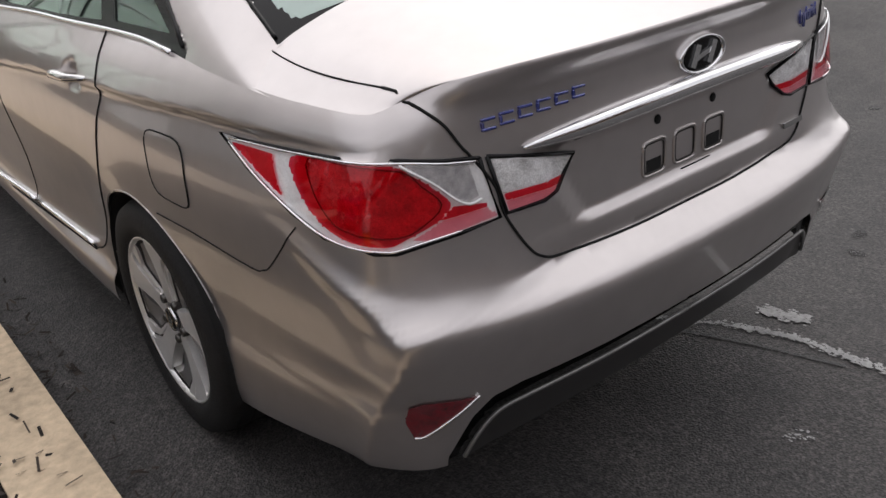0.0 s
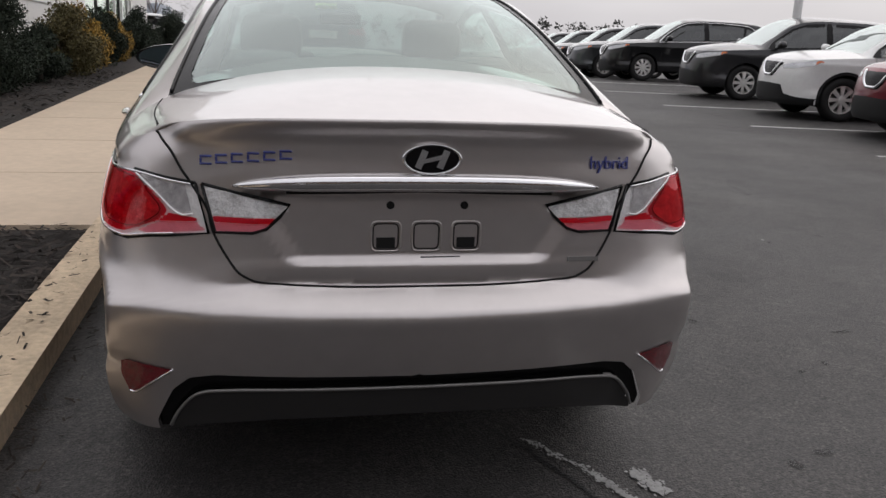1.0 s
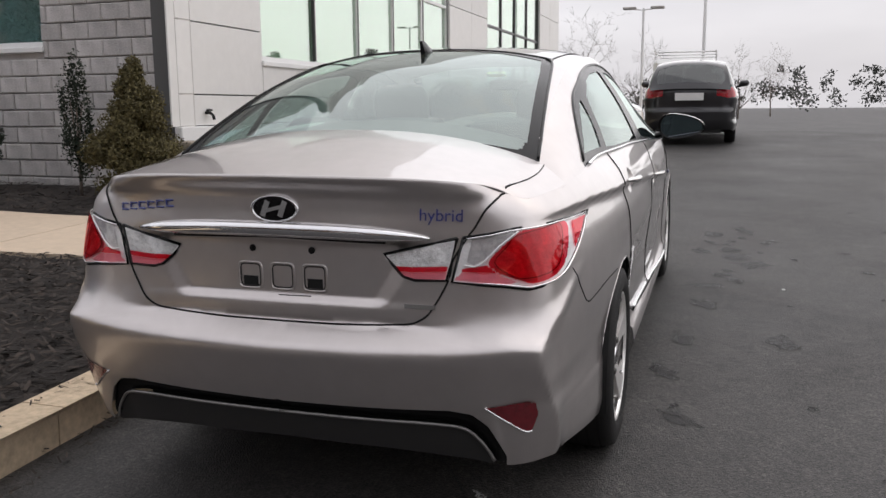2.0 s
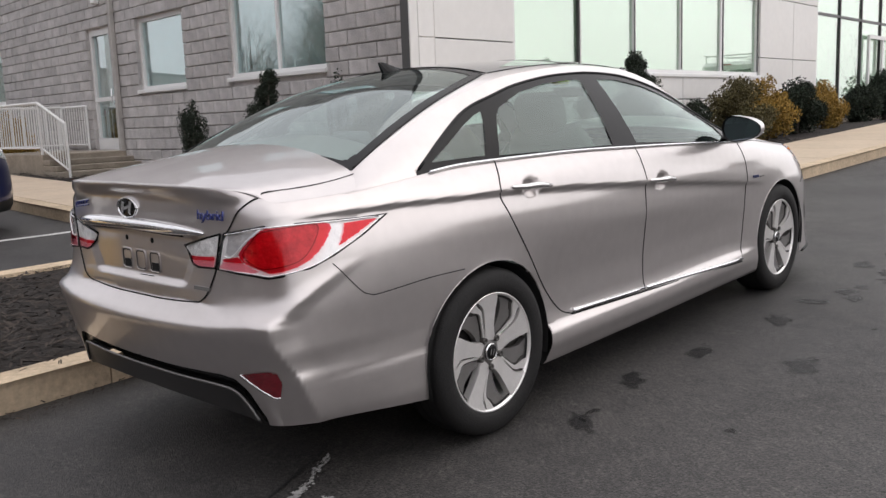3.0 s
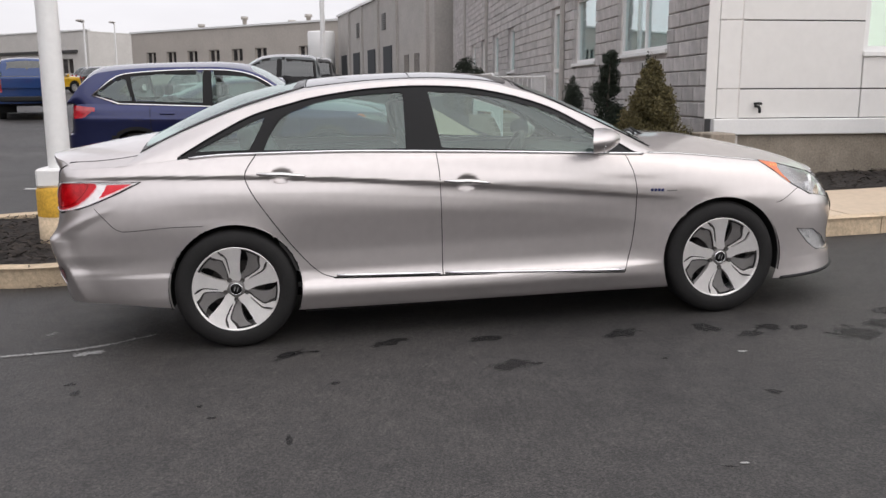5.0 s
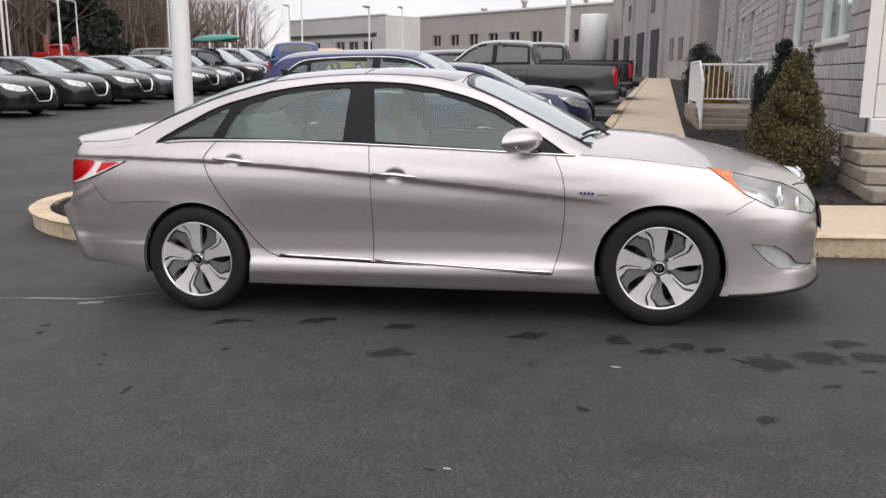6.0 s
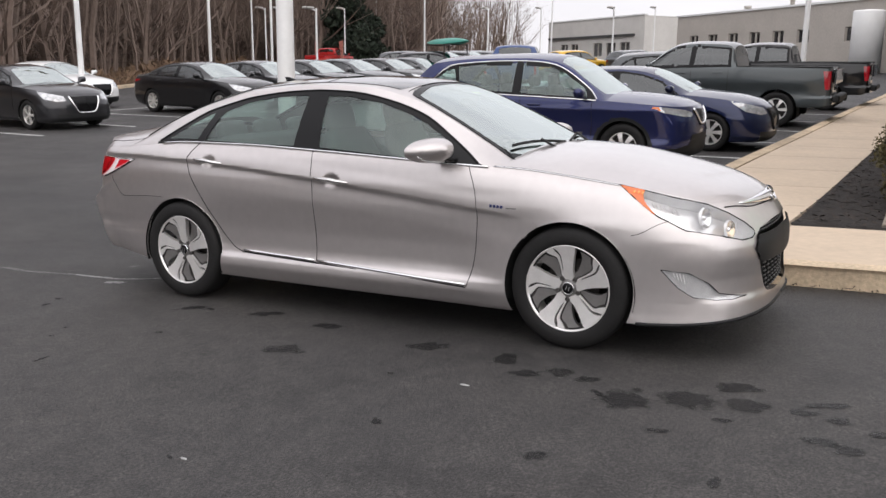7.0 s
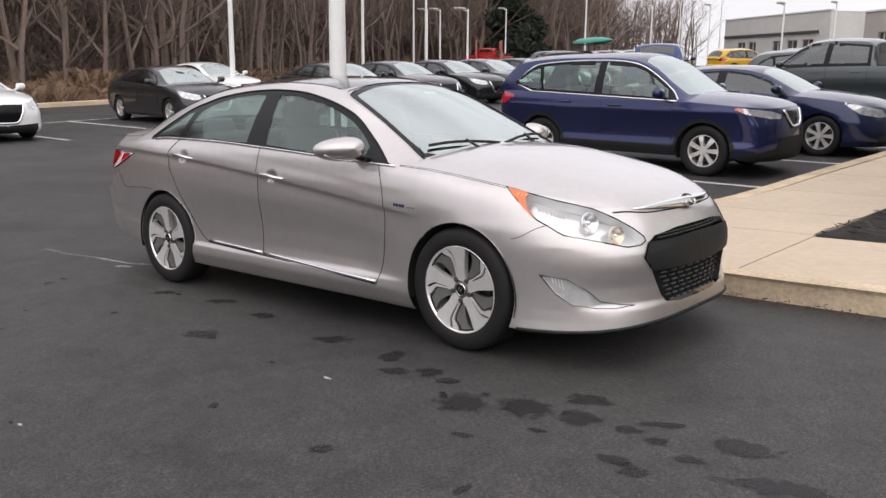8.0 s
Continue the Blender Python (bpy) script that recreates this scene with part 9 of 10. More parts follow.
# topiary in cloud pads, columns and cones along the block wall
shrub("topiary_shrub", "dark evergreen topiary clipped into stacked cloud pads in mulch", -7.0, 3.25, DARK_NEEDLE,
      [(0.10, 0, 1.50, 0.13, 1.1), (0.0, 0, 1.28, 0.18, 0.9), (-0.10, 0, 1.02, 0.24, 0.9), (0.08, 0.02, 0.78, 0.22, 0.9), (0.30, 0, 0.62, 0.15, 0.8), (-0.45, 0, 0.52, 0.17, 0.9), (-0.28, 0, 0.42, 0.14, 0.8), (0.12, 0, 0.42, 0.22, 0.7)], 1, 0.028, 0.035, 1.3)
shrub("columnar_shrub", "narrow dark columnar evergreen against the block wall", -9.05, 3.3, DARK_NEEDLE,
      [(0, 0, 0.20, 0.13, 1.3), (0.02, 0, 0.45, 0.16, 1.5)] + [(-0.24 + 0.08 * q, 0.05 * (-1) ** q, 0.78 + 0.05 * (q % 3), 0.085, 4.2 + 0.8 * (q % 2)) for q in range(7)], 2, 0.026, 0.03, 1.3)
shrub("columnar_shrub", "tall thin twiggy columnar evergreen against the block wall", -5.55, 3.3, DARK_NEEDLE,
      [(-0.15, 0, 0.9, 0.07, 6.0), (-0.06, 0, 1.05, 0.07, 7.5), (0.02, 0.03, 1.2, 0.06, 9.0), (0.10, 0, 1.0, 0.07, 7.0), (0.17, 0, 0.85, 0.06, 6.0), (0.0, 0, 0.5, 0.18, 2.0)], 3, 0.03, 0.02, 0.9)
shrub("cone_conifer", "olive and rust tinged cone-shaped conifer in dark mulch", -4.55, 2.98, OLIVE_NEEDLE,
      [(0, 0, 0.25, 0.42, 0.7), (0.1, 0.1, 0.45, 0.40, 0.8), (-0.1, -0.08, 0.5, 0.38, 0.8), (0, 0, 0.75, 0.34, 0.9), (0.05, 0, 0.95, 0.27, 1.0), (0, 0.03, 1.15, 0.19, 1.1), (0, 0, 1.32, 0.12, 1.3)], 4, 0.032, 0.04, 1.5)
# bushes past the steps, along the block wall
for i, (x, y, m, h) in enumerate(((-16.4, 3.4, GOLD_NEEDLE, 1.0), (-17.7, 3.3, DARK_NEEDLE, 0.9), (-19.2, 3.5, OLIVE_NEEDLE, 1.1), (-20.8, 3.4, DARK_NEEDLE, 1.5), (-22.6, 3.5, OLIVE_NEEDLE, 1.0), (-25.0, 3.6, DARK_NEEDLE, 1.1))):
    r = 0.45 * h
    shrub("round_bush", ("rust-gold evergreen bush in the bed along the block wall" if m is GOLD_NEEDLE else "dark evergreen bush in the bed along the block wall"), x, y, m,
          [(0, 0, 0.35 * h, r, 0.9), (0.3 * h, 0.1, 0.45 * h, r * 0.8, 0.9), (-0.3 * h, 0, 0.5 * h, r * 0.8, 1.0), (0, 0, 0.85 * h, r * 0.7, 1.0)], 20 + i, 0.05, 0.04, 0.8)
# in front of the white panels
shrub("tall_topiary", "tall ragged dark evergreen in front of the white panels", -3.85, 7.70, DARK_NEEDLE,
      [(0, 0, 0.25, 0.45, 0.8), (0.1, 0.25, 0.45, 0.4, 0.8), (-0.05, -0.25, 0.55, 0.35, 0.9), (0, 0, 0.8, 0.38, 0.9), (0.05, 0.15, 1.05, 0.3, 0.9), (0, -0.1, 1.25, 0.24, 1.0), (0, 0.03, 1.48, 0.16, 1.2)], 6, 0.032, 0.05, 1.3)
shrub("sparse_shrub", "sparse grey-green shrub with bare pale stems", -3.75, 6.15, DARK_NEEDLE,
      [(0.05, -0.15, 0.45, 0.22, 1.2), (0, 0.2, 0.55, 0.2, 1.0), (0, 0.0, 0.75, 0.2, 1.2), (0, 0.05, 0.98, 0.13, 1.6), (0, -0.22, 0.6, 0.14, 1.0)], 7, 0.035, 0.03, 0.7)
for i, (y, m, h) in enumerate(((9.4, DARK_NEEDLE, 0.75), (10.9, OLIVE_NEEDLE, 1.05), (12.4, GOLD_NEEDLE, 1.0), (13.6, DARK_NEEDLE, 0.95), (15.3, GOLD_NEEDLE, 0.9), (17.6, DARK_NEEDLE, 0.8), (19.6, DARK_NEEDLE, 1.1), (25.8, DARK_NEEDLE, 1.3))):
    r = 0.5 * h
    shrub("round_bush", ("rust-gold evergreen bush before the white panels" if m is GOLD_NEEDLE else "rounded dark evergreen bush before the white panels"), -3.75 + 0.1 * (i % 2), y, m,
          [(0, 0, 0.4 * h, r, 0.9), (0.1, 0.3 * h, 0.45 * h, r * 0.8, 0.9), (-0.1, -0.3 * h, 0.5 * h, r * 0.8, 1.0), (0, 0, 0.8 * h, r * 0.7, 1.0)], 40 + i, 0.045, 0.04, 0.9)

# ---- stacked stone steps by the corner ----
st = new("stone_steps", None)
tagged(st, "low stepped wall of stacked tan stone slabs in the planting bed", "steps")
rnd = random.Random(5)
for k in range(4):
    x0, x1 = -4.5, -3.0 - 0.33 * k
    n = 2 + (k < 3)
    cut = [x0 + (x1 - x0) * j / n + (rnd.uniform(-0.08, 0.08) if 0 < j < n else 0) for j in range(n + 1)]
    for a, b in zip(cut[:-1], cut[1:]):
        z = ground(-3.2, 3.7) + 0.13 + 0.15 * k
        bm = bmesh.new()
        add_box(bm, (a + 0.006, 3.50 + rnd.uniform(-0.02, 0.02), z), (b - 0.006, 3.84 + rnd.uniform(-0.02, 0.02), z + 0.142), None, 0.015)
        part("stone", bm, STEP_STONE, st)
bm = bmesh.new()
add_box(bm, (-3.9, 2.72, ground(-3.2, 2.9) + 0.10), (-3.05, 3.0, ground(-3.2, 2.9) + 0.175), None, 0.01)
tagged(part("flat_stone", bm, STEP_STONE), "pale flat stone slab lying in the mulch", "stone")

# ---- steps and rails at the side door ----
land = new("door_steps", None)
tagged(land, "brown concrete steps rising to a landing at the side door", "steps")
gz = ground(-12.5, 3) + 0.15
z_land = 0.78
yb, yf = WALL(-14) - 0.02, 2.62
box_part("landing", (-16.0, yf, -0.1), (-13.05, yb, z_land), STEP_STONE, land, bevel=0.01)
n = 3
for k in range(n):
    z = gz + (z_land - gz) * (k + 1) / (n + 1)
    box_part("step", (-13.05, yf, gz - 0.2), (-13.05 + 0.30 * (n - k), yb, z), STEP_STONE, land, bevel=0.012) if k == 0 else box_part("step", (-13.048, yf + 0.002 * k, gz + (z_land - gz) * k / (n + 1) + 0.001), (-13.05 + 0.30 * (n - k), yb, z), STEP_STONE, land, bevel=0.012)


def railing(name, posts, top, low, gap=0.11):
    """A white steel rail of posts, two bars and thin balusters along the line of posts (x, y, z)."""
    r = new(name, None)
    tagged(r, "white painted steel guard rail with thin balusters", "railing", "door step rails")
    P = [Vector(p) for p in posts]
    for p in P:
        tube_part("post", [p, p + Vector((0, 0, top))], 0.024, WHITE_POLE, r, sides=8)
    for a, b in zip(P[:-1], P[1:]):
        tube_part("hand_rail", [a + Vector((0, 0, top)), b + Vector((0, 0, top))], 0.026, WHITE_POLE, r, sides=8)
        tube_part("lower_rail", [a + Vector((0, 0, low)), b + Vector((0, 0, low))], 0.018, WHITE_POLE, r, sides=8)
        m = int((b - a).length / gap)
        for k in range(1, m):
            q = a.lerp(b, k / m)
            tube_part("baluster", [q + Vector((0, 0, low)), q + Vector((0, 0, top))], 0.011, WHITE_POLE, r, sides=6)


railing("guard_rail", [(-15.5, yf + 0.06, z_land), (-13.15, yf + 0.06, z_land), (-12.08, yf + 0.06, gz)], 0.93, 0.12)
railing("guard_rail", [(-15.9, yb - 0.06, z_land), (-14.55, yb - 0.06, z_land)], 0.90, 0.12)
railing("guard_rail", [(-15.5, yf + 0.12, z_land), (-15.5, yb - 0.16, z_land)], 0.9, 0.12)


# ---- poles ----
def light_pole(x, y, height, r=0.075, base=True, heads=2, label="white steel car park light pole on a yellow-topped concrete base", arm=0.0, turn=0.0, base_r=0.29, base_h=0.78, band=None):
    p = new("light_pole", None)
    tagged(p, label, "light pole")
    g = ground(x, y)
    z0 = g
    if base:
        part("concrete_base", from_arrays("concrete_base", [(a + x, b + y, c + g - 0.1) for a, b, c in lathe([(0.0, 0.0), (base_r, 0.0), (base_r, base_h - 0.15), (base_r, base_h - 0.15)], 32, "z")[0]], lathe([(0.0, 0.0), (base_r, 0.0), (base_r, base_h - 0.15), (base_r, base_h - 0.15)], 32, "z")[1], KERB), None, p)
        v, f = lathe([(base_r + 0.002, base_h - 0.16), (base_r + 0.002, base_h + 0.07), (base_r - 0.02, base_h + 0.1), (0.0, base_h + 0.1)], 32, "z")
        part("painted_band", from_arrays("painted_band", [(a + x, b + y, c + g - 0.1) for a, b, c in v], f, band or YELLOW_BASE), None, p, "painted top of the base")
        z0 = g + base_h
        bm = bmesh.new()
        add_box(bm, (x - r * 1.7, y - r * 1.7, z0), (x + r * 1.7, y + r * 1.7, z0 + 0.17), None, 0.02)
        part("base_cover", bm, WHITE_POLE, p)
    tube_part("pole", [(x, y, z0), (x, y, g + height)], [r, r * 0.7], WHITE_POLE, p, sides=16)
    for k in range(heads):
        a = turn + math.pi * k
        d = Vector((math.cos(a), math.sin(a), 0))
        tube_part("arm", [(x, y, g + height - 0.1), tuple(Vector((x, y, g + height - 0.05)) + d * 0.5)], 0.03, WHITE_POLE, p, sides=6)
        bm = bmesh.new()
        add_box(bm, (0.35, -0.18, -0.06), (1.0, 0.18, 0.06), Matrix.Translation((x, y, g + height)) @ Matrix.Rotation(a, 4, "Z"), 0.03)
        part("lamp_head", bm, GREY_WALL, p)
    return p


light_pole(-2.62, -3.30, 8.0, 0.10, base_r=0.215, base_h=0.62)
light_pole(-13.8, -20.8, 8.0, 0.09)
light_pole(-27.8, -1.0, 8.5, 0.10, label="slim white steel light pole among the parked cars")
for x, y, h in ((-34, -30, 7.5), (-46, -42, 7.5), (-58, -34, 7.0), (-72, -48, 7.0), (-66, -26, 7.5), (-84, -38, 7.5), (-100, -46, 8.0), (-26, -27, 7.5)):
    light_pole(x, y, h, 0.08, False, 1 if x > -60 else 2, "slim pale light pole far across the car park", turn=x)
light_pole(13.5, 62.0, 7.5, 0.09, False, 2, "slim pale twin-headed light pole beyond the parked cars")
light_pole(0.2, 42.0, 8.0, 0.10, False, 2, "slim pale twin-headed light pole down the lane", turn=0.2)
light_pole(10.9, 13.2, 8.0, 0.10, False, 2, "white steel light pole between the parked cars")

# the white tank by the workshop
tk = new("storage_tank", None)
tagged(tk, "tall white cylindrical storage tank beside the workshop", "tank")
v, f = lathe([(0.0, 0.0), (1.05, 0.0), (1.05, 4.3), (0.98, 4.42), (0.0, 4.5)], 28, "z")
part("vessel", from_arrays("vessel", [(a - 63.6, b - 1.25, c * 0.98 + ground(-63.6, -1.25)) for a, b, c in v], f, WHITE_POLE), None, tk)


# ---- woods ----
def grow(rnd, vs, fs, p, d, length, r, depth, bend=0.25, kids=(3, 4)):
    """A limb and its twigs, as three-sided tapering tubes."""
    n = 4 if depth > 1 else 2
    pts, rr = [Vector(p)], [r]
    dd = Vector(d)
    for k in range(n):
        dd = (dd + Vector((rnd.gauss(0, bend), rnd.gauss(0, bend), rnd.gauss(0, bend * 0.6) + 0.05))).normalized()
        pts.append(pts[-1] + dd * (length / n))
        rr.append(r * (1 - 0.75 * (k + 1) / n))
    v, f = tube(pts, rr, 5 if depth > 2 else 3)
    o = len(vs)
    vs += v
    fs += [tuple(i + o for i in q) for q in f if len(q) == 4]
    if depth > 0:
        for _ in range(rnd.randint(*kids) + (2 if depth > 2 else 0)):
            k = rnd.randint(1, n)
            t = Vector((rnd.gauss(0, 1), rnd.gauss(0, 1), rnd.gauss(0.3, 0.6))).normalized()
            grow(rnd, vs, fs, pts[k], (dd * 0.55 + t * 0.75).normalized(), length * rnd.uniform(0.45, 0.7), max(rr[k] * 0.6, 0.006), depth - 1, bend * 1.1, kids)


def tree_mesh(seed, height, depth=4, girth=0.013):
    rnd = random.Random(seed)
    vs, fs = [], []
    grow(rnd, vs, fs, (0, 0, -0.2), (0, 0, 1), height * 0.62, height * girth, depth, 0.10)
    return np.array([tuple(v) for v in vs]), fs


def bare_tree(x, y, seed, height, label="leafless grey tree with fine bare branches"):
    t = new("bare_tree", None)
    tagged(t, label, "tree", "bare trees")
    v, f = tree_mesh(seed, height)
    v = v + np.array([x, y, ground(x, y)])
    part("branching_trunk", from_arrays("branching_trunk", v, f, BARK, False), None, t)


def woodland():
    """The leafless wood behind the car park: many trunks with bare limbs, joined."""
    rnd = random.Random(77)
    kinds = [tree_mesh(100 + k, 11.0 + k % 3 * 1.5, 3, 0.0085 + 0.0008 * k) for k in range(9)]
    all_v, all_f, o = [], [], 0
    places = []
    for k in range(560):
        t = rnd.random()
        x = 30 - 110 * t
        y = -27.5 - max(0.0, -x - 14) * 0.55 - abs(rnd.gauss(0, 1)) * 9 - 1.0
        places.append((x, y))
    for k in range(70):
        x = rnd.uniform(-130, -70)
        places.append((x, -62 + (x + 80) * 0.12 + rnd.uniform(-10, 3)))
    for k in range(90):
        x = rnd.uniform(-128, -88)
        places.append((x, -51 + 0.45 * (-88 - x) * -0.2 + rnd.uniform(-9, 2)))
    for k in range(170):
        a, r = radians(rnd.uniform(-151.5, -138)), rnd.uniform(78, 118)
        places.append((5 + r * math.cos(a), 2 + r * math.sin(a)))
    for x, y in places:
        v, f = kinds[rnd.randrange(9)]
        s, a = rnd.uniform(0.65, 1.25), rnd.uniform(0, 6.28)
        c, q = math.cos(a) * s, math.sin(a) * s
        w = np.stack([v[:, 0] * c - v[:, 1] * q + x, v[:, 0] * q + v[:, 1] * c + y, v[:, 2] * s * rnd.uniform(0.9, 1.2) + ground(x, y)], -1)
        all_v.append(w)
        all_f.append(np.array(f) + o)
        o += len(w)
    ob = new("woodland", from_arrays("woodland", np.concatenate(all_v), np.concatenate(all_f), TWIG, False))
    tagged(ob, "leafless brown winter wood with dense fine branches behind the car park", "woodland", kind="stuff")


def brushwood():
    """Dry grass and brambles along the wood's edge and thickets inside it."""
    rnd = random.Random(5)
    vs, fs = [], []
    for _ in range(95000):
        t = rnd.random()
        x = 30 - 112 * t
        e = -26.0 - max(0.0, -x - 14) * 0.55
        dpt = abs(rnd.gauss(0, 1))
        y = e - dpt * 4.0
        h = rnd.uniform(0.25, 1.15) * (0.7 + 0.35 * min(dpt, 2)) * (0.45 + 0.9 * abs(noise.noise(Vector((x * 0.35, y * 0.35, 4)))) * 1.6)
        z = ground(x, y)
        a = rnd.uniform(0, 6.28)
        l = Vector((math.cos(a), math.sin(a), 0)) * h * rnd.uniform(0.1, 0.9)
        s = Vector((-math.sin(a), math.cos(a), 0)) * rnd.uniform(0.004, 0.014)
        o = len(vs)
        p = Vector((x, y, z))
        vs += [p - s, p + s, p + l * 0.6 + Vector((0, 0, h * 0.8)) + s * 0.3, p + l + Vector((0, 0, h * rnd.uniform(0.7, 1.0)))]
        fs.append((o, o + 1, o + 2, o + 3))
    ob = new("brushwood", from_arrays("brushwood", vs, fs, BRUSH, False))
    tagged(ob, "tan dry grass and brambles along the edge of the wood", "brush", kind="stuff")
    vs, fs = [], []
    for i in range(165000):
        x = rnd.uniform(-95, 32)
        e = -31.0 - max(0.0, -x - 14) * 0.55
        y = e - abs(rnd.gauss(0, 1)) * 8
        if i > 130000:
            # the grove beyond the far rows
            a, r = radians(rnd.uniform(-151, -138)), rnd.uniform(84, 120)
            x, y = 5 + r * math.cos(a), 2 + r * math.sin(a)
        z = ground(x, y) + rnd.uniform(0, 1) ** 1.3 * 13.0
        d = Vector((rnd.gauss(0, 0.5), rnd.gauss(0, 0.5), rnd.gauss(0.6, 0.6))).normalized()
        s = d.cross(Vector((rnd.gauss(0, 1), rnd.gauss(0, 1), 0.1))).normalized() * rnd.uniform(0.008, 0.030)
        L = rnd.uniform(0.8, 2.8)
        o = len(vs)
        p = Vector((x, y, z))
        b = Vector((rnd.gauss(0, 0.15), rnd.gauss(0, 0.15), 0)) * L
        vs += [p - s, p + s, p + d * L + b + s * 0.3, p + d * L + b - s * 0.3]
        fs.append((o, o + 1, o + 2, o + 3))
    ob = new("thicket", from_arrays("thicket", vs, fs, THICKET, False))
    tagged(ob, "dense brown thicket of saplings inside the wood", "thicket", kind="stuff")


THICKET = material("thicket_twigs", (0.15, 0.108, 0.088), rough=0.95, random_amount=0.5, island=True)
woodland()
brushwood()
# raised kerb at the car park's far edge
fk = new("far_kerb", None)
tagged(fk, "pale concrete kerb at the edge of the wood", "kerb", kind="structure")
kerb([(20, -25.2), (0, -25.2), (-14, -25.2), (-30, -34.0)], fk, 0.2, 0.16, 6.0)
# woodland floor behind it
sheet("leaf_litter", [(60, -25.5), (-14.2, -25.5), (-80, -62), (-80, -120), (60, -120)][::-1], 0.10, material("leaf_litter_brown", (0.13, 0.085, 0.055), rough=0.95, noise_scale=3, noise_amount=0.5, bump=0.8, bump_scale=20), 0.2, 8.0, "brown leaf litter on the woodland floor", "leaf litter")


def wooded_rise():
    """Rising woodland floor behind the trees."""
    nx, ny = 80, 16
    vs, fs = [], []
    for i in range(nx):
        x = 62 - 172 * i / (nx - 1)
        for j in range(ny):
            e = -31.0 - max(0.0, -x - 14) * 0.55
            y = e - 5.0 * j
            k = min(1.0, max(0.0, (x + 92) / 24))
            h = 18.0 * (j / (ny - 1)) ** 0.8 * k * k * (3 - 2 * k)
            vs.append((x, y, ground(x, -30) + 0.12 + h + 0.8 * noise.noise(Vector((x * 0.2, y * 0.2, 3))) * (j > 0)))
    for i in range(nx - 1):
        for j in range(ny - 1):
            fs.append((i * ny + j, (i + 1) * ny + j, (i + 1) * ny + j + 1, i * ny + j + 1))
    ob = new("wooded_rise", from_arrays("wooded_rise", vs, fs, material("woodland_floor", (0.12, 0.09, 0.072), rough=0.95, noise_scale=2.2, noise_amount=0.8, bump=1.0, bump_scale=3)))
    tagged(ob, "brown leaf-covered rise behind the leafless wood", "ground", kind="structure")


wooded_rise()


def far_trees():
    """A low line of far trees round the rest of the horizon."""
    rnd = random.Random(9)
    vs, fs = [], []
    for k in range(46):
        x = -60 + k * 4.2 + rnd.uniform(-2, 2)
        y = 150 + rnd.uniform(-12, 25)
        h = rnd.uniform(4.0, 7.5)
        g = ground(x, y)
        for _ in range(9):
            q = rnd.uniform(0.2, 1.0)
            clump(rnd, vs, fs, (x + rnd.gauss(0, 1.4), y + rnd.gauss(0, 1.4), g + h * q), 1.5 * (1.2 - q * 0.6), 26, 0.55, 0.8)
    ob = new("far_tree_line", from_arrays("far_tree_line", vs, fs, FAR_TREE, False))
    tagged(ob, "low hazy line of trees far beyond the car park", "trees", kind="stuff")


FAR_TREE = material("far_tree", (0.075, 0.078, 0.07), rough=0.95, random_amount=0.4, island=True)
far_trees()
for i, (x, y, h) in enumerate(((-6.5, 44, 6.0), (-4.5, 60, 6.5), (2.5, 70, 6.0), (26, 120, 9.0), (6, 90, 6.5), (-9.5, 52, 5.5))):
    bare_tree(x, y, 200 + i, h)
# evergreen at the wood's edge
shrub("spruce_tree", "dark green spruce standing in the leafless wood", -61, -43.7, DARK_NEEDLE,
      [(0.5 * math.sin(5.1 * k), 0.5 * math.cos(3.7 * k), 1.2 + 1.15 * k, 2.9 - 0.22 * k, 0.7) for k in range(11)], 60, 0.46, 0.2, 0.16, dz=0.0, category="tree")



# ---- the parked cars ----
subject = build_subject()
subject.matrix_world = SLOPE

P_BLUE = paint("royal_blue_paint", (0.016, 0.022, 0.090), 0.7, 0.34)
P_NAVY = paint("navy_paint", (0.012, 0.018, 0.060), 0.7, 0.34)
P_BLACK = paint("black_paint", (0.008, 0.008, 0.009))
P_GREY = paint("gunmetal_paint", (0.075, 0.08, 0.085), 0.7, 0.35)
P_DGREY = paint("dark_grey_paint", (0.035, 0.035, 0.038), 0.6, 0.35)
P_WHITE = paint("white_paint", (0.78, 0.78, 0.77))
P_RED = paint("dark_red_paint", (0.16, 0.012, 0.022), 0.6, 0.32)
P_TRUCK = paint("slate_grey_paint", (0.065, 0.075, 0.078), 0.6, 0.35)
P_YELLOW = paint("yellow_paint", (0.65, 0.38, 0.02))

# beside the island, noses (or tails) towards the walk
park(parked("suv", "crossover_car", "royal blue crossover with chrome window trim and silver wheel covers", P_BLUE, True, True, 7, None, CHROME, chrome_belt=True, glass=GLASS), -8.08, -2.23, 0, True)
park(parked("saloon", "hatchback_car", "dark blue small saloon with bright five-spoke alloys", P_NAVY, False, True, 7, grille=MATT_BLACK), -11.33, -1.75, 0, True)
park(parked("pickup", "pickup_truck", "slate grey crew-cab pickup backed up to the walk", P_TRUCK, False, True, 6, RIM), -17.0, -1.86, 180, True)
park(parked("pickup", "pickup_truck", "black crew-cab pickup backed up to the walk", P_BLACK, False, True, 6, RIM), -23.3, -1.45, 180, True)
silver = park(parked("suv", "crossover_car", "silver grey crossover parked beyond the pickup", P_GREY, False, False, 9), -20.2, -3.0, 0, True)

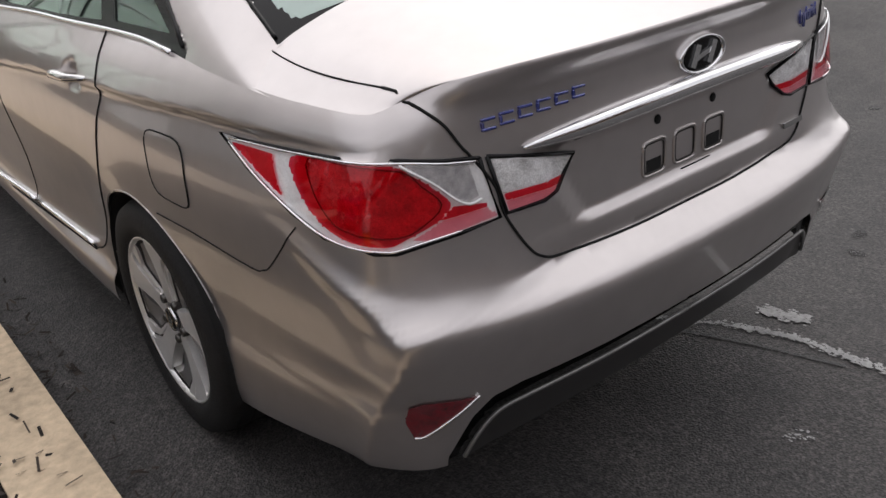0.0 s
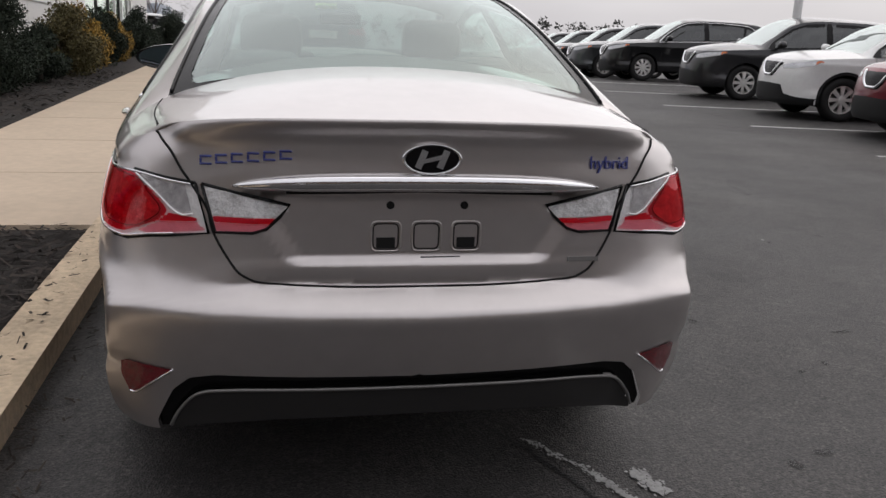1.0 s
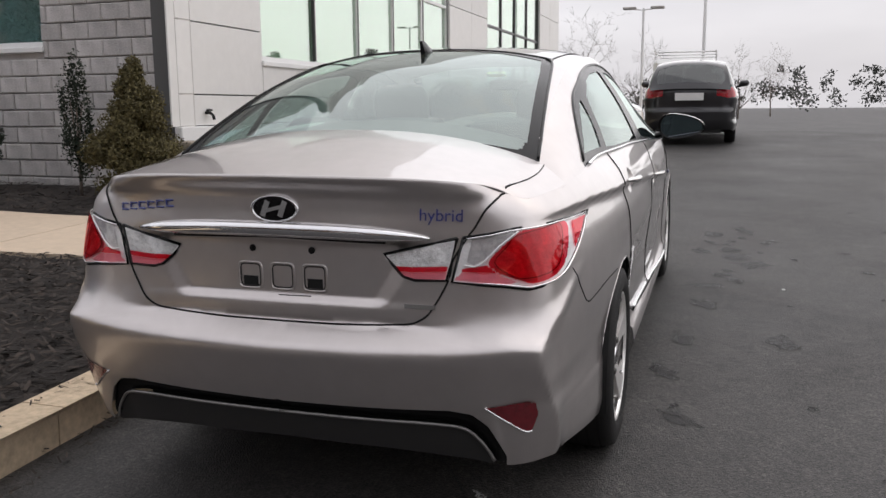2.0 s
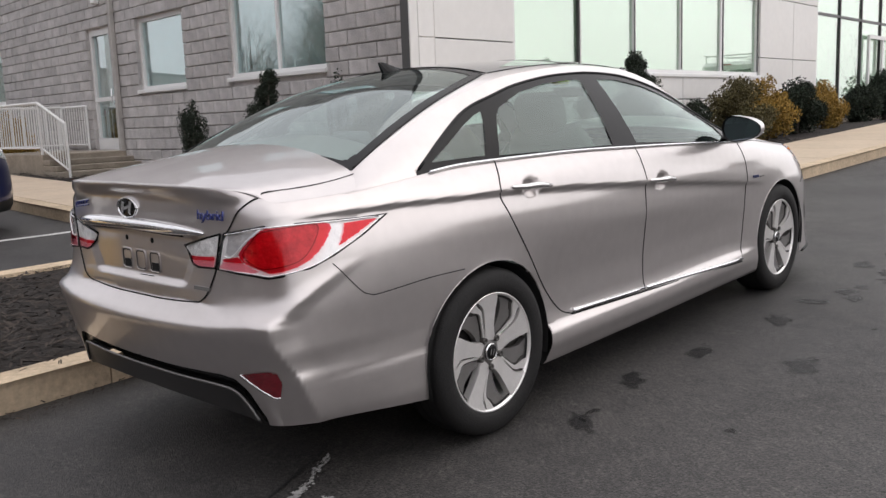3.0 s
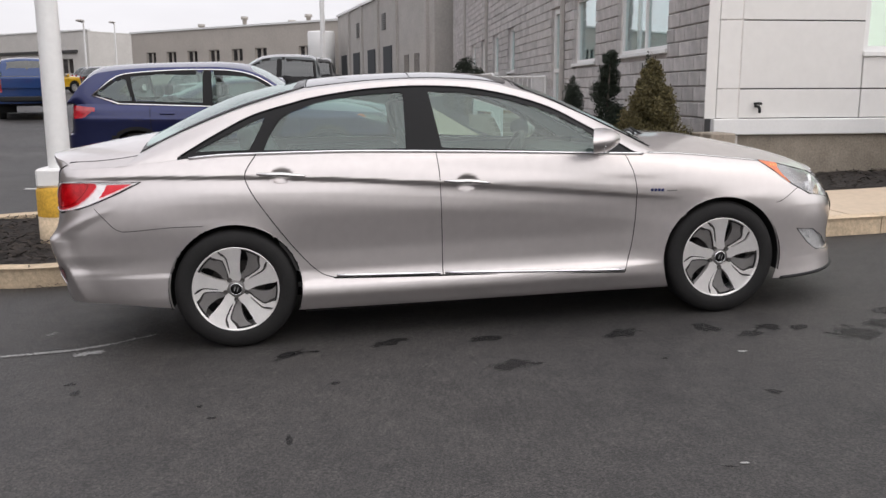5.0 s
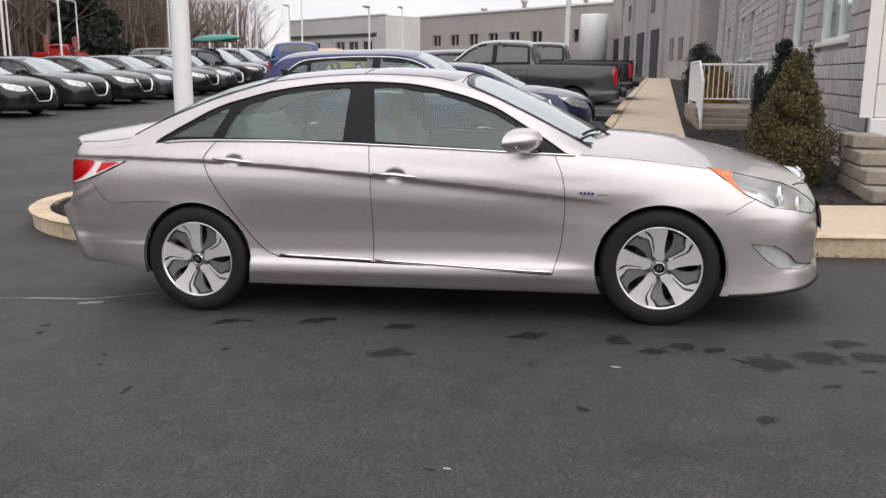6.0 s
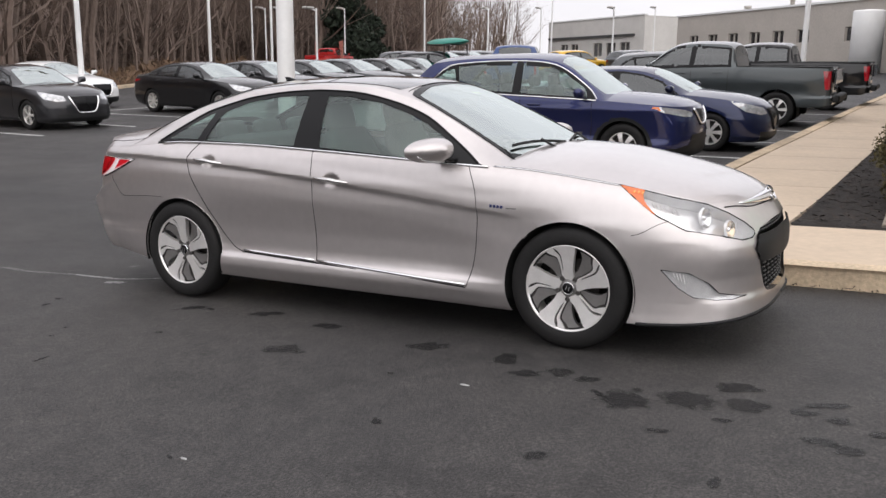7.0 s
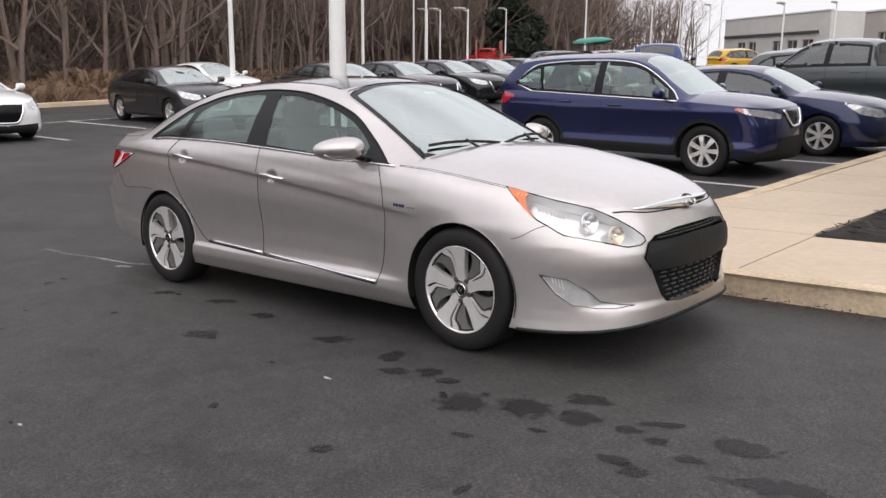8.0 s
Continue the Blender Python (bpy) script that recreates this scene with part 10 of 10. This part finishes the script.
# the row across the lane, noses towards the subject
black_saloon = parked("saloon", "saloon_car", "black saloon with bright wheels in the row of parked cars", P_BLACK, False, True, 8, group="row of dark saloons")
park(black_saloon, -13.84, -15.4, -4, True)
park(black_saloon, -19.2, -15.7, -4)
park(black_saloon, -24.4, -16.0, -4)
grey_saloon = parked("saloon", "saloon_car", "gunmetal grey saloon with dark alloys in the row of parked cars", P_DGREY, False, True, 5, RIM, group="row of dark saloons")
park(grey_saloon, -8.64, -16.27, -5, True)
park(grey_saloon, -16.6, -15.6, -4)
mid_saloon = parked("saloon", "saloon_car", "mid grey saloon in the row of parked cars", P_GREY, False, True, 8, group="row of dark saloons")
park(mid_saloon, -21.8, -15.9, -4, True)
park(mid_saloon, -27.0, -16.2, -4)
white_saloon = parked("saloon", "saloon_car", "white saloon with black grille in the row of parked cars", P_WHITE, False, True, 8, group="row of dark saloons")
park(white_saloon, -3.2, -16.0, 0, True)
park(white_saloon, -13.6, -21.9, 0)
suv_d = parked("suv", "crossover_car", "dark green-grey off-road crossover in the row of parked cars", P_DGREY, True, True, 6)
park(suv_d, -29.0, -16.0, 0, True)
park(suv_d, -31.8, -16.2, 0)
park(silver, -34.6, -16.3, 0)
for x in (-40, -43, -46, -50, -54, -58):
    park(random.Random(int(-x)).choice([grey_saloon, mid_saloon, white_saloon, silver, suv_d]), x, -24 + 0.25 * (x + 40), 20)
for x in (-52, -57, -62, -67, -72, -77):
    park(random.Random(int(-x) + 1).choice([mid_saloon, white_saloon, silver]), x, -14 + 0.3 * (x + 52), 60)
yellow = parked("suv", "yellow_car", "bright yellow off-road car far across the car park", P_YELLOW, True)
park(yellow, -52.0, -18.3, 60, True)
red_far = parked("pickup", "red_truck", "red pickup far across the car park", paint("red_paint", (0.45, 0.02, 0.02)))
park(red_far, -54.5, -41.0, 100, True)

# the row on the other side of the lane, noses towards it
murano = parked("suv", "crossover_car", "dark red crossover with chrome-edged black grille", P_RED, False, True, 8)
park(murano, 10.0, 6.0, 83, True)
sport = parked("suv", "crossover_car", "white compact crossover with black cladding and bright alloys", P_WHITE, True, True, 8, short=0.95, low=0.9)
park(sport, 10.02, 8.82, 83, True)
rogue_g = parked("suv", "crossover_car", "dark grey crossover with chrome grille vee", P_DGREY, False, True, 8)
park(rogue_g, 10.45, 12.5, 83, True)
rogue_b = parked("suv", "crossover_car", "black crossover with chrome window trim and bright alloys", P_BLACK, False, True, 9, chrome_belt=True)
park(rogue_b, 10.9, 18.5, 83, True)
for x, y, c in ((9.8, 3.0, rogue_b), (11.0, 21.6, silver), (11.2, 24.7, rogue_g), (11.3, 27.8, silver), (11.4, 30.9, rogue_g), (11.5, 34.0, sport)):
    park(c, x, y, 83)

# down the lane
lead = parked("suv", "crossover_car", "dark grey crossover seen from behind in the lane", P_DGREY, False, False, 9, short=0.95, low=0.92)
park(lead, 0.58, 14.9, 0, True)
bm = bmesh.new()
add_box(bm, (-0.26, -2.31, 0.86), (0.26, -2.29, 1.0))
part("number_plate", bm, FRAME_WHITE, lead, "pale number plate")
park(white_saloon, -4.1, 29.9, 270)


# ---- far things ----
def work_van(x, y):
    van = new("work_van", None)
    tagged(van, "white work van with a ladder rack, seen from behind", "van")
    bm = bmesh.new()
    add_box(bm, (-0.98, 0.0, 0.42), (0.98, 4.4, 1.35), None, 0.06)
    add_box(bm, (-0.93, 0.06, 1.30), (0.93, 4.3, 2.12), None, 0.12)
    part("body", bm, P_WHITE, van)
    box_part("bonnet", (-0.95, 4.35, 0.42), (0.95, 5.3, 1.15), P_WHITE, van, bevel=0.12)
    for q in (-1, 1):
        box_part("rear_window", (q * 0.06 if q > 0 else -0.80, -0.012, 1.38), (0.80 if q > 0 else -0.06, 0.05, 1.86), DARK_GLASS_SOLID, van, bevel=0.02)
        box_part("tail_lamp", (q * 0.86 if q > 0 else -0.97, -0.02, 0.85), (0.97 if q > 0 else -0.86, 0.04, 1.25), RED_LAMP, van, bevel=0.01)
    box_part("bumper", (-0.98, -0.10, 0.42), (0.98, 0.0, 0.62), MATT_BLACK, van, bevel=0.03)
    for yy in (0.4, 2.0, 3.6):
        tube_part("rack_bar", [(-0.9, yy, 2.12), (-0.9, yy, 2.34), (0.9, yy, 2.34), (0.9, yy, 2.12)], 0.025, FRAME_WHITE, van, sides=6)
    for q in (-0.9, 0.9):
        tube_part("rack_rail", [(q, 0.2, 2.36), (q, 3.9, 2.36)], 0.025, FRAME_WHITE, van, sides=6)
    box_part("high_brake_lamp", (-0.12, 0.0, 2.0), (0.12, 0.05, 2.05), RED_LAMP, van)
    for q in (-0.86, 0.86):
        for yy in (1.1, 4.4):
            simple_wheel(van, q, yy, 0.36, 0.22)
    van.matrix_world = pose(x, y, ground(x, y))


DARK_GLASS_SOLID = material("dark_van_glass", (0.02, 0.022, 0.024), rough=0.06, coat=1.0)
work_van(0.05, 23.0)
for x, y, z in ((-48.7, -43.0, 4.03), (-43.0, -36.7, 3.74), (-32.8, -25.9, 3.24), (-57.5, -41.7, 4.35), (-75.7, -47.3, 5.11), (-59.5, -28.9, 4.3), (-69.0, -28.3, 4.67), (-51.4, -15.7, 3.86), (-68.6, -17.8, 4.55)):
    d = math.hypot(x - 5, y - 3)
    light_pole(x, y, z + 0.030 * d - ground(x, y), 0.07, False, 1, "white steel lamp post far across the car park")
light_pole(-2.67, 40.0, 6.0 - ground(-2.67, 40), 0.08, False, 2, "grey twin-headed lamp post beyond the building")
# stake-sided truck body, boat on a rack, blue pickup, small shop
stake = new("stake_truck_bed", None)
tagged(stake, "red stake-sided truck bed far across the car park", "truck")
M = pose(-53.4, -40.4, ground(-53, -40), 0, 0, 40)
box_part("bed", (-1.8, -1.0, 0.9), (1.8, 1.0, 1.05), paint("faded_red_paint", (0.42, 0.05, 0.035)), stake, m=M)
for k in range(4):
    for q in (-1.0, 1.0):
        box_part("stake_board", (-1.8, q - 0.02, 1.2 + 0.33 * k), (1.8, q + 0.02, 1.42 + 0.33 * k), material("pale_red_board", (0.50, 0.20, 0.15), rough=0.8, noise_scale=3, noise_amount=0.3) if k == 0 and q < 0 else bpy.data.materials["pale_red_board"], stake, m=M)
for k in range(5):
    for q in (-1.02, 1.02):
        box_part("stake_post", (-1.8 + 0.88 * k, q - 0.03, 1.05), (-1.72 + 0.88 * k, q + 0.03, 2.5), bpy.data.materials["pale_red_board"], stake, m=M)
for q in (-0.9, 0.9):
    for u in (-1.2, 1.2):
        simple_wheel(stake, u, q, 0.4, 0.22)
for ob in [o for o in stake.children if o.name.startswith("wheel")]:
    ob.matrix_basis = M @ Matrix.Rotation(radians(90), 4, "Z") @ ob.matrix_basis
boat = new("roof_boat", None)
tagged(boat, "long teal boat carried upside down on a vehicle rack", "boat")
TEAL = material("teal_hull", (0.03, 0.26, 0.20), rough=0.4, noise_scale=2, noise_amount=0.2)
vs, fs = [], []
for i in range(13):
    t = -1 + i / 6
    w = 0.40 * (1 - abs(t) ** 2.2) + 0.02
    for k in range(9):
        a = math.pi * k / 8
        vs.append((2.1 * t, w * math.cos(a), 0.26 * (1 - abs(t) ** 2.5) * math.sin(a) + 0.10 * t * t))
for i in range(12):
    for k in range(8):
        fs.append((i * 9 + k, i * 9 + k + 1, (i + 1) * 9 + k + 1, (i + 1) * 9 + k))
part("hull", from_arrays("hull", vs, fs, TEAL), None, boat)
for u in (-0.9, 0.9):
    tube_part("rack_bar", [(u, -0.6, -0.03), (u, 0.6, -0.03)], 0.025, DARK_METAL, boat, sides=6)
    for q in (-0.55, 0.55):
        tube_part("rack_leg", [(u, q, -0.03), (u, q, -0.55)], 0.025, DARK_METAL, boat, sides=6)
boat.matrix_world = pose(-28.9, -15.8, ground(-29, -16) + 1.98, 0, 0, 55)
blue_pickup = parked("pickup", "pickup_truck", "dark blue pickup standing beyond the crossovers", paint("mid_blue_paint", (0.02, 0.05, 0.16), 0.3, 0.3))
park(blue_pickup, -25.8, -11.0, 110, True)
shop = new("far_shop", None)
tagged(shop, "small pale shop building with a blue band, far away", "building")
box_part("wall", (-23.0, 80.0, -1.0), (-10.6, 90.0, 4.3), material("pale_blue_render", (0.50, 0.55, 0.62), rough=0.8, noise_scale=0.4, noise_amount=0.1), shop)
box_part("fascia", (-23.05, 79.9, 1.9), (-10.55, 80.0, 2.7), material("blue_fascia", (0.05, 0.16, 0.40), rough=0.5, noise_scale=0.5, noise_amount=0.1), shop)
